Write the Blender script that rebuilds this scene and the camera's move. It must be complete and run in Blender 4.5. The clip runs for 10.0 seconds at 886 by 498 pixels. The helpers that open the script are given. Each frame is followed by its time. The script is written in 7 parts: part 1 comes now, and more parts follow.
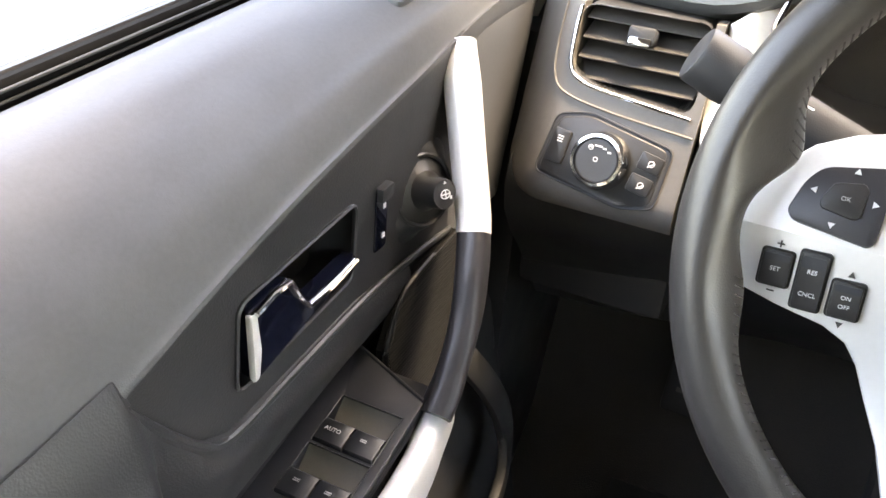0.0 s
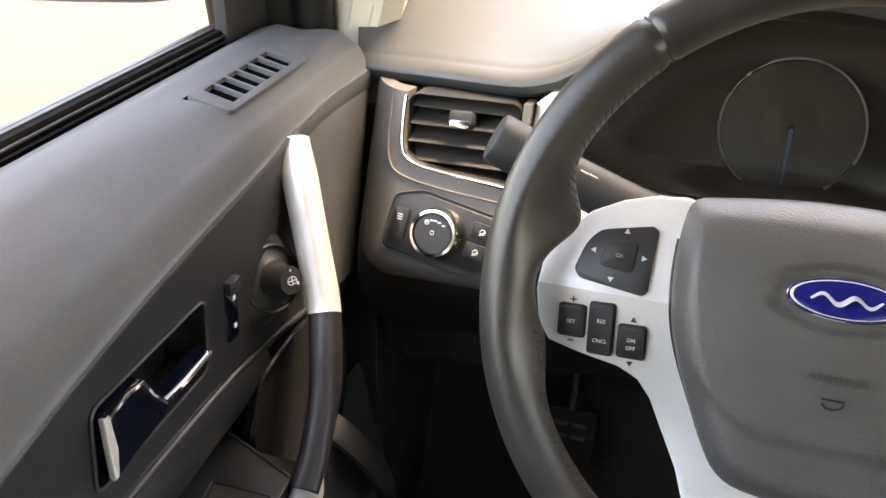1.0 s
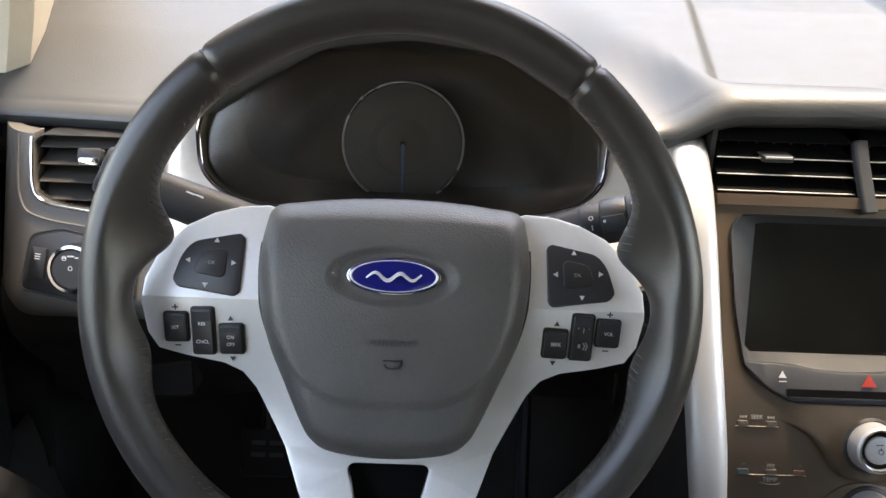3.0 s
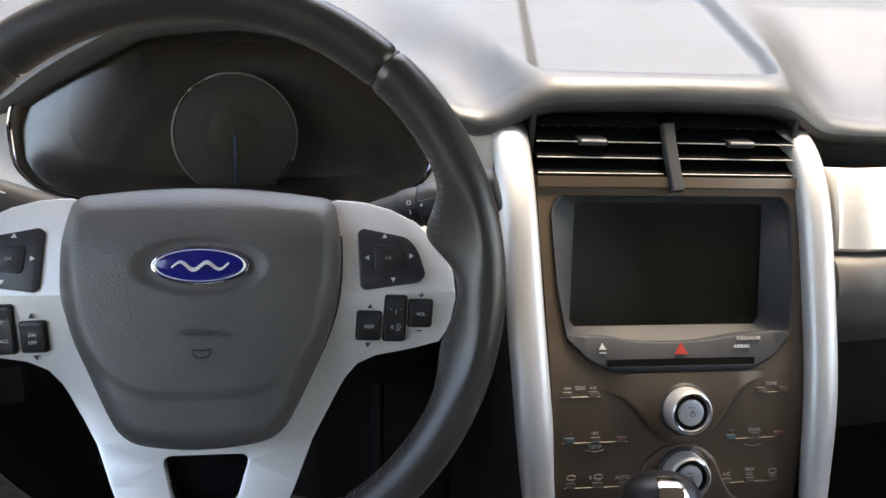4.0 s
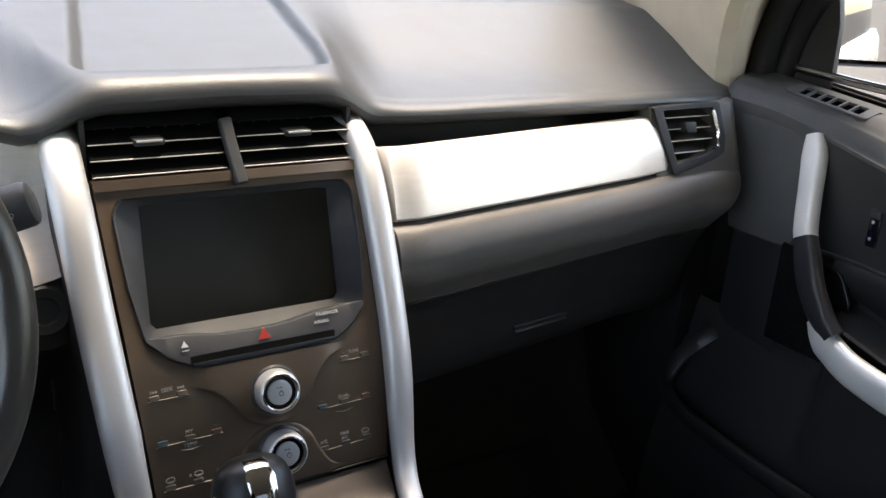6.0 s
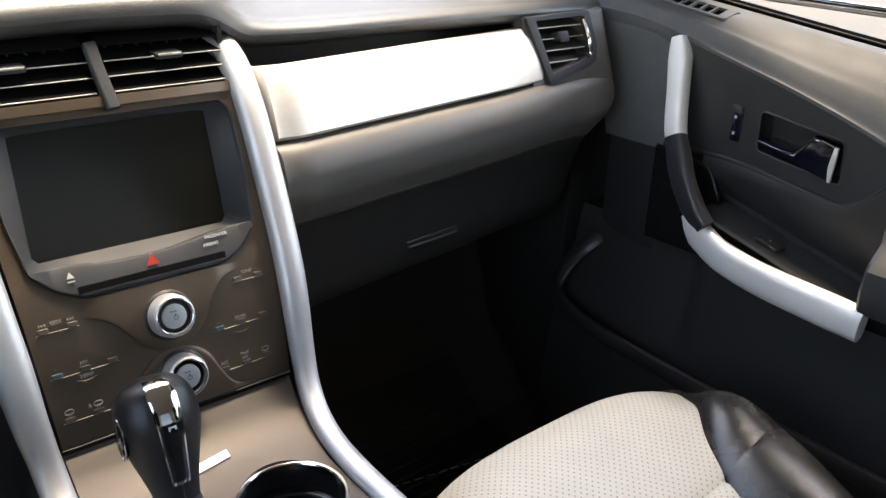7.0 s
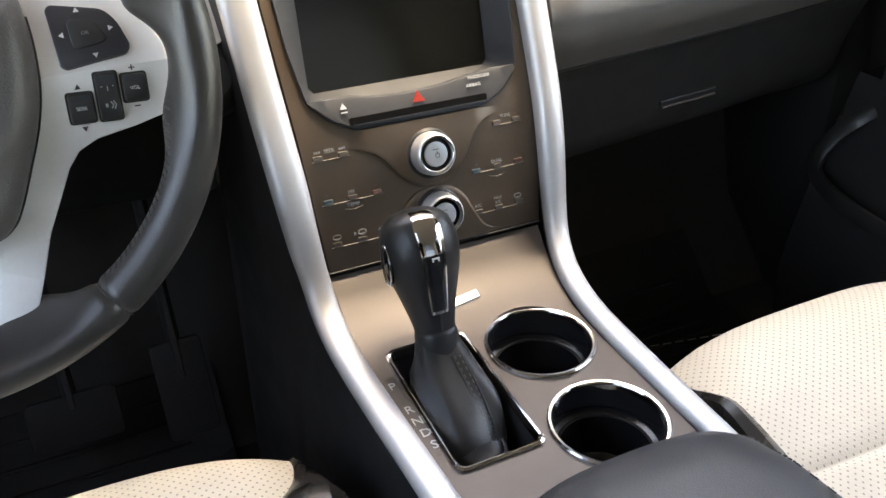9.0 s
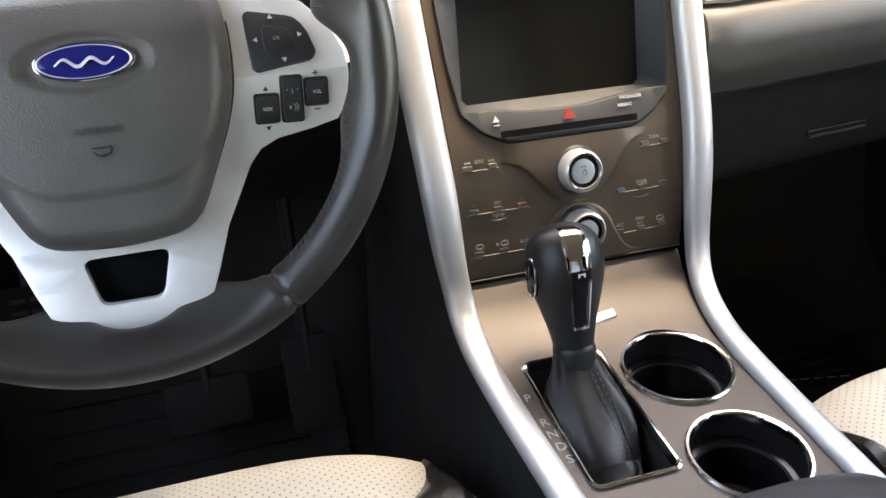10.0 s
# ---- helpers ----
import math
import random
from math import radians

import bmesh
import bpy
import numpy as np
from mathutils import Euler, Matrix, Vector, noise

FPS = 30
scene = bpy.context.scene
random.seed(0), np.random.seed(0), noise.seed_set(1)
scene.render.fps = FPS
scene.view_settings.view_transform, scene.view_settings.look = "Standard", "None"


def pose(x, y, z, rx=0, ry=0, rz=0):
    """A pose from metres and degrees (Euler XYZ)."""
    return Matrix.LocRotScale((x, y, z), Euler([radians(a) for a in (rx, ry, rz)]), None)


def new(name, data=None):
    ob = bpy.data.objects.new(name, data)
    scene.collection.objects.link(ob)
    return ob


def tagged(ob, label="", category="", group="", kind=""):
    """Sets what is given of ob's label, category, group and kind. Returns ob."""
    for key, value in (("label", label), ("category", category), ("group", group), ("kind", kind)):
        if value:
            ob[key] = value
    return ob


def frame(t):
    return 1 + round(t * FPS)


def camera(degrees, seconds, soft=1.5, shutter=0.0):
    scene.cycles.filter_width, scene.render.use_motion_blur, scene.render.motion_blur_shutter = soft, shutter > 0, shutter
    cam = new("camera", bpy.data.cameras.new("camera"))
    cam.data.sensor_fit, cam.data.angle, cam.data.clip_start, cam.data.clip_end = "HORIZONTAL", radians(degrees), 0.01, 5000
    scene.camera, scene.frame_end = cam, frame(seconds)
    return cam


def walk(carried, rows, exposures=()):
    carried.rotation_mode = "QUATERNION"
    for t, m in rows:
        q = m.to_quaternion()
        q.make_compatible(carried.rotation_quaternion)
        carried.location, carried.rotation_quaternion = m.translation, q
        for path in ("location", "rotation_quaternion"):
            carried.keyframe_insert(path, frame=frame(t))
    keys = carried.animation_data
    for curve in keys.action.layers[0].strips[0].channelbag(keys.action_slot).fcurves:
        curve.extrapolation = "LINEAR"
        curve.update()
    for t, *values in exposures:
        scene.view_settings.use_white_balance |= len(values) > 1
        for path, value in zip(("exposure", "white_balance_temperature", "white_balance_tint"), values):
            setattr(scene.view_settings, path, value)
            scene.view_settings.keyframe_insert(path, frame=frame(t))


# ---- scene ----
cam = camera(55.40, 10.0)
# seconds, x, y, z, pitch, roll, yaw (Euler XYZ degrees)
ROWS = [
    (0.0, -0.5092, -0.4180, 0.7767, 61.60, -4.62, 26.37),
    (0.5, -0.4919, -0.4235, 0.7942, 64.26, -3.50, 22.28),
    (1.0, -0.4560, -0.4395, 0.8106, 66.31, -2.03, 17.88),
    (1.5, -0.4172, -0.4613, 0.8148, 68.05, -1.27, 12.67),
    (2.0, -0.3895, -0.4711, 0.8171, 69.30, -0.98, 8.83),
    (2.5, -0.3697, -0.4819, 0.8188, 69.66, -1.50, 4.27),
    (3.8, -0.3147, -0.4939, 0.8142, 69.57, -2.83, -6.17),
    (4.0, -0.3040, -0.4991, 0.8152, 69.68, -2.86, -7.85),
    (4.5, -0.2881, -0.5040, 0.8181, 69.75, -3.29, -12.59),
    (5.0, -0.2661, -0.5142, 0.8217, 69.53, -3.65, -18.71),
    (5.5, -0.2474, -0.5280, 0.8239, 70.00, -3.78, -25.89),
    (6.0, -0.2341, -0.5415, 0.8276, 70.27, -3.33, -31.43),
    (6.2, -0.2302, -0.5471, 0.8255, 70.30, -3.03, -33.49),
    (7.3, -0.2418, -0.5757, 0.7938, 65.02, -1.89, -40.13),
    (7.5, -0.2420, -0.5774, 0.7861, 63.33, -1.33, -39.14),
    (8.0, -0.2495, -0.5685, 0.7760, 60.07, 0.07, -34.88),
    (8.5, -0.2603, -0.5534, 0.7730, 58.62, 0.79, -30.12),
    (9.0, -0.2758, -0.5406, 0.7752, 58.20, 0.74, -25.13),
    (9.5, -0.2987, -0.5367, 0.7760, 58.63, 0.53, -20.56),
    (10.0, -0.3158, -0.5357, 0.7795, 59.25, 0.71, -17.40),
]
# seconds, stops, kelvin, tint
EXPOSURES = [(0.0, 5.00, 9900, 16), (0.5, 4.55, 10200, 17), (1.0, 4.32, 10400, 18), (1.5, 4.28, 10200, 18), (2.0, 4.20, 9600, 17), (3.0, 3.78, 8900, 15), (4.5, 3.52, 8500, 14), (6.0, 3.34, 8300, 14), (7.5, 3.96, 8700, 14), (10.0, 4.16, 9300, 14)]
walk(cam, [(t, pose(x, y, z, rx, ry, rz)) for t, x, y, z, rx, ry, rz in ROWS], EXPOSURES)

# ---------------------------------------------------------------- world and light
world = bpy.data.worlds.new("sky")
scene.world = world
world.use_nodes = True
SUN_EL, SUN_AZ = 74.0, 64.0      # degrees; azimuth clockwise from +y
wn = world.node_tree.nodes
wl = world.node_tree.links
sky = wn.new("ShaderNodeTexSky")
sky.sky_type = "NISHITA"
sky.sun_disc = False
sky.sun_elevation = radians(SUN_EL)
sky.sun_rotation = radians(SUN_AZ)
sky.air_density, sky.dust_density = 1.0, 1.5
wn["Background"].inputs["Strength"].default_value = 0.15
wl.new(sky.outputs["Color"], wn["Background"].inputs["Color"])
sun = new("sun", bpy.data.lights.new("sun", "SUN"))
sun.data.energy, sun.data.angle, sun.data.color = 0.78, radians(16), (1.0, 0.96, 0.90)
_az, _el = radians(SUN_AZ), radians(SUN_EL)
_d = Vector((math.sin(_az) * math.cos(_el), math.cos(_az) * math.cos(_el), math.sin(_el)))
sun.matrix_basis = Matrix.Translation(_d * 20) @ (-_d).to_track_quat("-Z", "Y").to_matrix().to_4x4()


# ---------------------------------------------------------------- materials
def material(name, colour, rough=0.5, metal=0.0, vary=0.12, vary_scale=25.0, grain=0.0, grain_scale=900.0,
             grain_kind="VORONOI", stretch=(1, 1, 1), rough_vary=0.06, coat=0.0, specular=0.5, warp=0.0):
    m = bpy.data.materials.new(name)
    m.use_nodes = True
    n, l = m.node_tree.nodes, m.node_tree.links
    b = n["Principled BSDF"]
    b.inputs["Metallic"].default_value = metal
    b.inputs["Coat Weight"].default_value = coat
    b.inputs["Coat Roughness"].default_value = 0.08
    b.inputs["Specular IOR Level"].default_value = specular
    tc = n.new("ShaderNodeTexCoord")
    mp = n.new("ShaderNodeMapping")
    mp.inputs["Scale"].default_value = stretch
    l.new(tc.outputs["Object"], mp.inputs["Vector"])
    big = n.new("ShaderNodeTexNoise")
    big.inputs["Scale"].default_value, big.inputs["Detail"].default_value = vary_scale, 5.0
    l.new(mp.outputs["Vector"], big.inputs["Vector"])
    small = n.new("ShaderNodeTexNoise")
    small.inputs["Scale"].default_value, small.inputs["Detail"].default_value = vary_scale * 14, 3.0
    l.new(mp.outputs["Vector"], small.inputs["Vector"])
    mixn = n.new("ShaderNodeMath")
    mixn.operation = "MULTIPLY_ADD"
    l.new(small.outputs["Fac"], mixn.inputs[0])
    mixn.inputs[1].default_value = 0.45
    l.new(big.outputs["Fac"], mixn.inputs[2])
    mr = n.new("ShaderNodeMapRange")
    mr.inputs["From Min"].default_value, mr.inputs["From Max"].default_value = 0.45, 1.0
    mr.inputs["To Min"].default_value, mr.inputs["To Max"].default_value = 1 - vary, 1 + vary
    l.new(mixn.outputs[0], mr.inputs["Value"])
    mul = n.new("ShaderNodeVectorMath")
    mul.operation = "SCALE"
    mul.inputs[0].default_value = colour
    l.new(mr.outputs["Result"], mul.inputs["Scale"])
    l.new(mul.outputs["Vector"], b.inputs["Base Color"])
    rr = n.new("ShaderNodeMapRange")
    rr.inputs["From Min"].default_value, rr.inputs["From Max"].default_value = 0.3, 0.7
    rr.inputs["To Min"].default_value, rr.inputs["To Max"].default_value = max(rough - rough_vary, 0.02), min(rough + rough_vary, 1.0)
    l.new(big.outputs["Fac"], rr.inputs["Value"])
    l.new(rr.outputs["Result"], b.inputs["Roughness"])
    if grain:
        if grain_kind == "VORONOI":
            g = n.new("ShaderNodeTexVoronoi")
            g.feature = "SMOOTH_F1"
            out = g.outputs["Distance"]
        else:
            g = n.new("ShaderNodeTexNoise")
            g.inputs["Detail"].default_value = 4.0
            out = g.outputs["Fac"]
        g.inputs["Scale"].default_value = grain_scale
        l.new(mp.outputs["Vector"], g.inputs["Vector"])
        bp = n.new("ShaderNodeBump")
        bp.inputs["Strength"].default_value = grain
        bp.inputs["Distance"].default_value = 0.6 / grain_scale
        l.new(out, bp.inputs["Height"])
        last = bp
        if warp:
            w = n.new("ShaderNodeTexNoise")
            w.inputs["Scale"].default_value, w.inputs["Detail"].default_value = 16.0, 3.0
            l.new(mp.outputs["Vector"], w.inputs["Vector"])
            b2 = n.new("ShaderNodeBump")
            b2.inputs["Strength"].default_value, b2.inputs["Distance"].default_value = warp, 0.012
            l.new(w.outputs["Fac"], b2.inputs["Height"])
            l.new(bp.outputs["Normal"], b2.inputs["Normal"])
            last = b2
        l.new(last.outputs["Normal"], b.inputs["Normal"])
    return m


M = {
    "dash": material("soft_dash_plastic", (0.045, 0.048, 0.051), 0.44, vary=0.06, grain=0.30, grain_scale=1000, specular=0.54, rough_vary=0.03),
    "dash_low": material("lower_dash_plastic", (0.100, 0.091, 0.082), 0.47, grain=0.18, grain_scale=1100),
    "door": material("soft_door_plastic", (0.082, 0.084, 0.089), 0.62, grain=0.22, grain_scale=1300, specular=0.26),
    "door_insert": material("door_insert_plastic", (0.0195, 0.0202, 0.0222), 0.46, grain=0.2, grain_scale=900),
    # lower dash plastic darkened: the deep shade below the roll is in the colour
    "glove": material("shaded_glove_box_plastic", (0.020, 0.019, 0.0175), 0.58, grain=0.25, grain_scale=900, specular=0.3),
    "ribs": material("matt_black_ribbed_plastic", (0.020, 0.020, 0.021), 0.65, vary=0.1, specular=0.3),
    "rib_edge": material("black_rib_plastic", (0.0075, 0.0075, 0.008), 0.65, vary=0.1, specular=0.12),
    "navy": material("deep_navy_gloss_plastic", (0.0045, 0.0055, 0.012), 0.10, vary=0.05, coat=0.5),
    "bright": material("polished_cream_metal", (0.80, 0.78, 0.74), 0.22, metal=0.4, vary=0.03),
    "switch": material("blue_black_switch_plastic", (0.0105, 0.0120, 0.0155), 0.40, grain=0.12, grain_scale=1500),
    "pit": material("olive_grey_switch_well", (0.075, 0.072, 0.060), 0.50, vary=0.15, vary_scale=60),
    "pad_black": material("button_pad_plastic", (0.026, 0.026, 0.030), 0.36, grain=0.1, grain_scale=1500),
    "stalk": material("matt_stalk_plastic", (0.020, 0.021, 0.024), 0.58, grain=0.15, grain_scale=1300),
    "black": material("black_plastic", (0.019, 0.019, 0.0195), 0.42, grain=0.15, grain_scale=1200),
    "gloss_black": material("gloss_black_plastic", (0.010, 0.010, 0.011), 0.16, vary=0.05),
    "rubber": material("black_rubber", (0.015, 0.0145, 0.0145), 0.70, grain=0.2, grain_scale=500, specular=0.25),
    "bezel": material("charcoal_bezel_plastic", (0.034, 0.036, 0.040), 0.56, grain=0.15, grain_scale=1400, specular=0.26),
    "airbag": material("airbag_cover_vinyl", (0.072, 0.068, 0.065), 0.45, grain=0.36, grain_scale=850),
    "leather": material("black_rim_leather", (0.031, 0.0275, 0.025), 0.37, vary=0.2, grain=0.16, grain_scale=1100, rough_vary=0.03, warp=0.02),
    "boot": material("black_boot_leather", (0.0075, 0.0075, 0.008), 0.42, grain=0.25, grain_scale=1300, warp=0.15),
    "seat_leather": material("black_seat_leather", (0.021, 0.0195, 0.018), 0.27, vary=0.15, grain=0.16, grain_scale=900, rough_vary=0.02, warp=0.06),
    "arm_leather": material("smooth_armrest_leather", (0.030, 0.030, 0.033), 0.46, vary=0.15, grain=0.25, grain_scale=900, warp=0.03),
    "silver": material("satin_silver_paint", (0.82, 0.815, 0.80), 0.40, metal=0.42, vary=0.04, rough_vary=0.03, grain=0.03, grain_scale=2500),
    "rail": material("satin_silver_rail_paint", (0.555, 0.56, 0.565), 0.45, metal=0.58, vary=0.04, rough_vary=0.03, grain=0.03, grain_scale=2500),
    "bronze": material("bronze_metallic_paint", (0.130, 0.096, 0.071), 0.42, metal=0.65, vary=0.05, rough_vary=0.03, grain=0.03, grain_scale=2500),
    "console": material("bronze_grey_metallic_paint", (0.086, 0.073, 0.065), 0.47, metal=0.45, vary=0.05, rough_vary=0.03, grain=0.03, grain_scale=2500),
    "champagne": material("champagne_satin_metal", (0.82, 0.76, 0.69), 0.36, metal=0.38, vary=0.05, stretch=(1, 12, 12), rough_vary=0.04),
    "chrome": material("chrome", (0.64, 0.64, 0.645), 0.08, metal=1.0, vary=0.02, rough_vary=0.02),
    "dark_chrome": material("smoked_chrome", (0.20, 0.20, 0.24), 0.07, metal=1.0, vary=0.03, rough_vary=0.02),
    "knob": material("brushed_aluminium", (0.56, 0.56, 0.58), 0.28, metal=1.0, vary=0.05, rough_vary=0.05),
    "screen": material("unlit_touchscreen", (0.0085, 0.0082, 0.0068), 0.15, vary=0.05, vary_scale=8, rough_vary=0.05, specular=0.36),
    "blue": material("blue_enamel", (0.006, 0.010, 0.140), 0.10, vary=0.05, coat=0.6),
    "white": material("white_print", (0.62, 0.62, 0.62), 0.5, vary=0.03),
    "void": material("dark_slot", (0.006, 0.006, 0.006), 0.9, vary=0.0, specular=0.05),
    "dim_print": material("dim_print", (0.40, 0.39, 0.37), 0.5, vary=0.03),
    "key": material("bronze_key", (0.120, 0.102, 0.086), 0.38, metal=0.35, vary=0.03),
    "grey_print": material("grey_print", (0.30, 0.30, 0.30), 0.5, vary=0.03),
    "dark_print": material("dark_print", (0.05, 0.048, 0.045), 0.5, vary=0.03),
    "red": material("red_print", (0.40, 0.030, 0.018), 0.40, vary=0.05),
    "blue_print": material("dim_blue_key", (0.060, 0.092, 0.112), 0.45, vary=0.03),
    "red_print": material("dim_red_key", (0.130, 0.068, 0.055), 0.45, vary=0.03),
    "needle": material("blue_grey_needle", (0.05, 0.09, 0.18), 0.4, vary=0.03),
    "dial": material("dial_face", (0.038, 0.034, 0.030), 0.45, vary=0.1),
    # black housing raised to brown, standing in for the haze reflected by the lens
    "cluster": material("hazed_cluster_tub", (0.050, 0.040, 0.031), 0.50, vary=0.12, specular=0.3),
    "beige": material("beige_pillar_fabric", (0.62, 0.55, 0.44), 0.85, vary=0.06, grain=0.4, grain_scale=1600, grain_kind="NOISE"),
    "roof": material("beige_headliner", (0.55, 0.50, 0.42), 0.9, vary=0.05, grain=0.3, grain_scale=900, grain_kind="NOISE"),
    "carpet": material("black_carpet", (0.042, 0.039, 0.036), 0.95, grain=1.0, grain_scale=700, grain_kind="NOISE", specular=0.2),
    "body": material("silver_body_paint", (0.50, 0.51, 0.52), 0.25, metal=0.6, vary=0.03, coat=0.5),
    "thread": material("grey_thread", (0.055, 0.052, 0.050), 0.8, vary=0.1),
    "boot_thread": material("pale_grey_thread", (0.12, 0.12, 0.12), 0.8, vary=0.1),
    "vent_slat": material("brown_grey_slat_plastic", (0.040, 0.036, 0.032), 0.55, grain=0.15, grain_scale=1200, specular=0.35),
    "bright_rim": material("bright_rim_chrome", (0.62, 0.61, 0.60), 0.13, metal=1.0, vary=0.02, rough_vary=0.03),
    "seal": material("black_seal_rubber", (0.008, 0.008, 0.0085), 0.45, vary=0.1, specular=0.35),
    "mirror": material("mirror_glass", (0.9, 0.9, 0.9), 0.01, metal=1.0, vary=0.0, rough_vary=0.0),
}


def seat_fabric():
    """Light beige leather with a regular pattern of small punched holes."""
    m = material("perforated_beige_leather", (0.65, 0.590, 0.480), 0.62, vary=0.05, grain=0.25, grain_scale=800)
    n, l = m.node_tree.nodes, m.node_tree.links
    b = n["Principled BSDF"]
    tc = n.new("ShaderNodeTexCoord")
    rot = n.new("ShaderNodeMapping")
    rot.inputs["Rotation"].default_value = (0, 0, radians(45))
    rot.inputs["Scale"].default_value = (1 / 0.0058, 1 / 0.0058, 0)
    l.new(tc.outputs["Object"], rot.inputs["Vector"])
    fr = n.new("ShaderNodeVectorMath")
    fr.operation = "FRACTION"
    l.new(rot.outputs["Vector"], fr.inputs[0])
    sb = n.new("ShaderNodeVectorMath")
    sb.operation = "SUBTRACT"
    sb.inputs[1].default_value = (0.5, 0.5, 0.0)
    l.new(fr.outputs["Vector"], sb.inputs[0])
    ln = n.new("ShaderNodeVectorMath")
    ln.operation = "LENGTH"
    l.new(sb.outputs["Vector"], ln.inputs[0])
    hole = n.new("ShaderNodeMapRange")
    hole.inputs["From Min"].default_value, hole.inputs["From Max"].default_value = 0.11, 0.20
    hole.inputs["To Min"].default_value, hole.inputs["To Max"].default_value = 0.46, 1.0
    l.new(ln.outputs["Value"], hole.inputs["Value"])
    mul = n.new("ShaderNodeVectorMath")
    mul.operation = "SCALE"
    l.new(b.inputs["Base Color"].links[0].from_socket, mul.inputs[0])
    l.new(hole.outputs["Result"], mul.inputs["Scale"])
    l.new(mul.outputs["Vector"], b.inputs["Base Color"])
    return m


def thin_glass(name, ior=1.45, rough=0.03, tint=(0.93, 0.95, 0.94)):
    m = bpy.data.materials.new(name)
    m.use_nodes = True
    n, l = m.node_tree.nodes, m.node_tree.links
    n.remove(n["Principled BSDF"])
    tr = n.new("ShaderNodeBsdfTransparent")
    tr.inputs["Color"].default_value = (*tint, 1)
    gl = n.new("ShaderNodeBsdfGlossy")
    gl.inputs["Roughness"].default_value = rough
    fr = n.new("ShaderNodeFresnel")
    fr.inputs["IOR"].default_value = ior
    mx = n.new("ShaderNodeMixShader")
    l.new(fr.outputs["Fac"], mx.inputs["Fac"])
    l.new(tr.outputs["BSDF"], mx.inputs[1])
    l.new(gl.outputs["BSDF"], mx.inputs[2])
    l.new(mx.outputs["Shader"], n["Material Output"].inputs["Surface"])
    return m


def ground_material():
    """Pale sunlit gravel and concrete."""
    m = material("pale_gravel", (0.047, 0.037, 0.0245), 0.9, vary=0.42, vary_scale=2.2, grain=0.6, grain_scale=60, grain_kind="NOISE")
    return m


M["seat"] = seat_fabric()
M["glass"] = thin_glass("window_glass")
M["lens"] = thin_glass("cluster_lens", 1.85, 0.12, (0.80, 0.78, 0.75))
M["screen_glass"] = thin_glass("windscreen_glass", 1.45, 0.02, (0.95, 0.96, 0.95))
M["tinted"] = thin_glass("privacy_glass", 1.45, 0.03, (0.31, 0.31, 0.31))
M["side_tint"] = thin_glass("tinted_side_glass", 1.45, 0.03, (0.75, 0.76, 0.75))
M["ground"] = ground_material()


# ---------------------------------------------------------------- mesh helpers
BASE = {}


def thing(name, label, category, at=(0, 0, 0), group="", kind=""):
    ob = new(name)
    ob.empty_display_size = 0.05
    ob.location = at
    BASE[ob.name] = Vector(at)
    return tagged(ob, label, category, group, kind)


def finish(name, bm, mat, sharp=35.0):
    bmesh.ops.remove_doubles(bm, verts=bm.verts, dist=1e-6)
    bmesh.ops.recalc_face_normals(bm, faces=bm.faces)
    me = bpy.data.meshes.new(name)
    bm.to_mesh(me)
    bm.free()
    me.polygons.foreach_set("use_smooth", [True] * len(me.polygons))
    me.set_sharp_from_angle(angle=radians(sharp))
    me.materials.append(M[mat])
    return new(name, me)


def part(name, bm, mat, parent, label="", sharp=35.0):
    """One mesh object, given in world coordinates, under a thing or a part."""
    ob = finish(name, bm, mat, sharp)
    ob.parent = parent
    if parent.name in BASE:
        ob.matrix_parent_inverse = Matrix.Translation(-BASE[parent.name])
    return tagged(ob, label)


def single(name, bm, mat, label, category, group="", kind="", sharp=35.0):
    """A thing that is one mesh."""
    return tagged(finish(name, bm, mat, sharp), label, category, group, kind)


def grid(rows, close_u=False, close_v=False):
    """Quads over rows of points."""
    bm = bmesh.new()
    vs = [[bm.verts.new(p) for p in r] for r in rows]
    nr, nc = len(vs), len(vs[0])
    for i in range(nr if close_v else nr - 1):
        for j in range(nc if close_u else nc - 1):
            q = (vs[i][j], vs[i][(j + 1) % nc], vs[(i + 1) % nr][(j + 1) % nc], vs[(i + 1) % nr][j])
            if len({v.co.to_tuple(7) for v in q}) > 2:
                bm.faces.new(q)
    return bm


def join(*bms):
    out = bmesh.new()
    for b in bms:
        me = bpy.data.meshes.new("tmp")
        b.to_mesh(me)
        b.free()
        out.from_mesh(me)
        bpy.data.meshes.remove(me)
    return out


def slab(bm, by):
    """Gives an open sheet thickness: a copy of it moved by the vector, and the edges between."""
    ext = bmesh.ops.extrude_face_region(bm, geom=bm.faces[:], use_keep_orig=True)
    bmesh.ops.translate(bm, vec=by, verts=[v for v in ext["geom"] if isinstance(v, bmesh.types.BMVert)])
    return bm


def smooth_line(pts, n=8, closed=False):
    """Catmull-Rom through points of any dimension."""
    p = [np.array(q, float) for q in pts]
    k = len(p)
    out = []
    for i in range(k if closed else k - 1):
        a = p[(i - 1) % k] if closed or i > 0 else 2 * p[0] - p[1]
        b, c = p[i], p[(i + 1) % k]
        d = p[(i + 2) % k] if closed or i + 2 < k else 2 * p[-1] - p[-2]
        for s in range(n):
            t = s / n
            out.append(0.5 * (2 * b + (c - a) * t + (2 * a - 5 * b + 4 * c - d) * t * t + (3 * b - a - 3 * c + d) * t ** 3))
    if not closed:
        out.append(p[-1])
    return [tuple(float(v) for v in q) for q in out]


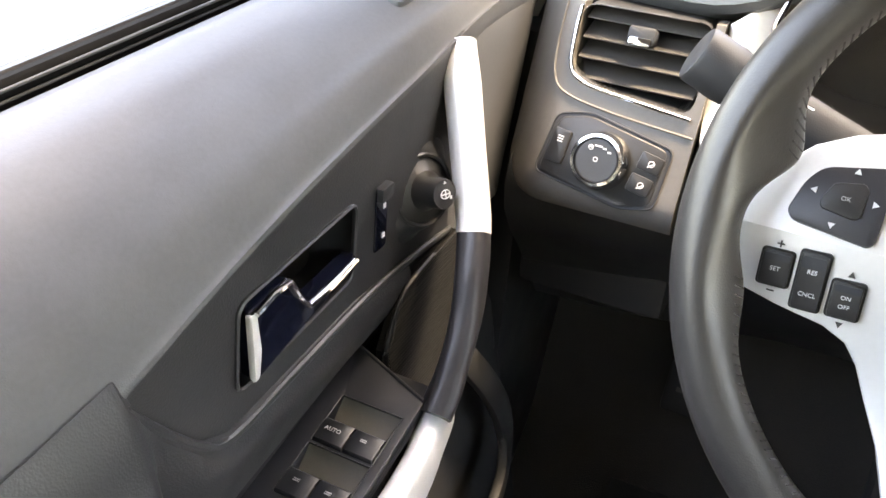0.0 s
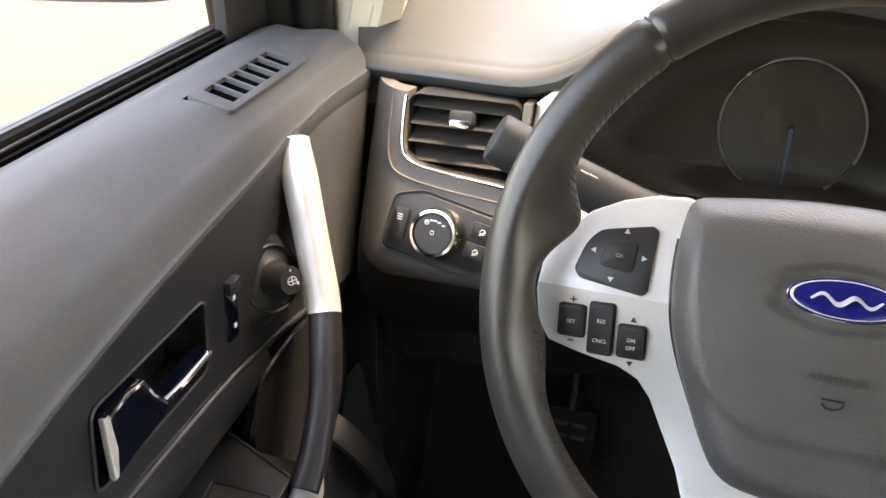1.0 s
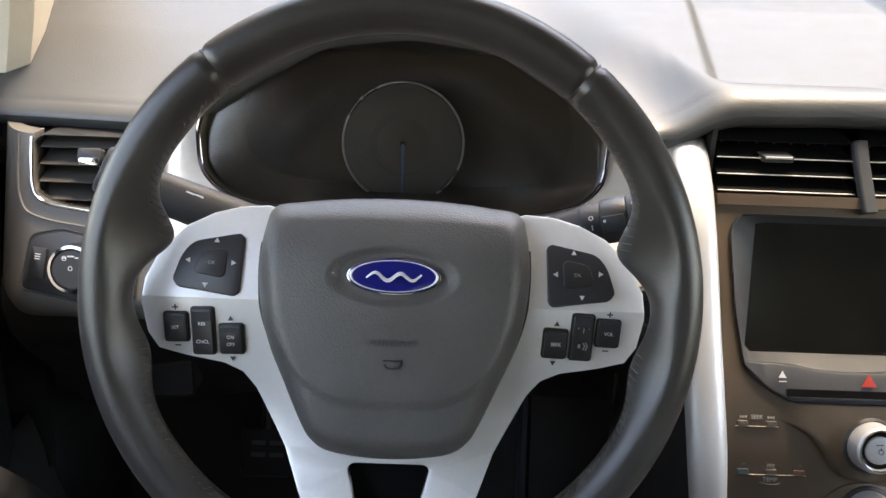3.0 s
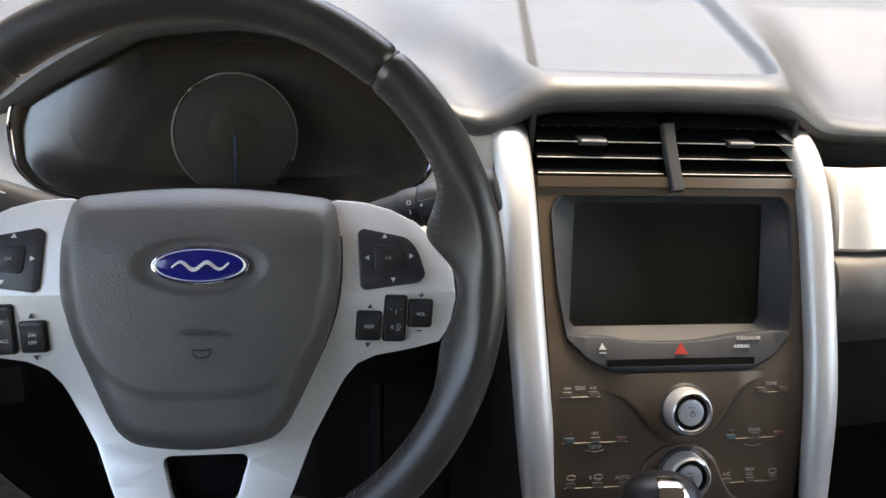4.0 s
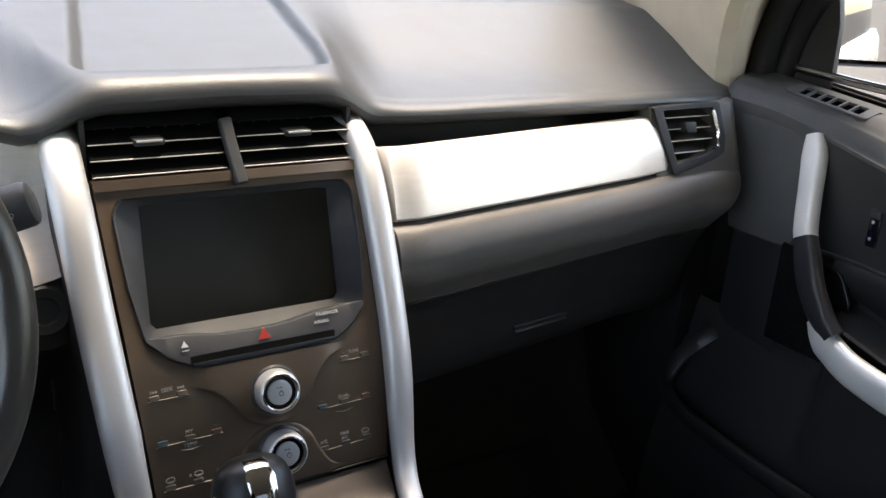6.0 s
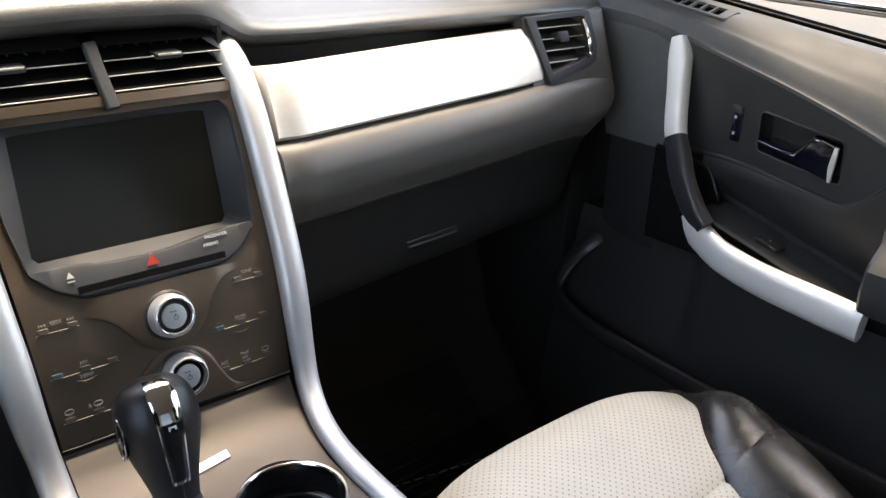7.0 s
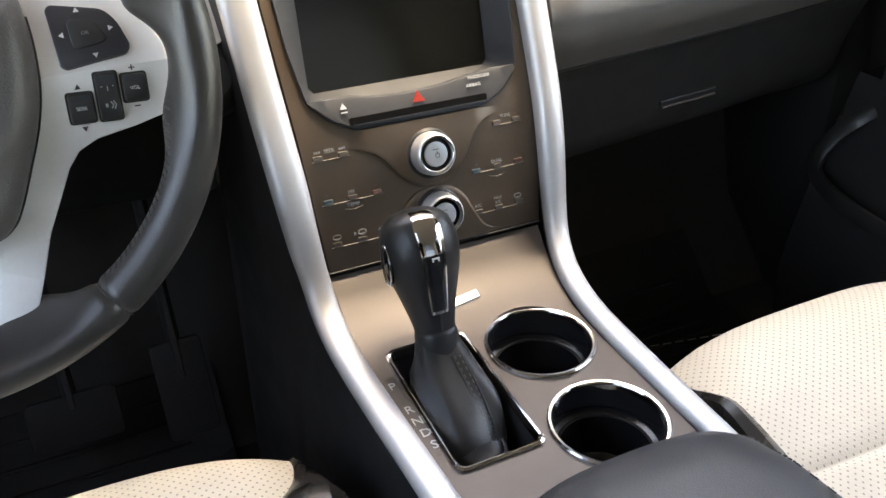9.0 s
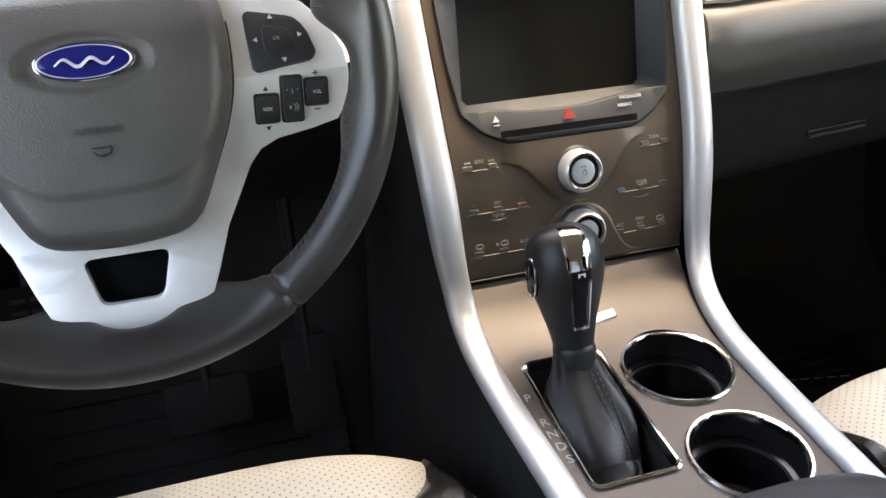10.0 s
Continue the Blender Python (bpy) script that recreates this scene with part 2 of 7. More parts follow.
def rounded(pts, r=0.004, n=4):
    """A closed polygon with its corners rounded."""
    out, k = [], len(pts)
    for i in range(k):
        a, b, c = (np.array(pts[(i + d) % k], float) for d in (-1, 0, 1))
        la, lc = np.linalg.norm(a - b), np.linalg.norm(c - b)
        e = min(r, la * 0.45, lc * 0.45)
        p, q = b + (a - b) / la * e, b + (c - b) / lc * e
        for s in range(n + 1):
            t = s / n
            out.append(tuple((1 - t) ** 2 * p + 2 * t * (1 - t) * b + t * t * q))
    return out


def rect(w, h, r=0.004, n=4, cx=0.0, cy=0.0):
    return rounded([(cx - w / 2, cy - h / 2), (cx + w / 2, cy - h / 2), (cx + w / 2, cy + h / 2), (cx - w / 2, cy + h / 2)], r, n)


def prism(outline, z0, z1, m=Matrix(), bevel=0.0, holes=(), shrink=None):
    """A flat outline raised from z0 to z1 in the frame m, with a bevelled top edge."""
    bm = bmesh.new()
    if holes:
        edges = []
        for loop in (outline, *holes):
            vs = [bm.verts.new((x, y, z1)) for x, y in loop]
            edges += [bm.edges.new((vs[i], vs[(i + 1) % len(vs)])) for i in range(len(vs))]
        bmesh.ops.triangle_fill(bm, use_beauty=True, use_dissolve=False, edges=edges)
        ext = bmesh.ops.extrude_face_region(bm, geom=bm.faces[:])
        for v in ext["geom"]:
            if isinstance(v, bmesh.types.BMVert):
                v.co.z = z0
        bmesh.ops.recalc_face_normals(bm, faces=bm.faces)
        if bevel:
            es = [e for e in bm.edges if all(abs(v.co.z - z1) < 1e-7 for v in e.verts) and e.calc_face_angle(0) > 1]
            bmesh.ops.bevel(bm, geom=es, offset=bevel, segments=2, profile=0.6, affect="EDGES", clamp_overlap=True)
    else:
        n = len(outline)
        cx = sum(p[0] for p in outline) / n
        cy = sum(p[1] for p in outline) / n
        rings = [(1.0, z0), (1.0, z1)]
        if bevel:
            size = sum(math.hypot(p[0] - cx, p[1] - cy) for p in outline) / n
            f = bevel / size
            s = 1 if z1 > z0 else -1
            rings = [(1.0, z0), (1.0, z1 - s * bevel), (1 - 0.3 * f, z1 - s * 0.3 * bevel), (1 - f, z1)]
        vs = [[bm.verts.new((cx + (x - cx) * k, cy + (y - cy) * k, z)) for x, y in outline] for k, z in rings]
        for a, b in zip(vs, vs[1:]):
            for i in range(n):
                bm.faces.new((a[i], a[(i + 1) % n], b[(i + 1) % n], b[i]))
        bm.faces.new(vs[-1])
        bm.faces.new(vs[0][::-1])
    bm.transform(m)
    return bm


def box(lo, hi, bevel=0.003, seg=2):
    bm = bmesh.new()
    bmesh.ops.create_cube(bm, size=1.0)
    lo, hi = Vector(lo), Vector(hi)
    bm.transform(Matrix.Translation((lo + hi) / 2) @ Matrix.Diagonal((*(hi - lo), 1)))
    if bevel:
        bmesh.ops.bevel(bm, geom=bm.edges[:], offset=bevel, segments=seg, profile=0.6, affect="EDGES", clamp_overlap=True)
    return bm


def lathe(profile, m=Matrix(), n=40, cap=True):
    """Profile (r, z) turned round the z axis of the frame m."""
    rows = [[(r * math.cos(2 * math.pi * i / n), r * math.sin(2 * math.pi * i / n), z) for i in range(n)] for r, z in profile]
    bm = grid(rows, close_u=True)
    bm.transform(m)
    return bm


def sweep(path, width, depth, side, n=16, power=2.0, caps=True):
    """A rounded section carried along a path. width, depth: half sizes (numbers or functions of 0..1); side: the width's direction."""
    pts = [Vector(p) for p in path]
    side = Vector(side)
    rows = []
    for i, p in enumerate(pts):
        t = (pts[min(i + 1, len(pts) - 1)] - pts[max(i - 1, 0)]).normalized()
        s = (side - t * side.dot(t)).normalized()
        u = t.cross(s)
        f = i / (len(pts) - 1)
        w = width(f) if callable(width) else width
        d = depth(f) if callable(depth) else depth
        row = []
        for k in range(n):
            a = 2 * math.pi * k / n
            c, e = math.cos(a), math.sin(a)
            x = math.copysign(abs(c) ** (2 / power), c)
            y = math.copysign(abs(e) ** (2 / power), e)
            row.append(p + s * (w * x) + u * (d * y))
        rows.append(row)
    bm = grid(rows, close_u=True)
    if caps:
        bm.verts.ensure_lookup_table()
        bm.faces.new([bm.verts[k] for k in range(n)])
        bm.faces.new([bm.verts[(len(rows) - 1) * n + k] for k in range(n)])
    return bm


def axes(o, x, y):
    """The frame at o with the given x axis and, as near as may be, y axis."""
    x = Vector(x).normalized()
    y = Vector(y)
    y = (y - x * y.dot(x)).normalized()
    z = x.cross(y)
    m = Matrix((x, y, z)).transposed().to_4x4()
    return Matrix.Translation(o) @ m


def cut(bm, *tools):
    """The mesh with the tool meshes taken out of it."""
    def temp(b):
        bmesh.ops.recalc_face_normals(b, faces=b.faces)
        me = bpy.data.meshes.new("tmp")
        b.to_mesh(me)
        b.free()
        return new("tmp", me)
    ob = temp(bm)
    tobs = [temp(t) for t in tools]
    for t in tobs:
        mod = ob.modifiers.new("cut", "BOOLEAN")
        mod.operation, mod.object, mod.solver = "DIFFERENCE", t, "EXACT"
    dg = bpy.context.evaluated_depsgraph_get()
    dg.update()
    me = bpy.data.meshes.new_from_object(ob.evaluated_get(dg))
    out = bmesh.new()
    out.from_mesh(me)
    for o in (ob, *tobs):
        d = o.data
        bpy.data.objects.remove(o)
        bpy.data.meshes.remove(d)
    bpy.data.meshes.remove(me)
    return out


def lettering(body, size, m, raise_by=0.0004):
    """Raised or printed writing in the built-in font, centred in the frame m."""
    cu = bpy.data.curves.new("tmp", "FONT")
    cu.body, cu.size, cu.align_x, cu.align_y = body, size, "CENTER", "CENTER"
    cu.extrude, cu.resolution_u = raise_by, 3
    ob = new("tmp", cu)
    dg = bpy.context.evaluated_depsgraph_get()
    dg.update()
    me = bpy.data.meshes.new_from_object(ob.evaluated_get(dg))
    bm = bmesh.new()
    bm.from_mesh(me)
    bm.transform(m)
    bpy.data.objects.remove(ob)
    bpy.data.curves.remove(cu)
    bpy.data.meshes.remove(me)
    return bm


def tri(size, m, turn=0.0, h=0.0006):
    """A small raised triangle."""
    pts = [(size * math.cos(radians(90 + turn + a)), size * math.sin(radians(90 + turn + a))) for a in (0, 120, 240)]
    return prism(pts, 0, h, m)


def bar(w, h, m, d=0.0005):
    return prism([(-w / 2, -h / 2), (w / 2, -h / 2), (w / 2, h / 2), (-w / 2, h / 2)], 0, d, m)


def ring(r, t, m, n=64, depth=None):
    """A round hoop of tube radius t."""
    depth = depth or t
    rows = []
    for k in range(10):
        a = 2 * math.pi * k / 10
        rows.append([((r + t * math.cos(a)) * math.cos(2 * math.pi * i / n), (r + t * math.cos(a)) * math.sin(2 * math.pi * i / n), depth * math.sin(a)) for i in range(n)])
    bm = grid(rows, close_u=True, close_v=True)
    bm.transform(m)
    return bm


def relax(path, rounds=6):
    """A path with its kinks eased."""
    p = np.array(path, float)
    for _ in range(rounds):
        p[1:-1] = (p[:-2] + 2 * p[1:-1] + p[2:]) / 4
    return [tuple(q) for q in p]


def step(a, b, x):
    t = min(max((x - a) / (b - a), 0.0), 1.0)
    return t * t * (3 - 2 * t)


def lerp(x, xs, ys):
    return float(np.interp(x, xs, ys))


# ---------------------------------------------------------------- setting: shell of the car and the ground
GROUND_Z, FLOOR_Z = -0.62, -0.06
g = bmesh.new()
bmesh.ops.create_grid(g, x_segments=60, y_segments=60, size=300)
g.transform(Matrix.Translation((0, 0, GROUND_Z)))
single("ground", g, "ground", "pale sunlit gravel yard outside the car", "ground", kind="structure")

single("floor", join(box((-0.90, -1.75, FLOOR_Z - 0.04), (0.90, 0.62, FLOOR_Z), 0.0),
                     grid([[(x, y, z) for x in (-0.90, -0.4, 0.0, 0.4, 0.90)] for y, z in ((0.34, FLOOR_Z + 0.001), (0.46, 0.06), (0.52, 0.25), (0.54, 0.55))])),
       "carpet", "black carpeted floor and firewall of the car", "floor", kind="structure")
# roof, rear wall and pillars that close the cabin; the openings between them are the windows
roof_rows = []
for y, z in ((0.16, 1.075), (0.0, 1.13), (-0.4, 1.17), (-0.9, 1.17), (-1.5, 1.12), (-1.75, 1.06)):
    roof_rows.append([(x, y, z - 0.10 * abs(x / 0.72) ** 4) for x in np.linspace(-0.72, 0.72, 17)])
single("ceiling", slab(grid(roof_rows), (0, 0, 0.03)), "roof", "pale beige fabric headliner", "ceiling", kind="structure")
for s, side_name in ((-1, "left"), (1, "right")):
    # rear side of the body, behind the front doors
    rows = [[(s * x, y, z) for x, z in ((0.905, -0.25), (0.945, 0.1), (0.948, 0.4), (0.928, 0.56), (0.905, 0.60))] for y in (-0.785, -1.2, -1.7, -2.1, -2.4)]
    single("wall_rear_" + side_name, slab(grid(rows), (-s * 0.02, 0, 0)), "body", "silver painted rear side of the car body", "wall", kind="structure")
    rows = [[(s * x, y, z) for x, z in ((0.900, 0.600), (0.875, 0.78), (0.80, 1.0), (0.74, 1.10))] for y in (-0.80, -1.3, -1.9, -2.2)]
    single("window_rear_" + side_name, slab(grid(rows), (-s * 0.006, 0, 0)), "side_tint", "tinted rear side window", "window", kind="structure")
single("window_rear", slab(grid([[(x, y, z) for x in np.linspace(-0.80, 0.80, 7)] for y, z in ((-1.772, 0.655), (-1.760, 0.86), (-1.740, 1.075))]), (0, -0.004, 0)), "tinted", "dark tinted rear window", "window", kind="structure")
wind_rows = []
for f in np.linspace(0, 1, 7):
    y0, z0, hw0 = 0.83 - 0.69 * f, 0.770 + 0.325 * f, 0.83 - 0.13 * f
    wind_rows.append([(hw0 * u, y0 - 0.10 * u * u * (1 - 0.5 * f), z0 - 0.02 * u * u) for u in np.linspace(-1, 1, 13)])
single("windscreen", slab(grid(wind_rows), (0, 0.003, 0.004)), "screen_glass", "lightly tinted windscreen over the dashboard", "window", kind="structure")
single("wall_rear", box((-0.88, -1.80, FLOOR_Z), (0.88, -1.74, 0.66), 0.01), "door_insert", "dark rear panel of the car", "wall", kind="structure")


def beam(path, w, d, side):
    return sweep(smooth_line(path, 6), w, d, side, n=14, power=3.0)


for s, side_name in ((-1, "left"), (1, "right")):
    single("pillar_b_" + side_name, beam([(s * 0.84, -0.72, 0.55), (s * 0.80, -0.74, 0.85), (s * 0.70, -0.76, 1.10)], 0.06, 0.03, (0, 1, 0)),
           "beige", "beige fabric-covered middle pillar", "pillar", kind="structure")
    single("pillar_c_" + side_name, beam([(s * 0.84, -1.60, 0.55), (s * 0.78, -1.62, 0.85), (s * 0.68, -1.66, 1.08)], 0.14, 0.03, (0, 1, 0)),
           "beige", "beige fabric-covered rear pillar", "pillar", kind="structure")
    # front pillar: wide beige trim leaning back from the dashboard's end
    rows = []
    back = 0.012 if s < 0 else -0.030
    for k in range(13):
        f = k / 12
        z = 0.60 + 0.50 * f
        base_y = sum(lerp(z + o, (0.6, 0.68, 0.78, 0.90, 1.10), (0.345, 0.338, 0.310, 0.215, -0.03)) for o in (-0.03, 0, 0.03)) / 3 + back
        x_out, x_in = 0.815 - 0.16 * f, 0.800 - 0.16 * f
        rows.append([(s * (x_out + 0.09), base_y + 0.02, z), (s * x_out, base_y - 0.012, z), (s * (x_out - 0.006), base_y - 0.022, z), (s * (x_in - 0.012), base_y - 0.024, z),
                     (s * (x_in - 0.028), base_y - 0.010, z), (s * (x_in - 0.016), base_y + 0.05, z + 0.01), (s * (x_in + 0.030), base_y + 0.20, z + 0.03),
                     (s * (x_in + 0.09), base_y + 0.48, z + 0.04), (s * (x_in + 0.13), base_y + 0.50, z + 0.04)])
    single("pillar_a_" + side_name, slab(grid(rows), (s * 0.010, 0, 0)), "beige", "beige fabric-covered windscreen pillar beside the dashboard", "pillar", kind="structure")
    # black seal and door frame in front of the window
    single("door_frame_" + side_name, join(beam([(s * 0.832, 0.322 + back, 0.60), (s * 0.826, 0.302 + back, 0.75), (s * 0.800, 0.225 + back, 0.87), (s * 0.745, 0.06, 0.99), (s * 0.68, -0.08, 1.10)], 0.018, 0.018, (1, 0, 0)),
                                           beam([(s * 0.872, 0.310 + back, 0.60), (s * 0.866, 0.285 + back, 0.75), (s * 0.835, 0.205 + back, 0.87), (s * 0.775, 0.035, 0.99), (s * 0.70, -0.10, 1.10)], 0.028, 0.022, (1, 0, 0)),
                                           beam([(s * 0.915, 0.330, 0.60), (s * 0.905, 0.285, 0.74), (s * 0.870, 0.20, 0.87), (s * 0.76, -0.08, 1.06)], 0.020, 0.020, (1, 0, 0)),
                                           beam([(s * 0.76, -0.10, 1.08), (s * 0.745, -0.4, 1.10), (s * 0.745, -0.75, 1.10)], 0.022, 0.02, (1, 0, 0))),
           "seal", "black rubber door seal and window frame", "seal", kind="structure")

for s, side_name in ((-1, "left"), (1, "right")):
    single("wall_" + side_name, join(box((min(s * 0.748, s * 0.80), 0.290, FLOOR_Z), (max(s * 0.748, s * 0.80), 0.62, 0.60), 0.004), box((min(s * 0.80, s * 0.93), 0.345, FLOOR_Z - 0.2), (max(s * 0.80, s * 0.93), 0.95, 0.66), 0.01)),
           "black", "black plastic kick panel beside the footwell", "wall", kind="structure")
single("wall_front", box((-0.80, 0.56, FLOOR_Z), (0.80, 0.62, 0.74), 0.004), "carpet", "black carpeted front wall under the dashboard", "wall", kind="structure")

# ---------------------------------------------------------------- dashboard
dashboard = thing("dashboard", "dark grey soft-touch dashboard with bright metal trim", "dashboard", (0, 0.35, 0.55))
LX = (-0.76, -0.70, -0.60, -0.565, -0.52, -0.45, -0.375, -0.30, -0.24, -0.205, -0.185, -0.158, -0.139, -0.11, 0.0, 0.10, 0.125, 0.149, 0.236, 0.42, 0.60, 0.70, 0.76)
LZ = (0.652, 0.655, 0.657, 0.668, 0.702, 0.742, 0.752, 0.742, 0.706, 0.680, 0.668, 0.662, 0.674, 0.688, 0.692, 0.690, 0.681, 0.664, 0.661, 0.660, 0.657, 0.652, 0.648)
LY = (0.264, 0.248, 0.229, 0.216, 0.211, 0.212, 0.210, 0.212, 0.213, 0.210, 0.205, 0.202, 0.200, 0.197, 0.195, 0.197, 0.200, 0.205, 0.207, 0.212, 0.222, 0.242, 0.266)


def soft(x, ys):
    return sum(lerp(x + o, LX, ys) for o in (-0.012, -0.006, 0, 0.006, 0.012)) / 5


def lip(x):
    return soft(x, LY), soft(x, LZ)


def top_target(x, y):
    side = 0.672 + 0.36 * (min(y, 0.5) - 0.265) + 0.12 * max(y - 0.5, 0) - 0.15 * max(abs(x) - 0.50, 0) ** 2
    mid = 0.705 + 0.20 * (min(y, 0.5) - 0.2) + 0.12 * max(y - 0.5, 0)
    grow = 0.22 * max(min(y, 0.5) - 0.2, 0)
    w = step(0.205 + grow, 0.115 + grow, abs(x + 0.005))
    z = side + (max(mid, side) - side) * w
    # shallow open tray in the middle: rounded at its left front corner, sharp at the right
    left = -0.118 + 0.16 * (y - 0.23) + 0.020 * max(1 - (y - 0.228) / 0.022, 0) ** 2
    right = 0.121 + 0.23 * max(y - 0.24, 0) - 0.10 * max(y - 0.30, 0)
    front = 0.229 + 0.010 * max(x / 0.12, 0) ** 2
    tray = step(left - 0.007, left + 0.010, x) * step(right + 0.002, right - 0.012, x) * step(front - 0.002, front + 0.010, y)
    return z - 0.012 * tray


def top_point(x, dy):
    yl, zl = lip(x)
    y = yl + dy
    roll = 0.012 + 0.010 * (step(0.2, 0.1, abs(x)))
    near = zl + roll * math.sqrt(max(1 - (1 - min(dy, 0.030) / 0.030) ** 2, 0)) + 0.25 * max(dy - 0.018, 0)
    wide = 1 + 0.55 * max(y - 0.27, 0) * step(0.5, 0.72, abs(x))
    return (x * wide, y, near + (top_target(x, y) - near) * step(0.0, 0.17 - 0.13 * step(0.17, 0.11, abs(x)), dy))


xs = sorted(set(np.round(np.concatenate([np.linspace(-0.76, 0.76, 96), np.linspace(-0.14, 0.20, 120)]), 4)))
rows = []
for back, down in ((0.05, -0.020), (0.014, -0.012), (0.004, -0.007), (0.0, 0.0)):
    rows.append([(x, lip(x)[0] + back, lip(x)[1] + down) for x in xs])
for dy in (0.0004, 0.0012, 0.0025, 0.0045, 0.008):
    rows.append([top_point(x, dy) for x in xs])
for dy in [0.012 + 0.003 * i for i in range(52)] + [0.168 + 0.009 * i for i in range(17)] + [0.34, 0.37, 0.41, 0.46, 0.52, 0.60]:
    rows.append([top_point(x, dy) for x in xs])
part("top_pad", grid(rows), "dash", dashboard, "grey grained soft-touch dash top")
# dark body behind the trims
part("body", join(box((-0.735, 0.275, 0.36), (-0.59, 0.5, 0.64), 0.01), box((-0.16, 0.285, 0.36), (0.69, 0.5, 0.650), 0.01),
                  box((-0.59, 0.36, 0.36), (-0.16, 0.5, 0.70), 0.01)), "black", dashboard, "black inner structure")

# ---- passenger side: bright trim band and rounded lower dash
def band_y(x):
    return 0.136 + 0.132 * (x - 0.139)


def tuck(x, edge):
    """Slips a panel's inner end behind the side rail."""
    return 5.0 * max(edge - x, 0) + 0.006 * step(edge + 0.030, edge, x)


band = [0.1400, 0.1440, 0.1455, 0.1466, 0.1490] + list(np.linspace(0.152, 1.0, 40))
rows = []
for z, off in ((0.571, 0.006), (0.572, 0.0), (0.576, -0.004), (0.60, 0.003), (0.618, 0.011), (0.632, 0.019), (0.638, 0.025), (0.638, 0.040)):
    x_end = 0.5460 + 0.298 * (0.652 - z)
    xs_ = [x if x < 0.15 else 0.152 + (x_end - 0.152) * (x - 0.152) / 0.848 for x in band]
    rows.append([(x, band_y(x) + off + tuck(x, 0.1465) + 0.003 * step(0.49, 0.56, x), z + 0.004 * (x - 0.139)) for x in xs_])
part("trim_band", grid(rows), "champagne", dashboard, "champagne satin metal trim strip")

LOW = ((0.018, 0.5695), (-0.004, 0.5690), (-0.016, 0.562), (-0.023, 0.548), (-0.025, 0.532), (-0.018, 0.513), (-0.004, 0.496), (0.010, 0.480),
       (0.024, 0.462), (0.034, 0.442), (0.043, 0.415), (0.050, 0.390), (0.056, 0.365), (0.068, 0.343), (0.095, 0.328), (0.20, 0.318))


def low_shift(x):
    """How far the lower dash turns away towards the door."""
    return 0.12 * max(x - 0.64, 0) + 22.0 * max(x - 0.690, 0) ** 2


px = [0.1340, 0.1380, 0.1400, 0.1415, 0.1440] + list(np.linspace(0.147, 0.750, 60))
low = smooth_line(LOW, 3)
rows = [[(x, band_y(min(x, 0.60)) + o + low_shift(x) + tuck(x, 0.1415), z + 0.02 * max(x - 0.5, 0)) for x in px] for o, z in low]
# from here down the lid gets the darker colour that stands for shade
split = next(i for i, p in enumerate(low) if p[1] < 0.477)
lower = part("lower_dash", grid(rows[:split + 1]), "dash_low", dashboard, "brown-grey grained lower dash with glove box")
part("glove_box", grid(rows[split:]), "glove", lower, "grained glove box lid, under-dash shade put into its colour")
seam = []
for z0, o0 in ((0.4775, 0.0120),):
    seam.append(sweep([(x, band_y(min(x, 0.60)) + o0 + low_shift(x) - 0.001, z0 + 0.02 * max(x - 0.5, 0)) for x in np.linspace(0.17, 0.66, 30)], 0.0011, 0.0011, (0, 0, 1), n=6))
part("glove_box_gap", join(*seam), "black", lower, "dark gap round the glove box lid")
# recessed handle; the highlight on its lower edge is painted by a lighter material
gh = sweep([(0.362, 0.2170, 0.3850), (0.41, 0.2225, 0.3840), (0.456, 0.2285, 0.3830)], 0.0032, 0.0028, (0, 0, 1), n=12, power=4)
handle = part("glove_box_handle", gh, "black", lower, "dark slot of the glove box pull")
part("handle_edge", sweep([(0.364, 0.2140, 0.3808), (0.41, 0.2195, 0.3798), (0.454, 0.2255, 0.3788)], 0.0015, 0.0022, (0, 0, 1), n=8), "key", handle, "lower lip with its highlight painted in a lighter colour")

# ---- end panels with the side vents
def end_face(ax, z):
    """Distance ahead of the end panel's face at |x| and height."""
    y = 0.180 + 0.36 * (z - 0.547)
    if ax > 0.690:
        y += 22.0 * (ax - 0.690) ** 2
    if z < 0.520:
        y += 28.0 * (0.520 - z) ** 2
    return y


def end_panel(s, x0, x1, z0, z1):
    rows = [[(s * a, end_face(a, z), z) for a in np.linspace(x0, x1, 34)] for z in np.linspace(z0, z1, 34)]
    return slab(grid(rows), (0, 0.02, 0))


def face_prism(outline, o0, o1, s, bevel=0.0, holes=()):
    """Outline in (|x|, z) laid on the end panel, offsets towards the cabin."""
    bm = prism(outline, o0, o1, bevel=bevel, holes=holes)
    for v in bm.verts:
        a, z, o = v.co
        v.co = (s * a, end_face(a, z) - o, z)
    return bm


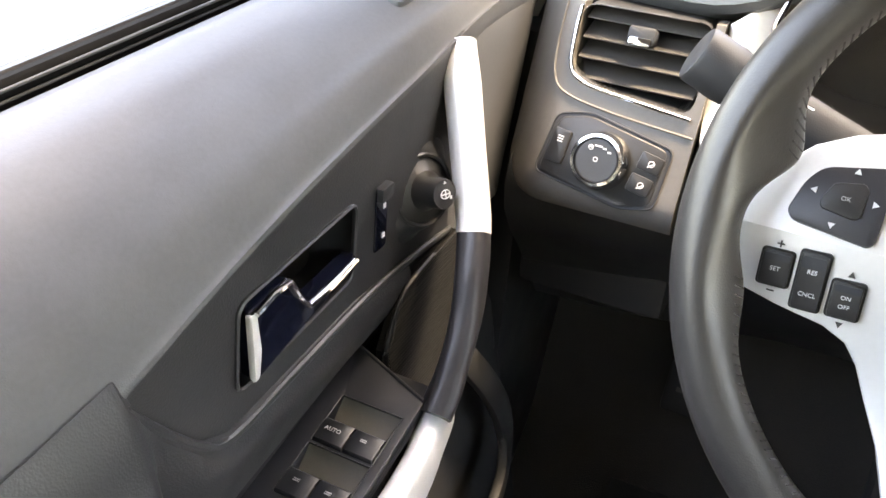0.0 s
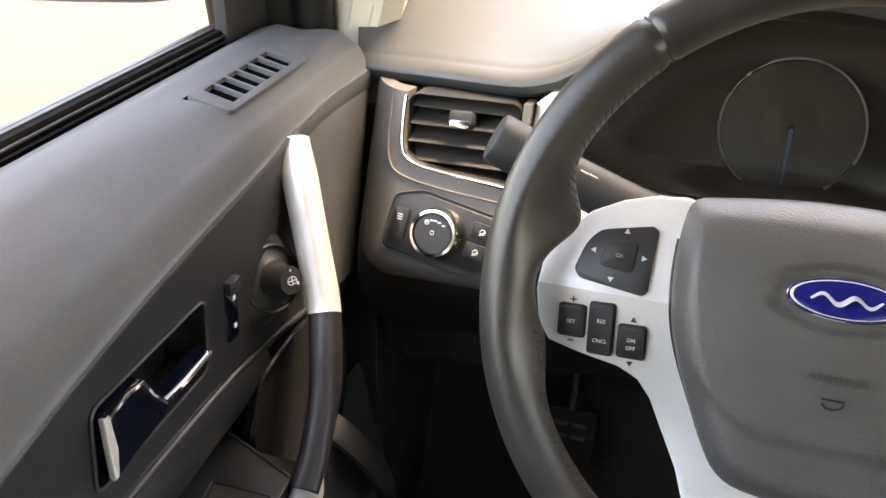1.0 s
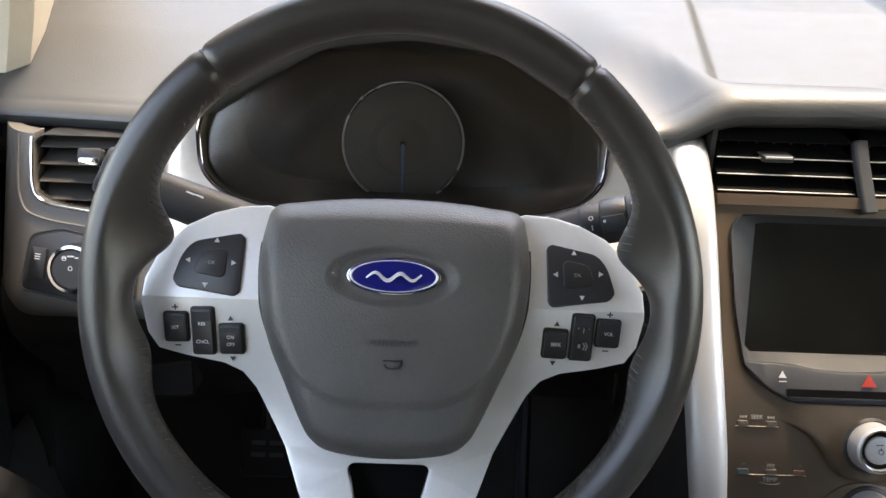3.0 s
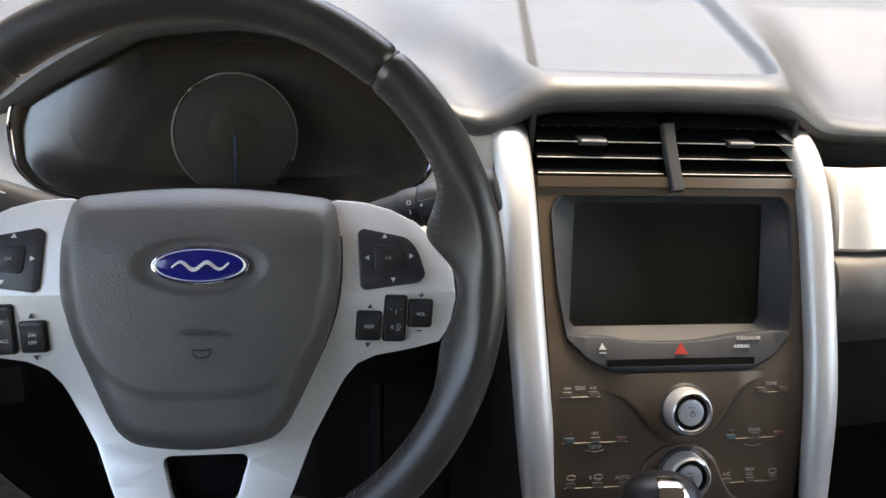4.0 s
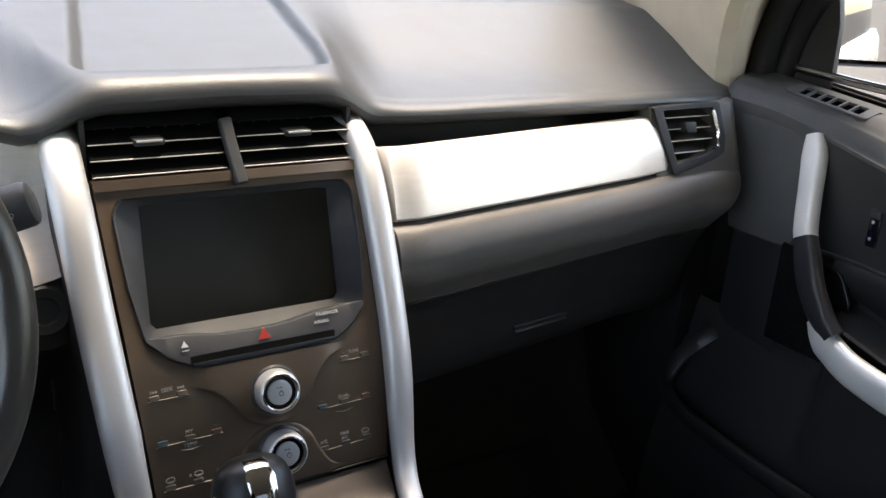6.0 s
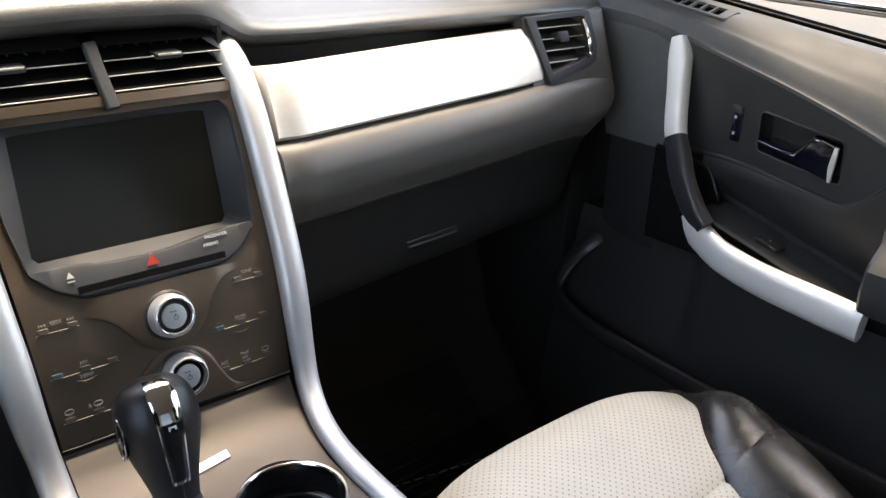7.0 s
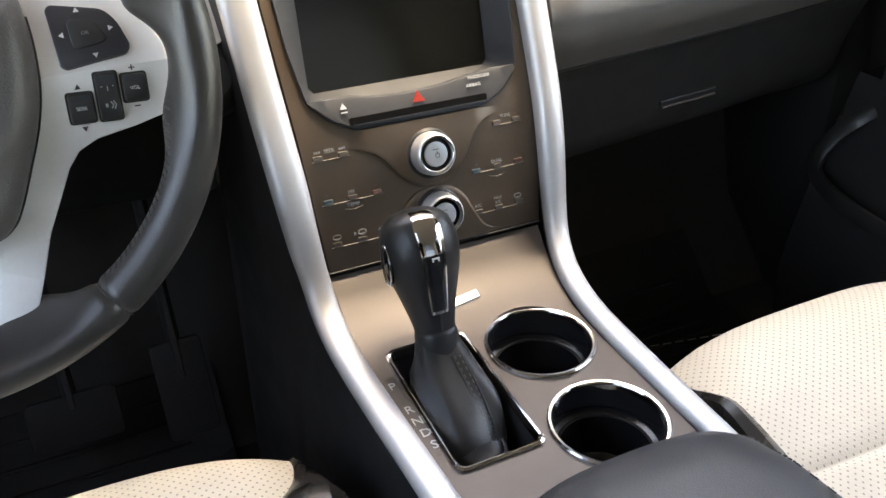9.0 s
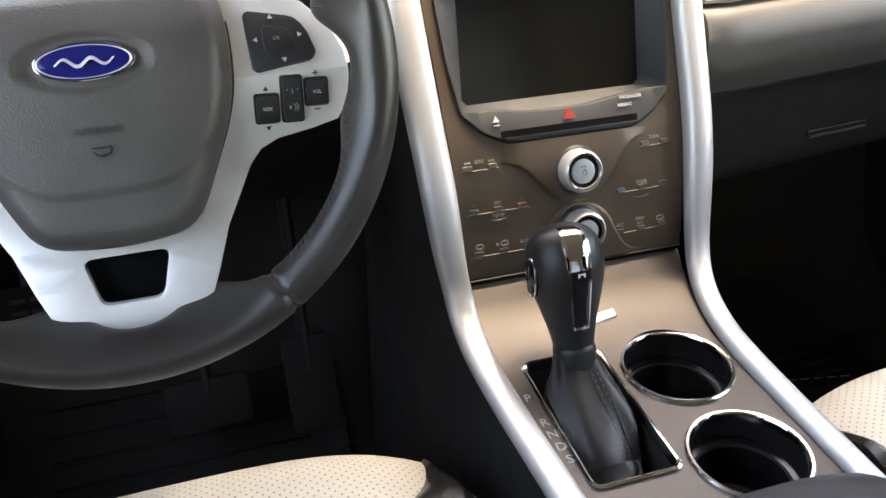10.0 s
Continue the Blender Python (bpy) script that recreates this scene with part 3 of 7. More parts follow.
def vent(s, outline, slat_zs, x0, x1, tab, parent, chrome_from, bright_edge=0.0):
    hub = part("air_vent", face_prism(outline, -0.055, -0.050, s), "black", parent, "black air vent with adjustable slats")
    part("duct", join(*[face_prism([(outline[i][0], outline[i][1]), (outline[(i + 1) % len(outline)][0], outline[(i + 1) % len(outline)][1] + 1e-4),
                                    (outline[(i + 1) % len(outline)][0] * 1.0005, outline[(i + 1) % len(outline)][1] + 6e-4)], -0.05, -0.001, s) for i in range(len(outline))]), "black", hub)
    for z in slat_zs:
        rows = []
        for o, dz in ((-0.006, 0.0), (-0.008, 0.0014), (-0.034, 0.010), (-0.034, 0.0085), (-0.0075, -0.0008)):
            rows.append([(s * a, end_face(a, z) - o, z + dz) for a in np.linspace(x0, x1, 12)])
        sl = part("slat", grid(rows, close_v=True), "vent_slat", hub)
        part("slat_edge", sweep([(s * a, end_face(a, z) + 0.0055, z + 0.0003) for a in np.linspace(x0, x1, 12)], 0.0008, 0.0008, (0, 0, 1), n=6), "champagne" if bright_edge else "vent_slat", sl)
    tx, tz = tab
    t = part("vent_tab", join(prism(rect(0.021, 0.012, 0.003), 0.0, 0.014, axes((s * tx, end_face(tx, tz) + 0.010, tz), (1, 0, 0), (0, 0.35, 1)), 0.003),), "bezel", hub)
    part("tab_inlay", prism(rect(0.017, 0.0062, 0.002), 0.0, 0.0022, axes((s * tx, end_face(tx, tz) - 0.0035, tz - 0.001), (1, 0, 0), (0, 0.35, 1)), 0.001), "chrome" if s < 0 else "bezel", t, "chrome tab" if s < 0 else "")
    edge = [(s * a, end_face(a, z) - 0.0015 - 2 * bright_edge, z) for a, z in chrome_from]
    part("chrome_edge", sweep(smooth_line(edge, 6), 0.0010 + bright_edge, 0.0014 + bright_edge, (0, 1, 0), n=8), "chrome", hub, "thin chrome edge")
    return hub


vd = rounded([(0.593, 0.6465), (0.692, 0.6465), (0.690, 0.600), (0.668, 0.5915), (0.593, 0.5845)], 0.012, 6)
vd_open = rounded([(0.593, 0.670), (0.692, 0.670), (0.690, 0.600), (0.668, 0.5915), (0.593, 0.5845)], 0.012, 6)
left_end = part("left_end_panel", cut(end_panel(-1, 0.5865, 0.736, 0.496, 0.6475), face_prism(vd_open, -0.08, 0.03, -1)), "dash_low", dashboard, "brown-grey end panel round the side vent")
vent(-1, vd, (0.594, 0.608, 0.622, 0.636), 0.596, 0.688, (0.643, 0.6285), left_end,
     [(0.6925, 0.645), (0.6925, 0.625), (0.690, 0.603), (0.680, 0.5935), (0.655, 0.589), (0.593, 0.5823)])
# shallow raised line outside the vent
part("vent_surround", sweep(smooth_line([(-a, end_face(a, z) - 0.0005, z) for a, z in ((0.706, 0.6455), (0.706, 0.615), (0.702, 0.594), (0.690, 0.583), (0.655, 0.576), (0.588, 0.570))], 6), 0.0010, 0.0010, (0, 1, 0), n=8),
     "dash_low", left_end)

# light switch panel
hl_out = rounded([(0.690, 0.568), (0.665, 0.5735), (0.598, 0.5600), (0.602, 0.517), (0.628, 0.511), (0.699, 0.5245)], 0.006, 4)
hl = part("light_switch", face_prism(hl_out, -0.004, 0.0022, -1, 0.0014), "bezel", left_end, "grey headlamp switch panel with round knob")
hl_in = [(0.6475 + (a - 0.6475) * 0.93, 0.543 + (z - 0.543) * 0.92) for a, z in hl_out]
part("switch_face", face_prism(hl_in, 0.0016, 0.0032, -1, 0.0008), "black", hl)
bl = [(-a, end_face(a, z) - 0.0020, z) for a, z in hl_out]
part("panel_edge", sweep(bl + bl[:1], 0.0007, 0.0007, (0, 1, 0), n=6, caps=False), "bezel", hl, "thin raised edge")
KM = axes((-0.648, end_face(0.648, 0.5425) - 0.003, 0.5425), (1, -0.05, 0), (0, 0.34, 1))
knob = part("knob", lathe([(0.0001, 0.016), (0.0155, 0.016), (0.0165, 0.0152), (0.0170, 0.012), (0.0180, 0.004), (0.0185, -0.002)], KM), "black", hl, "black headlamp knob")
part("knob_ring", lathe([(0.0168, 0.0152), (0.0172, 0.0168), (0.0195, 0.0166), (0.0210, 0.0130), (0.0225, 0.000), (0.0200, -0.004)], KM), "chrome", knob, "bright chrome ring")
marks = [bar(0.0028, 0.0012, KM @ Matrix.Translation((x, y, 0.016))) for x, y in ((-0.006, 0.009), (-0.002, 0.0105), (0.001, 0.0105), (0.0045, 0.0095), (0.0085, 0.0075))]
marks.append(ring(0.0016, 0.0003, KM @ Matrix.Translation((-0.0005, 0.0005, 0.0162)), n=16))
marks.append(ring(0.0018, 0.0003, KM @ Matrix.Translation((-0.006, 0.0086, 0.0162)), n=16))
part("knob_marks", join(*marks), "white", knob, "small white lamp symbols")
for dz, dx in ((0.0075, 0.0), (-0.0085, 0.004)):
    bmx = axes((-0.6115 + 0.0 - dx, end_face(0.6115, 0.540 + dz) - 0.0035, 0.541 + dz), (1, -0.05, -0.2), (0, 0.34, 1))
    k = part("dimmer_key", prism(rect(0.018, 0.0135, 0.002), 0, 0.0022, bmx, 0.0008), "black", hl)
    part("key_mark", join(bar(0.006, 0.0010, bmx @ Matrix.Translation((0.001, -0.001, 0.0023)) @ pose(0, 0, 0, 0, 0, 45)),
                          ring(0.0022, 0.0003, bmx @ Matrix.Translation((0.001, 0, 0.0024)), n=16)), "white", k)
bmx = axes((-0.683, end_face(0.683, 0.546) - 0.0035, 0.546), (1, -0.1, -0.1), (0, 0.34, 1))
k = part("fog_lamp_key", prism(rect(0.014, 0.026, 0.002), 0, 0.002, bmx, 0.0008), "black", hl)
part("key_mark", join(*[bar(0.0045, 0.0008, bmx @ Matrix.Translation((0, y, 0.0021))) for y in (0.0055, 0.0075, 0.0035)]), "white", k)

vp = rounded([(0.5640, 0.6490), (0.6560, 0.6500), (0.6600, 0.6150), (0.6570, 0.6000), (0.6400, 0.5945), (0.5795, 0.5830)], 0.003, 4)
right_end = part("right_end_panel", cut(end_panel(1, 0.545, 0.736, 0.566, 0.653), face_prism(vp, -0.08, 0.03, 1)), "dash_low", dashboard, "brown-grey end panel round the side vent")
vent(1, vp, (0.5945, 0.6090, 0.6235, 0.6375), 0.568, 0.658, (0.612, 0.6240), right_end, [(0.6555, 0.646), (0.6590, 0.628), (0.6600, 0.615), (0.6575, 0.602), (0.650, 0.5985)], 0.0016)
part("vent_frame", face_prism(rounded([(0.5475, 0.6540), (0.6680, 0.6560), (0.6730, 0.6120), (0.6680, 0.5930), (0.6500, 0.5860), (0.5720, 0.5705)], 0.004, 4), -0.003, 0.0050, 1, 0.0015,
                              holes=[[(a, z) for a, z in vp]]), "bezel", right_end, "grey plastic vent frame")

# ---- instrument cluster behind the steering wheel
XC = -0.379
cluster = thing("instrument_cluster", "dark unlit instrument cluster with one chrome-ringed dial", "instrument cluster", (XC, 0.30, 0.56))
CL = [(0.1750, 0.640), (0.1720, 0.621), (0.1580, 0.604), (0.134, 0.594), (0.100, 0.589), (0.05, 0.587), (0.0, 0.587)]
low_arc = CL + [(-a, z) for a, z in CL[-2::-1]]
top_arc = [(-0.1735, 0.662), (-0.158, 0.694), (-0.10, 0.736), (0.0, 0.750), (0.10, 0.736), (0.158, 0.694), (0.1735, 0.662)]
loop = smooth_line(low_arc + top_arc, 4, closed=True)
rows = []
for y, k, dz in ((0.214, 1.0, 0.0), (0.222, 0.992, 0.0), (0.27, 0.965, -0.006), (0.335, 0.93, -0.012)):
    rows.append([(XC + u * k, y + 0.10 * (z - 0.56), 0.65 + (z - 0.65) * k + dz) for u, z in loop])
tub = grid(rows, close_u=True)
tub.verts.ensure_lookup_table()
nl = len(loop)
tub.faces.new([tub.verts[3 * nl + i] for i in range(nl)])
part("tub", tub, "cluster", cluster, "black cluster housing, lens reflection painted in as brown haze")
rim_pts = [(XC + u, 0.2125 + 0.10 * (z - 0.56), z) for u, z in loop]
part("edge_ring", sweep(rim_pts + rim_pts[:1], 0.0018, 0.0022, (0, 1, 0), n=8, caps=False), "dark_chrome", cluster, "thin bright edge")
DM = axes((-0.383, 0.312, 0.628), (1, 0, 0), (0, 0.16, 1))
dial = part("dial", lathe([(0.0001, 0.0030), (0.030, 0.0032), (0.0305, 0.0036), (0.056, 0.003), (0.0575, 0.0)], DM, 64), "dial", cluster, "dark dial face")
part("dial_ring", ring(0.0580, 0.0013, DM, 80, 0.004), "knob", dial, "thin chrome ring")
tk = []
for i in range(27):
    a = radians(225 - i * 10)
    if -10 < math.degrees(a) % 360 - 300 < 60:
        continue
    r0 = 0.050 if i % 3 else 0.047
    tk.append(bar(0.054 - r0, 0.0008 if i % 3 else 0.0014, DM @ pose(0, 0, 0.0042, 0, 0, math.degrees(a)) @ Matrix.Translation(((0.054 + r0) / 2, 0, 0))))
part("tick_marks", join(*tk), "dark_print", dial)
tk = []
for i in range(9):
    a = radians(222 - i * 27)
    tk.append(bar(0.007, 0.0035, DM @ Matrix.Translation((0.041 * math.cos(a), 0.041 * math.sin(a), 0.0040))))
for i in range(5):
    tk.append(bar(0.0035, 0.0045, DM @ Matrix.Translation((0.024, 0.006 - 0.0095 * i, 0.0040))))
part("dial_figures", join(*tk), "dark_print", dial, "unlit figures, too dim to read")
part("needle", prism([(-0.0016, 0.0), (0.0016, 0.0), (0.0008, -0.048), (-0.0008, -0.048)], 0.005, 0.0065, DM), "needle", dial, "blue-grey needle at rest")
# same brown painted haze as the tub
part("inner_disc", lathe([(0.0001, 0.0042), (0.024, 0.0042), (0.0245, 0.0040)], DM, 40), "cluster", dial)
part("needle_hub", lathe([(0.0001, 0.0065), (0.0028, 0.006), (0.0034, 0.004)], DM, 24), "gloss_black", dial)
lens_rows = [[(XC + u * k, 0.2215 + 0.26 * ((0.65 + (z - 0.65) * k) - 0.587), 0.65 + (z - 0.65) * k) for u, z in loop] for k in (0.985, 0.6, 0.2, 0.01)]
lens = part("lens", grid(lens_rows, close_u=True), "lens", cluster, "clear cluster lens")
lens.visible_shadow = False
# bright surround under and beside the cluster
outer = smooth_line([(0.262, 0.672), (0.262, 0.600), (0.240, 0.552), (0.10, 0.540), (0.0, 0.538), (-0.10, 0.540), (-0.180, 0.548), (-0.2070, 0.575), (-0.2070, 0.646)], 6)
inner = smooth_line([(0.1700, 0.678), (0.1762, 0.655), (0.1765, 0.640), (0.1735, 0.6205), (0.159, 0.603), (0.1345, 0.5925), (0.10, 0.5875), (0.0, 0.5855), (-0.10, 0.5875), (-0.1345, 0.5925), (-0.159, 0.603), (-0.1735, 0.6205), (-0.1765, 0.640), (-0.1762, 0.655), (-0.1700, 0.678)], 5)


def resample(line, n):
    p = np.array(line)
    d = np.concatenate([[0], np.cumsum(np.linalg.norm(np.diff(p, axis=0), axis=1))])
    return [tuple(float(np.interp(t, d, p[:, k])) for k in range(p.shape[1])) for t in np.linspace(0, d[-1], n)]


oi, ii = resample(outer, 60), resample(inner, 60)
rows = []
for f, o in ((0.0, 0.012), (0.0, 0.0), (0.35, -0.005), (0.7, -0.005), (0.96, -0.001), (1.0, 0.006)):
    rows.append([(XC + a[0] * (1 - f) + b[0] * f, 0.2090 + 0.34 * ((a[1] * (1 - f) + b[1] * f) - 0.59) - 0.65 * max(0.588 - (a[1] * (1 - f) + b[1] * f), 0) + o, a[1] * (1 - f) + b[1] * f) for a, b in zip(ii, oi)])
part("cluster_surround", grid(rows), "champagne", dashboard, "bright satin metal surround under the cluster")

# driver's lower dash and steering column
rows = []
for z, y in ((0.560, 0.245), (0.530, 0.212), (0.505, 0.206), (0.48, 0.212), (0.45, 0.235), (0.42, 0.265), (0.38, 0.30), (0.33, 0.345), (0.30, 0.40)):
    rows.append([(x, y + 0.02 * math.cos((x + 0.38) * 6), z - 0.012 * step(-0.45, -0.65, x)) for x in np.linspace(-0.73, -0.15, 30)])
part("knee_panel", slab(grid(rows), (0, 0.008, 0)), "black", dashboard, "black panel under the steering column")
# ignition switch beside the column
IM = axes((-0.168, 0.175, 0.522), (1, 0, 0), (0, 0.35, 1))
part("ignition_switch", lathe([(0.0001, 0.012), (0.010, 0.012), (0.012, 0.016), (0.019, 0.017), (0.024, 0.012), (0.032, 0.010), (0.036, 0.004), (0.038, -0.02)], IM), "black", dashboard, "black ring round the ignition switch")
rows = []
for x in np.linspace(-0.235, -0.135, 14):
    rows.append([(x, 0.205 + 0.05 * (z - 0.5), z) for z in np.linspace(0.510, 0.572, 12)])
part("column_side_panel", slab(grid(rows), (0, 0.006, 0)), "dash_low", dashboard, "brown-grey panel between wheel and centre stack")

# ---------------------------------------------------------------- centre stack
PZ = (0.355, 0.363, 0.388, 0.424, 0.447, 0.464, 0.487, 0.503, 0.555, 0.611, 0.640)
PY = (0.066, 0.068, 0.072, 0.082, 0.088, 0.094, 0.104, 0.113, 0.140, 0.169, 0.182)


def stack_y(z):
    return sum(lerp(z + o, PZ, PY) for o in (-0.010, -0.005, 0, 0.005, 0.010)) / 5


def SP(x, z, o=0.0):
    """A point on the centre stack: across, height, and offset towards the cabin."""
    k = (stack_y(z + 0.004) - stack_y(z - 0.004)) / 0.008
    n = math.hypot(1, k)
    return Vector((x, stack_y(z) - o / n, z + o * k / n))


def on_stack(bm):
    for v in bm.verts:
        v.co = SP(*v.co)
    return bm


def stack_frame(x, z, o=0.0):
    return axes(SP(x, z, o), (1, 0, 0), SP(x, z + 0.005) - SP(x, z - 0.005))


def stack_print(body, size, x, z, o=0.0006):
    return lettering(body, size, stack_frame(x, z, o), 0.0002)


stack = thing("center_stack", "bronze centre stack with dark touchscreen and two round knobs", "center stack", (0, 0.10, 0.36))
bez = rounded([(-0.104, 0.6135), (0.104, 0.6135), (0.1105, 0.602), (0.107, 0.545), (0.100, 0.504), (0.083, 0.489), (0.062, 0.4795), (-0.062, 0.4795), (-0.083, 0.489), (-0.100, 0.504), (-0.107, 0.545), (-0.1105, 0.602)], 0.005, 4)


def half_width(z):
    return lerp(z, (0.36, 0.45, 0.63), (0.1065, 0.1125, 0.1215))


rows = [[SP(half_width(z) * u, z) for u in np.linspace(-1, 1, 25)] for z in np.linspace(0.3655, 0.627, 45)]
face = slab(grid(rows), (0, 0.012, 0))
face = cut(face, on_stack(prism(bez, -0.05, 0.03)))
plate = part("faceplate", face, "bronze", stack, "bronze metallic faceplate")
part("top_edge", on_stack(prism([(-0.121, 0.620), (0.121, 0.620), (0.121, 0.6285), (-0.121, 0.6285)], -0.004, 0.003, bevel=0.0015)), "bronze", stack)

# raised tongue that runs down round the upper knob, and the smaller one below
tongue = [(-0.104, 0.4700), (-0.080, 0.4690), (-0.062, 0.4630), (-0.047, 0.4555), (-0.036, 0.4430), (-0.027, 0.4320), (-0.015, 0.4245), (0.0, 0.4220), (0.016, 0.4250), (0.028, 0.4335), (0.037, 0.4450), (0.047, 0.4590), (0.060, 0.4690), (0.080, 0.4735), (0.104, 0.4745)]
tongue = resample(smooth_line(tongue, 5), 48)
rows = []
for f, o in [(1.0, -0.001), (1.0, 0.0026), (0.97, 0.0038)] + [(k, 0.0042) for k in np.linspace(0.9, 0.0, 12)]:
    rows.append([SP(x * (1 if f == 1 else 0.988), 0.4785 + (z - 0.4785) * f, min(o, 0.0002) + (o - min(o, 0.0002)) * step(0.074, 0.050, abs(x))) for x, z in tongue])
part("raised_tongue", grid(rows), "bronze", plate, "raised bronze shield round the knob")
tong2 = resample(smooth_line([(-0.105, 0.3675), (-0.07, 0.3675), (-0.050, 0.374), (-0.038, 0.392), (-0.030, 0.408), (-0.014, 0.419), (0.014, 0.419), (0.030, 0.408), (0.038, 0.392), (0.050, 0.374), (0.07, 0.3675), (0.105, 0.3675)], 5), 48)
rows = []
for f, o in [(1.0, -0.001), (1.0, 0.0016), (0.97, 0.0024)] + [(k, 0.0027) for k in np.linspace(0.9, 0.0, 10)]:
    rows.append([SP(x * (1 if f == 1 else 0.98), 0.3665 + (z - 0.3665) * f, min(o, 0.0002) + (o - min(o, 0.0002)) * step(0.066, 0.044, abs(x))) for x, z in tong2])
part("lower_tongue", grid(rows), "bronze", plate, "raised bronze foot below the lower knob")

# bezel well and screen
c0 = (0.0, 0.555)
scr = [(0.0895, 0.608), (-0.0895, 0.608), (-0.0895, 0.506), (0.0895, 0.506)]


def ray_loop(poly, n=96):
    out = []
    for i in range(n):
        a = 2 * math.pi * i / n
        d = np.array((math.cos(a), math.sin(a)))
        best = None
        for k in range(len(poly)):
            p, q = np.array(poly[k]) - c0, np.array(poly[(k + 1) % len(poly)]) - c0
            e = q - p
            den = d[0] * -e[1] + d[1] * e[0]
            if abs(den) < 1e-12:
                continue
            t = (p[0] * -e[1] + p[1] * e[0]) / den
            u = (d[0] * p[1] - d[1] * p[0]) / den
            if t > 0 and -1e-6 <= u <= 1 + 1e-6:
                best = t if best is None else min(best, t)
        out.append((c0[0] + d[0] * best, c0[1] + d[1] * best))
    return out


lo, li = ray_loop(bez), ray_loop(scr)


def screen_at(x, z, o=0.0):
    """On the display, which stands steeper than the faceplate; offset towards the cabin."""
    f = (z - 0.506) / 0.102
    return Vector((x * (0.983 - 0.020 * f), 0.1465 + 0.0275 * f - o, 0.5015 + 0.1045 * f))


rows = []
for f, o in ((0.0, -0.006), (0.0, 0.0015), (0.03, 0.0030), (0.09, 0.0022), (0.14, -0.001)):
    rows.append([SP(a[0] + (b[0] - a[0]) * f, a[1] + (b[1] - a[1]) * f, o) for a, b in zip(lo, li)])
rows.append([screen_at(*b, 0.0012).lerp(SP(a[0], a[1], -0.004), 0.08) for a, b in zip(lo, li)])
rows.append([screen_at(*b, 0.0006) for b in li])
bezel = part("bezel", grid(rows, close_u=True), "bezel", stack, "charcoal plastic bezel")
part("touchscreen", slab(grid([[screen_at(x, z) for x in np.linspace(-0.0905, 0.0905, 9)] for z in np.linspace(0.5045, 0.6095, 7)]), (0, 0.006, 0)), "screen", stack, "black glossy touchscreen, switched off")
ledge_top = smooth_line([(-0.0985, 0.5075), (-0.078, 0.5080), (-0.060, 0.5070), (-0.040, 0.5040), (-0.012, 0.5028), (0.018, 0.5035), (0.042, 0.5062), (0.060, 0.5085), (0.078, 0.5095), (0.0985, 0.5090)], 5)
ledge_low = resample([(-0.0985, 0.5045), (-0.0820, 0.4905), (-0.0615, 0.4815), (0.0615, 0.4815), (0.0820, 0.4905), (0.0985, 0.5045)], len(ledge_top))
rows = []
for f, o in ((0.0, -0.036), (0.0, -0.008), (0.02, -0.0015), (0.06, 0.0012), (0.14, 0.0024), (1.0, 0.0036), (1.0, -0.006)):
    rows.append([SP(a[0] + (b[0] - a[0]) * f, a[1] + (b[1] - a[1]) * f, o) for a, b in zip(ledge_top, ledge_low)])
ledge = grid(rows)
slot_out = rounded([(-0.066, 0.4835), (0.064, 0.4835), (0.065, 0.4895), (-0.067, 0.4895)], 0.0015, 3)
strip = part("control_strip", ledge, "bezel", stack, "charcoal strip with hazard key and disc slot")
part("disc_slot", on_stack(prism(slot_out, -0.002, 0.0046)), "void", strip, "black disc slot")
part("slot_lip", on_stack(prism([(-0.065, 0.4833), (0.063, 0.4833), (0.063, 0.4842), (-0.065, 0.4842)], 0.003, 0.0050, bevel=0.0004)), "bezel", strip)
part("hazard_triangle", join(tri(0.0068, stack_frame(-0.001, 0.4955, 0.0040))), "red", strip, "red hazard triangle")
part("eject_mark", join(tri(0.0036, stack_frame(-0.070, 0.4985, 0.0038)), bar(0.006, 0.0009, stack_frame(-0.070, 0.4945, 0.0039))), "white", strip, "white eject symbol")
part("passenger_print", stack_print("PASSENGER", 0.0042, 0.061, 0.5035, 0.0036), "white", strip)
part("airbag_print", stack_print("AIRBAG", 0.0042, 0.054, 0.4975, 0.0038), "white", strip)


# round knobs
def stack_knob(x, z):
    m = stack_frame(x, z, 0.0035)
    k = part("knob", lathe([(0.0225, -0.004), (0.0225, 0.0005), (0.0205, 0.0022), (0.0200, 0.002)], m, 48), "black", stack, "round control knob with silver ring")
    part("knob_ring", lathe([(0.0196, 0.001), (0.0192, 0.010), (0.0182, 0.0145), (0.0165, 0.0160), (0.0152, 0.0152), (0.0146, 0.012)], m, 48), "rail", k, "satin silver ring")
    part("ring_edge", ring(0.0160, 0.0007, m @ Matrix.Translation((0, 0, 0.0157)), 48), "bright_rim", k, "bright inner edge")
    part("knob_well", lathe([(0.0145, 0.0135), (0.0135, 0.0118), (0.0112, 0.0118), (0.0108, 0.013)], m, 48), "gloss_black", k)
    part("knob_cap", lathe([(0.0111, 0.012), (0.0108, 0.0138), (0.0098, 0.0142), (0.0001, 0.0136)], m, 48), "rail", k, "brushed metal cap")
    part("power_mark", join(ring(0.0020, 0.00025, m @ Matrix.Translation((0.001, -0.001, 0.0142)), 20), bar(0.0005, 0.0022, m @ Matrix.Translation((0.001, 0.0012, 0.0139))),
                            *[bar(0.0022, 0.0007, m @ Matrix.Translation((-0.0018 + 0.003 * i, 0.0045, 0.0139))) for i in range(2)]), "dark_print", k)


stack_knob(0.0010, 0.4505)
stack_knob(0.0020, 0.3975)


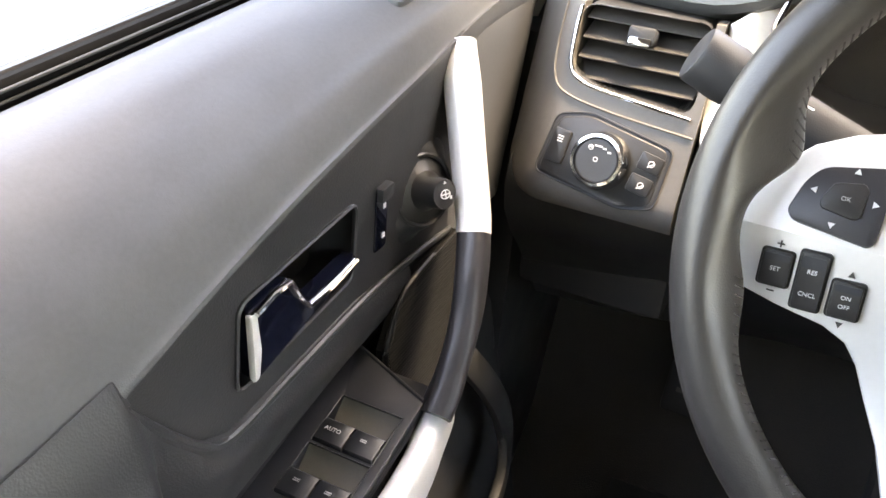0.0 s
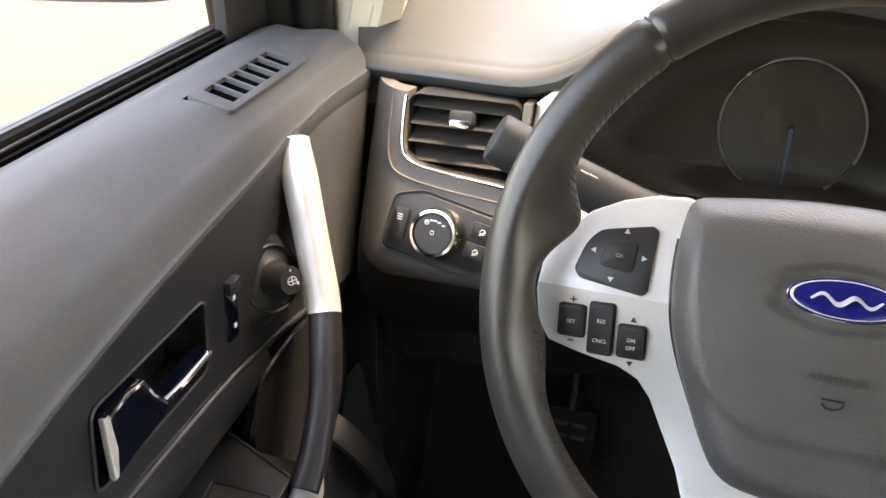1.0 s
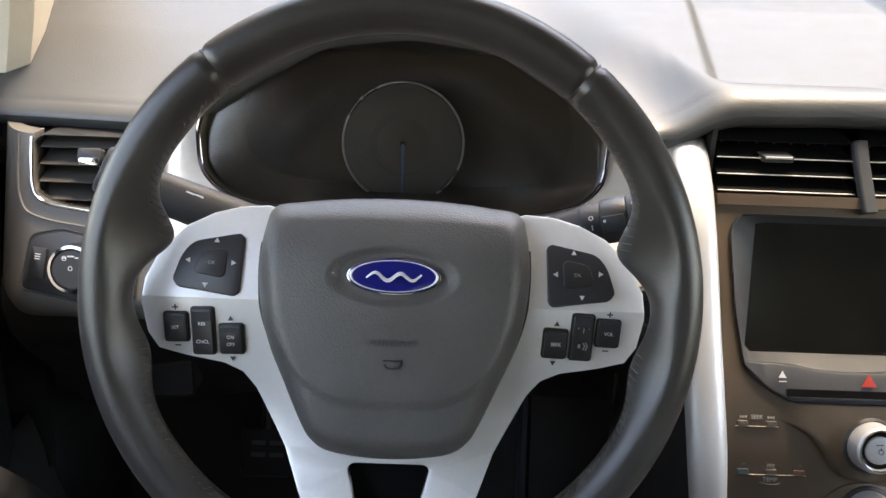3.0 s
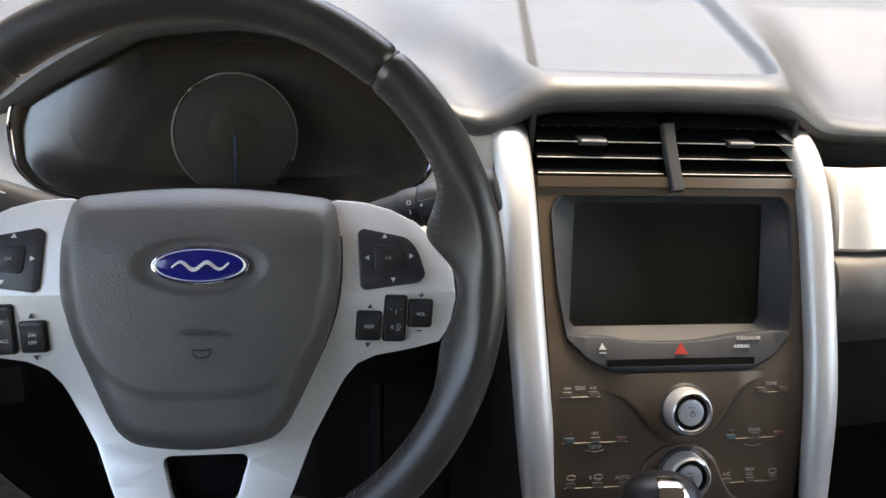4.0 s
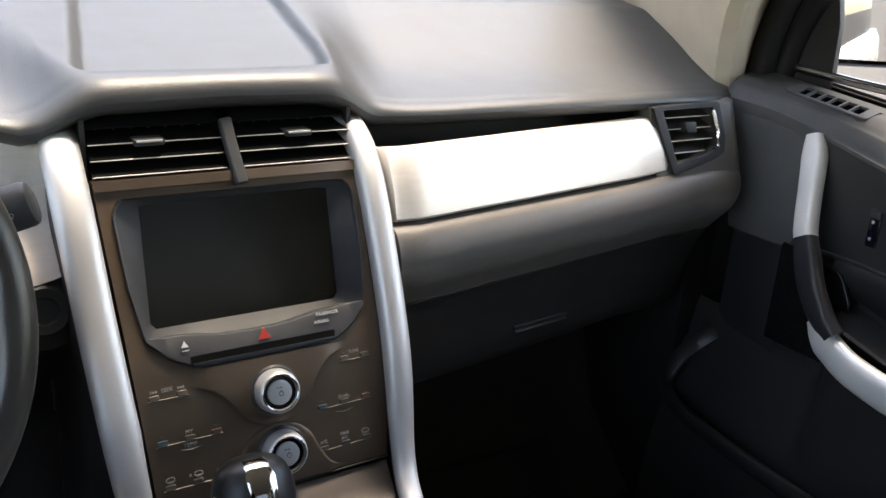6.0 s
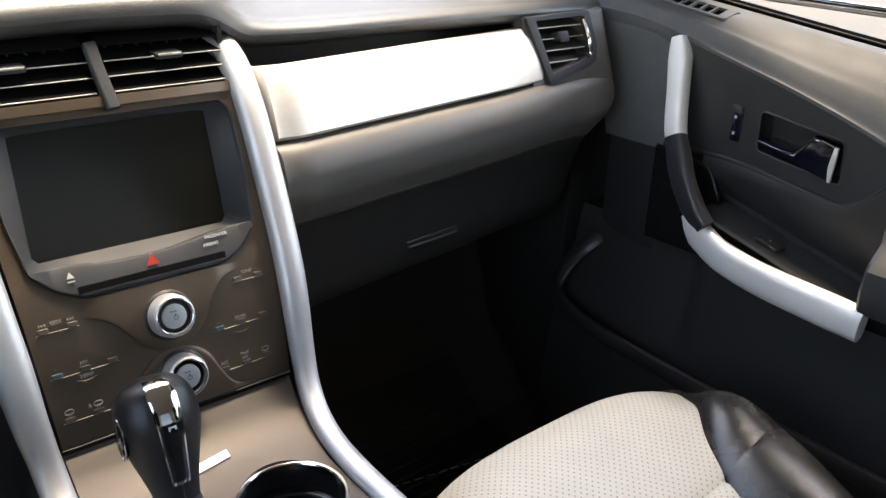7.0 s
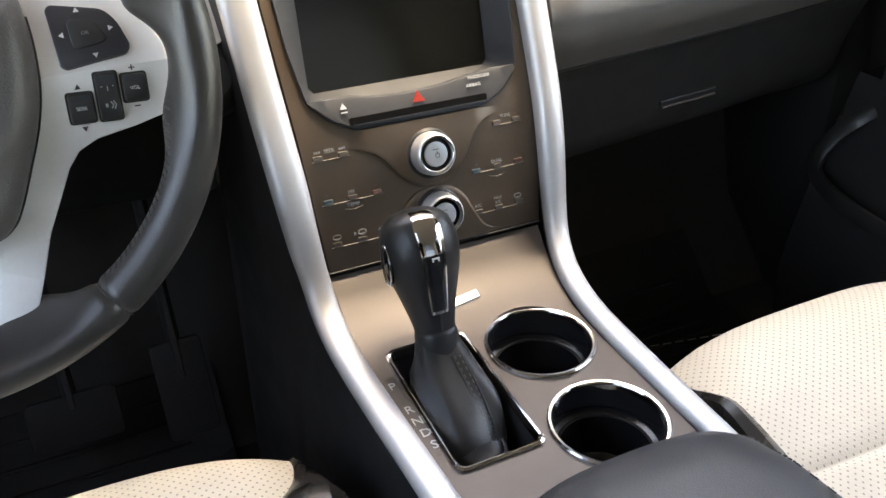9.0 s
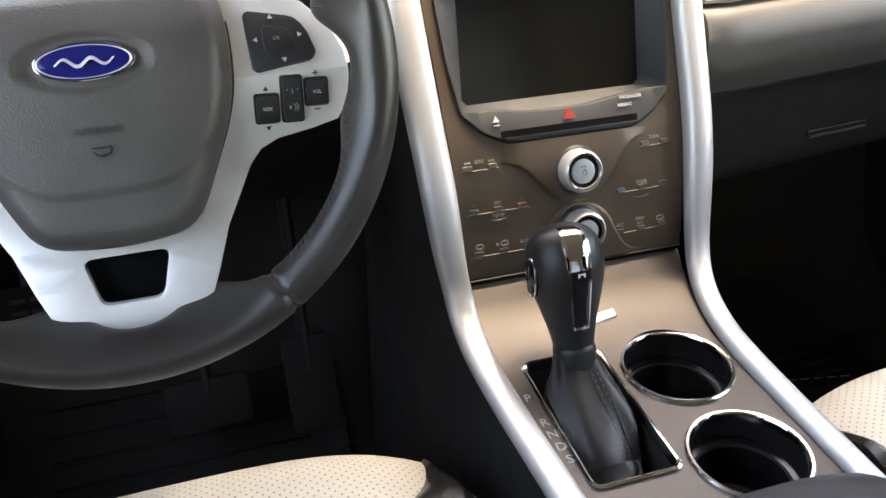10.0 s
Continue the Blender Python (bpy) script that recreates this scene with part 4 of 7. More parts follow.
# button rows: a thin bright line with small keys on it
def key_row(keys, line, prints, colours=None, tray=None):
    colours = colours or ["key"] * len(keys)
    a, b = line
    row = part("button_strip", sweep([SP(a[0] + (b[0] - a[0]) * t, a[1] + (b[1] - a[1]) * t, 0.0008) for t in np.linspace(0, 1, 8)], 0.0007, 0.0007, (0, 0, 1), n=8), "console", plate, "slim row of bronze buttons on a raised line")
    for (x, z), c in zip(keys, colours):
        part("button", prism(rect(0.0088, 0.0040, 0.0012, 3), -0.001, 0.0016, stack_frame(x, z, 0.0), 0.0006), c, row)
    for body, x, z, size in prints:
        if body == "TRI-L" or body == "TRI-R":
            d = 90 if body == "TRI-L" else -90
            e = 1 if body == "TRI-L" else -1
            bmt = join(tri(0.0013, stack_frame(x, z, 0.0006), d), tri(0.0013, stack_frame(x + e * 0.0024, z, 0.0006), d), bar(0.0006, 0.0026, stack_frame(x - e * 0.0019, z, 0.0006)))
            part("arrow_print", bmt, "dim_print", row)
        elif body == "DEF":
            part("defrost_print", join(*[sweep([stack_frame(x, z, 0.0007) @ Vector(p) for p in smooth_line([(-0.003, 0.0018, 0), (-0.0035, -0.0005, 0), (-0.0022, -0.0012, 0), (0.0022, -0.0012, 0), (0.0035, -0.0005, 0), (0.003, 0.0018, 0), (0.0, 0.0025, 0), (-0.003, 0.0018, 0)], 3)], 0.0003, 0.0003, (0, 0, 1), n=5)],
                                       *[bar(0.0004, 0.0020, stack_frame(x + d, z - 0.0018, 0.0006)) for d in (-0.0014, 0, 0.0014)]), "dim_print", row)
        elif body in "-+":
            part("sign_print", bar(0.0028, 0.0005, stack_frame(x, z, 0.0006)), "blue_print" if body == "-" else "red_print", row)
        else:
            part("key_print", stack_print(body, size, x, z), "dim_print", row)
    if tray:
        x, z, w = tray
        part("key_arc", sweep([SP(x + w * u, z + 0.0016 * u * u, 0.0008) for u in np.linspace(-1, 1, 8)], 0.0005, 0.0005, (0, 0, 1), n=6), "key", row)


key_row([(-0.1005, 0.4640), (-0.0775, 0.4640)], ((-0.106, 0.4614), (-0.072, 0.4614)), [("TRI-L", -0.1005, 0.4685, 0), ("SEEK", -0.0890, 0.4685, 0.0046), ("TRI-R", -0.0775, 0.4685, 0)])
key_row([(0.0715, 0.4640), (0.0920, 0.4640)], ((0.0665, 0.4614), (0.0975, 0.4614)), [("-", 0.0715, 0.4685, 0), ("TUNE", 0.0815, 0.4685, 0.0042), ("+", 0.0915, 0.4685, 0)])
key_row([(-0.0980, 0.4270), (-0.0755, 0.4270), (-0.0530, 0.4270)], ((-0.1035, 0.4243), (-0.0475, 0.4243)),
        [("-", -0.0980, 0.4325, 0), ("MY", -0.0758, 0.4316, 0.0046), ("TEMP", -0.0758, 0.4208, 0.0050), ("+", -0.0530, 0.4325, 0)], ["blue_print", "key", "red_print"], (-0.0758, 0.4168, 0.008))
key_row([(0.0450, 0.4255), (0.0670, 0.4265), (0.0890, 0.4270)], ((0.0400, 0.4232), (0.0945, 0.4240)),
        [("-", 0.0450, 0.4310, 0), ("DUAL", 0.0670, 0.4308, 0.0044), ("+", 0.0890, 0.4320, 0)], ["blue_print", "key", "red_print"], (0.0655, 0.4170, 0.008))
key_row([(-0.0960, 0.3895), (-0.0725, 0.3893), (-0.0490, 0.3890)], ((-0.1015, 0.3868), (-0.0440, 0.3866)),
        [("DEF", -0.0955, 0.3955, 0), ("R", -0.0785, 0.3950, 0.0046), ("DEF", -0.0720, 0.3955, 0), ("AUTO", -0.0505, 0.3945, 0.0046)])
key_row([(0.0430, 0.3880), (0.0645, 0.3882), (0.0860, 0.3890)], ((0.0385, 0.3855), (0.0915, 0.3865)),
        [("A/C", 0.0430, 0.3935, 0.0044), ("MAX", 0.0640, 0.3970, 0.0040), ("A/C", 0.0640, 0.3928, 0.0040), ("DEF", 0.0850, 0.3945, 0)])

# centre air vents
vents = part("vent_housing", join(box((-0.120, 0.262, 0.624), (0.120, 0.268, 0.690), 0.0), box((-0.1235, 0.200, 0.624), (-0.1195, 0.268, 0.676), 0.0), box((0.1195, 0.200, 0.624), (0.1235, 0.268, 0.676), 0.0),
                                  box((-0.120, 0.180, 0.621), (0.120, 0.268, 0.6255), 0.001)), "black", stack, "black centre air vents")


def vent_line(z):
    return 0.176 + 0.55 * (z - 0.622)


for x0, x1 in ((-0.119, -0.006), (0.008, 0.119)):
    for i, z in enumerate((0.6300, 0.6422, 0.6545, 0.6670)):
        y = vent_line(z)
        rows = [[(x, y + a, z + b) for x in np.linspace(x0, x1, 6)] for a, b in ((0.0, 0.0010), (0.0015, 0.0016), (0.040, 0.0085), (0.040, 0.0070), (0.0015, -0.0004), (0.0, 0.0))]
        sl = part("slat", grid(rows, close_v=True), "void", vents, "thin black slat with bright front edge")
        if i < 3:
            part("slat_edge", sweep([(x, y - 0.0003, z + 0.0006) for x in np.linspace(x0, x1, 6)], 0.0005, 0.0006, (0, 0, 1), n=8), "rail", sl)
    for x in np.linspace(x0 + 0.012, x1 - 0.012, 7):
        part("vane", box((x - 0.0008, 0.222, 0.627), (x + 0.0008, 0.255, 0.668), 0.0), "black", vents)
    tx = -0.070 if x0 < 0 else 0.066
    t = part("vent_tab", box((tx - 0.013, vent_line(0.655) - 0.006, 0.6525), (tx + 0.013, vent_line(0.655) + 0.012, 0.6585), 0.002), "bezel", vents)
    part("tab_inlay", box((tx - 0.011, vent_line(0.655) - 0.0072, 0.6560), (tx + 0.011, vent_line(0.655) - 0.004, 0.6580), 0.0008), "rail", t, "bright tab")
part("vent_divider", sweep([(-0.0015, 0.2000, 0.670), (-0.0005, 0.190, 0.653), (0.0015, 0.1765, 0.632), (0.003, 0.168, 0.6185)], 0.0058, 0.005, (1, 0, 0), n=12, power=4), "bezel", vents, "grey divider between the vents")

# ---------------------------------------------------------------- centre console
CY = (-0.30, -0.16, -0.06, -0.02, 0.02, 0.045, 0.060, 0.070)
CZ = (0.3200, 0.3215, 0.3220, 0.3250, 0.3335, 0.3440, 0.3535, 0.3635)


def con_z(y):
    return sum(lerp(y + o, CY, CZ) for o in (-0.010, -0.005, 0, 0.005, 0.010)) / 5


def on_console(bm):
    for v in bm.verts:
        x, y, o = v.co
        v.co = (x, y, con_z(y) + o)
    return bm


CUPS = ((0.0390, -0.0520, 0.0475), (0.0365, -0.1590, 0.0465))
SHIFT = rounded([(-0.0885, -0.1560), (-0.0180, -0.1560), (-0.0180, -0.0150), (-0.0885, -0.0150)], 0.009, 5)
console = thing("center_console", "bronze-grey centre console with silver side rails", "center console", (0, -0.08, FLOOR_Z))
cl = lambda y: lerp(y, (-0.3, -0.02, 0.07), (-0.1060, -0.1080, -0.1070))
cr = lambda y: lerp(y, (-0.3, -0.02, 0.07), (0.0900, 0.0920, 0.1060))
ys = list(np.linspace(-0.30, 0.0685, 50))
rows = [[(cl(y) + (cr(y) - cl(y)) * u, y, con_z(y)) for u in np.linspace(0, 1, 22)] for y in ys]
top = slab(grid(rows), (0, 0, -0.008))
tools = [lathe([(0.0001, 0.25), (r - 0.001, 0.25), (r - 0.001, 0.40), (0.0001, 0.40)], Matrix.Translation((x, y, 0)), 56) for x, y, r in CUPS]
tools.append(prism(SHIFT, 0.25, 0.45))
part("console_top", cut(top, *tools), "console", console, "bronze-grey metallic console top")
part("gap_line", sweep([SP(half_width(0.365) * u, 0.3645, 0.0012) for u in np.linspace(-1, 1, 12)], 0.0011, 0.0011, (0, 0, 1), n=6), "black", console)
for s, end_c, mid_c, sh in ((-1, 0.1215, 0.1240, 0.0060), (1, 0.1030, 0.1155, -0.0050)):
    ec = (lambda y: end_c) if s > 0 else (lambda y: lerp(y, (-0.225, -0.14, -0.06, -0.02), (0.1085, 0.1125, 0.1172, 0.1200)))
    pts = [(s * (0.1310 + sh * 0.5), 0.262, 0.668), (s * (0.1325 + sh * 0.7), 0.228, 0.6600), (s * (0.1345 + sh), 0.193, 0.645), (s * (0.1335 + sh), 0.160, 0.610), (s * (0.1310 + sh), 0.126, 0.545), (s * (0.1280 + sh), 0.094, 0.487), (s * (0.1245 + sh), 0.074, 0.440),
           (s * (0.1220 + sh), 0.062, 0.400), (s * mid_c, 0.052, 0.370), (s * (mid_c * 0.7 + end_c * 0.3), 0.036, 0.350), (s * (mid_c * 0.3 + end_c * 0.7), 0.010, 0.3375),
           (s * ec(-0.03), -0.030, 0.3275), (s * ec(-0.10), -0.10, 0.3235), (s * ec(-0.225), -0.225, 0.3220)]
    part("side_rail", sweep(relax(smooth_line(pts, 6), 14), lambda f: lerp(f, (0, 0.05, 0.10, 0.45, 0.6, 1), (0.0160, 0.0160, 0.0165, 0.0158, 0.0130, 0.0125)) * (0.97 if s < 0 else 0.84),
                            lambda f: lerp(f, (0, 0.05, 0.12, 0.5, 1), (0.006, 0.009, 0.013, 0.011, 0.0075)), (1, 0, 0), n=24, power=2.4), "rail", console, "satin silver side rail")
    rows = []
    for p in smooth_line(pts, 4):
        x, y, z = p
        rows.append([(x + s * 0.008, y + 0.010, z - 0.004), (x + s * 0.012, y + 0.02, z - 0.03), (x + s * 0.020, y + 0.03, z * 0.6), (x + s * 0.03, y + 0.03, FLOOR_Z)])
    part("side_panel", grid(rows), "black", console, "black plastic console side")
for x, y, r in CUPS:
    z = con_z(y)
    cup = thing("cup_holder", "round black cup holder with a bright chrome rim", "cup holder", (x, y, 0.24), "cup holders in the console")
    m = Matrix.Translation((x, y, z))
    part("well", lathe([(r - 0.0012, 0.0), (r - 0.003, -0.010), (r - 0.0035, -0.026), (r - 0.0085, -0.028), (r - 0.010, -0.068), (r - 0.014, -0.072), (r - 0.020, -0.0735), (0.017, -0.0735), (0.013, -0.0680), (0.006, -0.0645), (0.0001, -0.0640)], m, 56), "gloss_black", cup, "deep black well")
    part("rim", lathe([(r - 0.0035, -0.004), (r - 0.0035, 0.0012), (r - 0.0025, 0.0026), (r - 0.0005, 0.0030), (r + 0.0008, 0.0018), (r + 0.0012, -0.001)], m, 64), "bright_rim", cup, "polished chrome rim")
    part("liner_ridge", ring(r - 0.009, 0.0012, m @ Matrix.Translation((0, 0, -0.0275)), 56), "rubber", cup)

# small bright badge strip ahead of the lever
bm = prism([(-0.020, 0.0115), (0.0165, 0.0165), (0.0165, 0.0245), (-0.020, 0.0195)], -0.001, 0.0024, bevel=0.0006)
part("badge_strip", on_console(bm), "silver", console, "small bright badge plate")

# ---------------------------------------------------------------- gear lever
shifter = thing("gear_shifter", "black leather gear lever with chrome inlay and gathered boot", "gear lever", (-0.053, -0.085, 0.30))
ringo = [( -0.05325 + (x + 0.05325) * 1.06, -0.0855 + (y + 0.0855) * 1.035) for x, y in SHIFT]
ringi = [( -0.05325 + (x + 0.05325) * 0.94, -0.0855 + (y + 0.0855) * 0.965) for x, y in SHIFT]
rows = []
for f, o in ((0.0, -0.001), (0.05, 0.0022), (0.4, 0.0034), (0.75, 0.0026), (1.0, -0.006)):
    rows.append([(a[0] + (b[0] - a[0]) * f, a[1] + (b[1] - a[1]) * f, con_z(a[1]) + o) for a, b in zip(ringo, ringi)])
part("frame", grid(rows, close_u=True), "bright_rim", shifter, "chrome frame round the boot")
part("well", join(prism(SHIFT, 0.262, 0.266), grid([[(x, y, z) for x, y in SHIFT] for z in (0.264, 0.318)], close_u=True)), "black", shifter)
# leather boot: gathered sleeve from the frame up to the neck
neck, low_c = Vector((-0.0520, -0.0370, 0.3535)), Vector((-0.0570, -0.0920, 0.288))
rows = []
nb = 56
for k in range(15):
    f = k / 14
    c = low_c.lerp(neck, f ** 0.9) + Vector((0, -0.012 * math.sin(math.pi * f), 0))
    wx = lerp(f, (0, 0.2, 0.5, 0.75, 0.9, 1), (0.0270, 0.0305, 0.0300, 0.0235, 0.0180, 0.0168))
    wy = lerp(f, (0, 0.2, 0.5, 0.75, 0.9, 1), (0.0520, 0.0530, 0.0430, 0.0280, 0.0190, 0.0172))
    row = []
    for i in range(nb):
        a = 2 * math.pi * i / nb
        fold = 1 + 0.06 * math.sin(3 * a + 7 * f) * (1 - f) + 0.05 * math.sin(4 * a - 9 * f + 1.3) * math.sin(math.pi * f) + 0.05 * math.sin(7 * a + 2) * math.exp(-((f - 0.88) / 0.08) ** 2)
        p = 2.6
        ca, sa = math.cos(a), math.sin(a)
        x = math.copysign(abs(ca) ** (2 / p), ca) * wx * fold
        y = math.copysign(abs(sa) ** (2 / p), sa) * wy * fold
        row.append(c + Vector((x, y, 0.006 * math.sin(4 * a + 5 * f) * (1 - f) + (0.25 * y if f > 0.3 else 0))))
    rows.append(row)
boot = part("boot", grid(rows, close_u=True), "boot", shifter, "soft black leather boot with creases")
st = []
for k in range(1, 13):
    for dx in (-0.0022, 0.0022):
        ra, rb = rows[k], rows[min(k + 1, 14)]
        i = nb * 3 // 4 + 3
        for t in (0.2, 0.7):
            p = Vector(ra[i]).lerp(Vector(rb[i]), t) + Vector((dx, -0.0006, 0.0006))
            q = Vector(ra[i]).lerp(Vector(rb[i]), t + 0.25) + Vector((dx, -0.0006, 0.0006))
            st.append(sweep([p, q], 0.0004, 0.0004, (1, 0, 0), n=5))
tagged(part("stitching", join(*st), "boot_thread", boot), kind="stuff")
for dx in (-0.0040, 0.0040):
    part("boot_seam", sweep([Vector(rows[k][nb * 3 // 4 + 3]) + Vector((dx, 0.0, 0.0)) for k in range(1, 14)], 0.0009, 0.0007, (1, 0, 0), n=6), "boot", boot)
part("neck_cuff", lathe([(0.0176, -0.016), (0.0174, -0.006), (0.0180, 0.000), (0.0172, 0.0030), (0.0150, 0.005)], Matrix.Translation(neck) @ pose(0, 0, 0, -22, 0, 0), 32), "boot", shifter)
# knob: pear-shaped grip leaning forward
up = Vector((0.0, 0.40, 0.92)).normalized()
km = axes(neck + up * 0.004, (1, 0, 0), (0, 0.92, -0.40))
rows = []
prof = [(0.000, 0.0168, 0.0168), (0.010, 0.0186, 0.0184), (0.026, 0.0228, 0.0220), (0.044, 0.0282, 0.0262), (0.056, 0.0312, 0.0286), (0.066, 0.0324, 0.0296), (0.076, 0.0318, 0.0290), (0.086, 0.0290, 0.0264), (0.093, 0.0242, 0.0220), (0.0975, 0.0172, 0.0156), (0.0998, 0.0090, 0.0082), (0.1005, 0.0006, 0.0006)]
for h, rx, ry in [tuple(p) for p in smooth_line(prof, 3)]:
    rows.append([km @ Vector((rx * math.cos(2 * math.pi * i / 36), ry * math.sin(2 * math.pi * i / 36), h)) for i in range(36)])


def knob_point(h, a, extra=0.0):
    """On the grip's skin: height along the lever and angle round it (90: towards the driver's back)."""
    hs = [p[0] for p in prof]
    rx, ry = lerp(h, hs, [p[1] for p in prof]) + extra, lerp(h, hs, [p[2] for p in prof]) + extra
    return km @ Vector((rx * math.cos(a), ry * math.sin(a), h))


grip = part("grip", grid(rows, close_u=True), "boot", shifter, "black leather grip")


def inlay_half(h):
    return lerp(h, (0.016, 0.05, 0.085, 0.100), (0.0070, 0.0092, 0.0112, 0.0085))


def inlay(h0, h1, extra, k=1.0, n=18, m=9):
    """A strip of the lever's back, wider towards the top."""
    rows = []
    for i in range(n + 1):
        h = h0 + (h1 - h0) * i / n
        rx = max(lerp(h, [p[0] for p in prof], [p[1] for p in prof]), 0.004)
        rows.append([knob_point(h, radians(-90) + math.asin(min(max(inlay_half(h) * k * u / rx, -0.92), 0.92)), extra * (1 - 0.5 * abs(u) ** 6)) for u in np.linspace(-1, 1, m)])
    return grid(rows)


part("inlay_frame", inlay(0.0155, 0.0990, 0.0010), "chrome", grip, "slim chrome frame of the inlay")
part("chrome_inlay", inlay(0.0655, 0.0985, 0.0018, 0.93), "chrome", grip, "chrome inlay over the top of the grip")
part("dark_inlay", inlay(0.0180, 0.0640, 0.0016, 0.84), "gloss_black", grip, "gloss black strip down the grip")
part("lower_seam", sweep([knob_point(h, radians(-90), 0.0002) for h in np.linspace(0.001, 0.0150, 6)], 0.0006, 0.0006, (1, 0, 0), n=6), "black", grip, "short leather seam")
part("pattern_mark", join(*[bar(w, h, axes(knob_point(0.061, radians(-90), 0.0022) + Vector((dx, 0, dz)), (1, 0, 0), up)) for w, h, dx, dz in ((0.0050, 0.0012, 0.0, 0.001), (0.0012, 0.0032, -0.0024, 0.0), (0.0012, 0.0032, 0.0024, 0.0))]), "white", grip, "small white shift mark")
bt = axes(knob_point(0.060, radians(185), -0.002), (0, -1, 0.2), (0, 0.2, 1))
part("release_button", lathe([(0.0001, 0.0035), (0.0085, 0.003), (0.0105, 0.0015), (0.0112, -0.004)], bt @ Matrix.Diagonal((0.85, 1.45, 1, 1)), 32), "gloss_black", grip, "oval release button")
part("button_ring", ring(0.0115, 0.0008, bt @ Matrix.Translation((0, 0, 0.0015)) @ Matrix.Diagonal((0.85, 1.45, 1, 1)), 40), "chrome", grip)

# gear letters printed beside the boot
plate2 = part("letter_plate", grid([[(x, y, con_z(y) + (0.0006 if 0 < i < 22 and abs(x + 0.0995) < 0.008 else -0.0006)) for x in (-0.1085, -0.1070, -0.0925, -0.0915)] for i, y in enumerate(np.linspace(-0.1375, -0.0375, 23))]), "console", console)
for ch, y in (("P", -0.0510), ("R", -0.0810), ("N", -0.0950), ("D", -0.1090), ("S", -0.1230)):
    part("letter", lettering(ch, 0.0120, axes((-0.0975 + 0.060 * (-0.0527 - y), y - 0.0005, con_z(y) + 0.0010), (0.25, -1, 0), (1, 0.25, 0)) @ pose(0, 0, 0, 0, 0, 75), 0.0002), "dim_print", plate2)

# leather armrest lid behind the cup holders
rows = []
for f, y, z in ((0, -0.216, 0.322), (0.1, -0.214, 0.334), (0.2, -0.220, 0.346), (0.3, -0.234, 0.355), (0.5, -0.27, 0.366), (0.8, -0.38, 0.378), (1.0, -0.60, 0.382)):
    rows.append([(0.0100 + 0.110 * u, y + 0.010 - 0.020 * abs(u) ** 2.5 , z - 0.03 * abs(u) ** 6 if f > 0 else z) for u in np.linspace(-1, 1, 25)])
rows2 = [[(p[0], p[1], 0.30) for p in rows[0]]] + rows
sides = [[(r[0][0] - 0.001, r[0][1], r[0][2]), (r[0][0] - 0.004, r[0][1] - 0.01, 0.28)] for r in rows]
sides2 = [[(r[-1][0] + 0.001, r[-1][1], r[-1][2]), (r[-1][0] + 0.004, r[-1][1] - 0.01, 0.28)] for r in rows]
arm = thing("armrest", "padded black leather console armrest", "armrest", (-0.0085, -0.4, 0.32))
part("pad", join(grid(rows2), grid(sides), grid(sides2)), "arm_leather", arm)
stp = []
for r0, r1 in zip(rows[2:], rows[3:]):
    for t in np.linspace(0, 0.9, 8):
        p, q = Vector(r0[22]).lerp(Vector(r1[22]), t), Vector(r0[22]).lerp(Vector(r1[22]), t + 0.06)
        stp.append(sweep([p + Vector((0, 0, 0.0008)), q + Vector((0, 0, 0.0008))], 0.0006, 0.0006, (1, 0, 0), n=5))
tagged(part("stitching", join(*stp), "thread", arm), kind="stuff")

# ---------------------------------------------------------------- steering wheel
WC, WT = Vector((-0.374, -0.026, 0.616)), radians(20)
WM = axes(WC, (1, 0, 0), (0, math.sin(WT), math.cos(WT)))     # u across, v up the wheel, w towards the driver
wheel = thing("steering_wheel", "black leather steering wheel with silver spokes and blue oval badge", "steering wheel", WC)
RW, TW = 0.1700, 0.0145
SEAMS = (50.0, 130.0, -57.0, -123.0)


def bell(deg, at, wide):
    return math.exp(-(((deg - at + 180) % 360 - 180) / wide) ** 2)


def rim_swell(deg):
    """Extra leather on the inside of the rim: thumb rests at the spokes, web at the foot."""
    thumb = 0.0140 * (bell(deg, 12, 7.5) + bell(deg, 168, 7.5)) + 0.0050 * (bell(deg, -15, 8) + bell(deg, 195, 8))
    foot = 0.0100 * (bell(deg, 288, 9) + bell(deg, 252, 9)) + 0.0030 * bell(deg, 270, 20)
    return thumb, foot


def rim_point(deg, b, shrink=0.0, lift=0.0):
    """On the rim's skin, at an angle round the wheel and round its section."""
    thumb, foot = rim_swell(deg)
    inner = max(-math.cos(b), 0) ** 2
    r = TW + (thumb + foot) * inner - shrink * TW + lift
    rad, a = RW + r * math.cos(b), radians(deg)
    z = (0.0165 * (1 - shrink) + lift) * math.sin(b) - (1.9 * thumb + 3.2 * foot) * inner
    return WM @ Vector((rad * math.cos(a), rad * math.sin(a), z))


rows = []
NR = 480
for i in range(NR):
    deg = 360 * i / NR
    gap = sum(math.exp(-(((deg - c + 180) % 360 - 180) / 0.8) ** 2) for c in SEAMS)
    rows.append([rim_point(deg, 2 * math.pi * k / 44, 0.14 * gap) for k in range(44)])
rim = part("rim", grid(rows, close_u=True, close_v=True), "leather", wheel, "thick black leather rim")
for s in SEAMS:
    a = radians(s)
    m = WM @ Matrix.Translation((RW * math.cos(a), RW * math.sin(a), 0)) @ pose(0, 0, 0, 0, 0, s) @ pose(0, 0, 0, 90, 0, 0)
    part("rim_seam", ring(0.0136, 0.0006, m, 40), "black", rim)
st = []
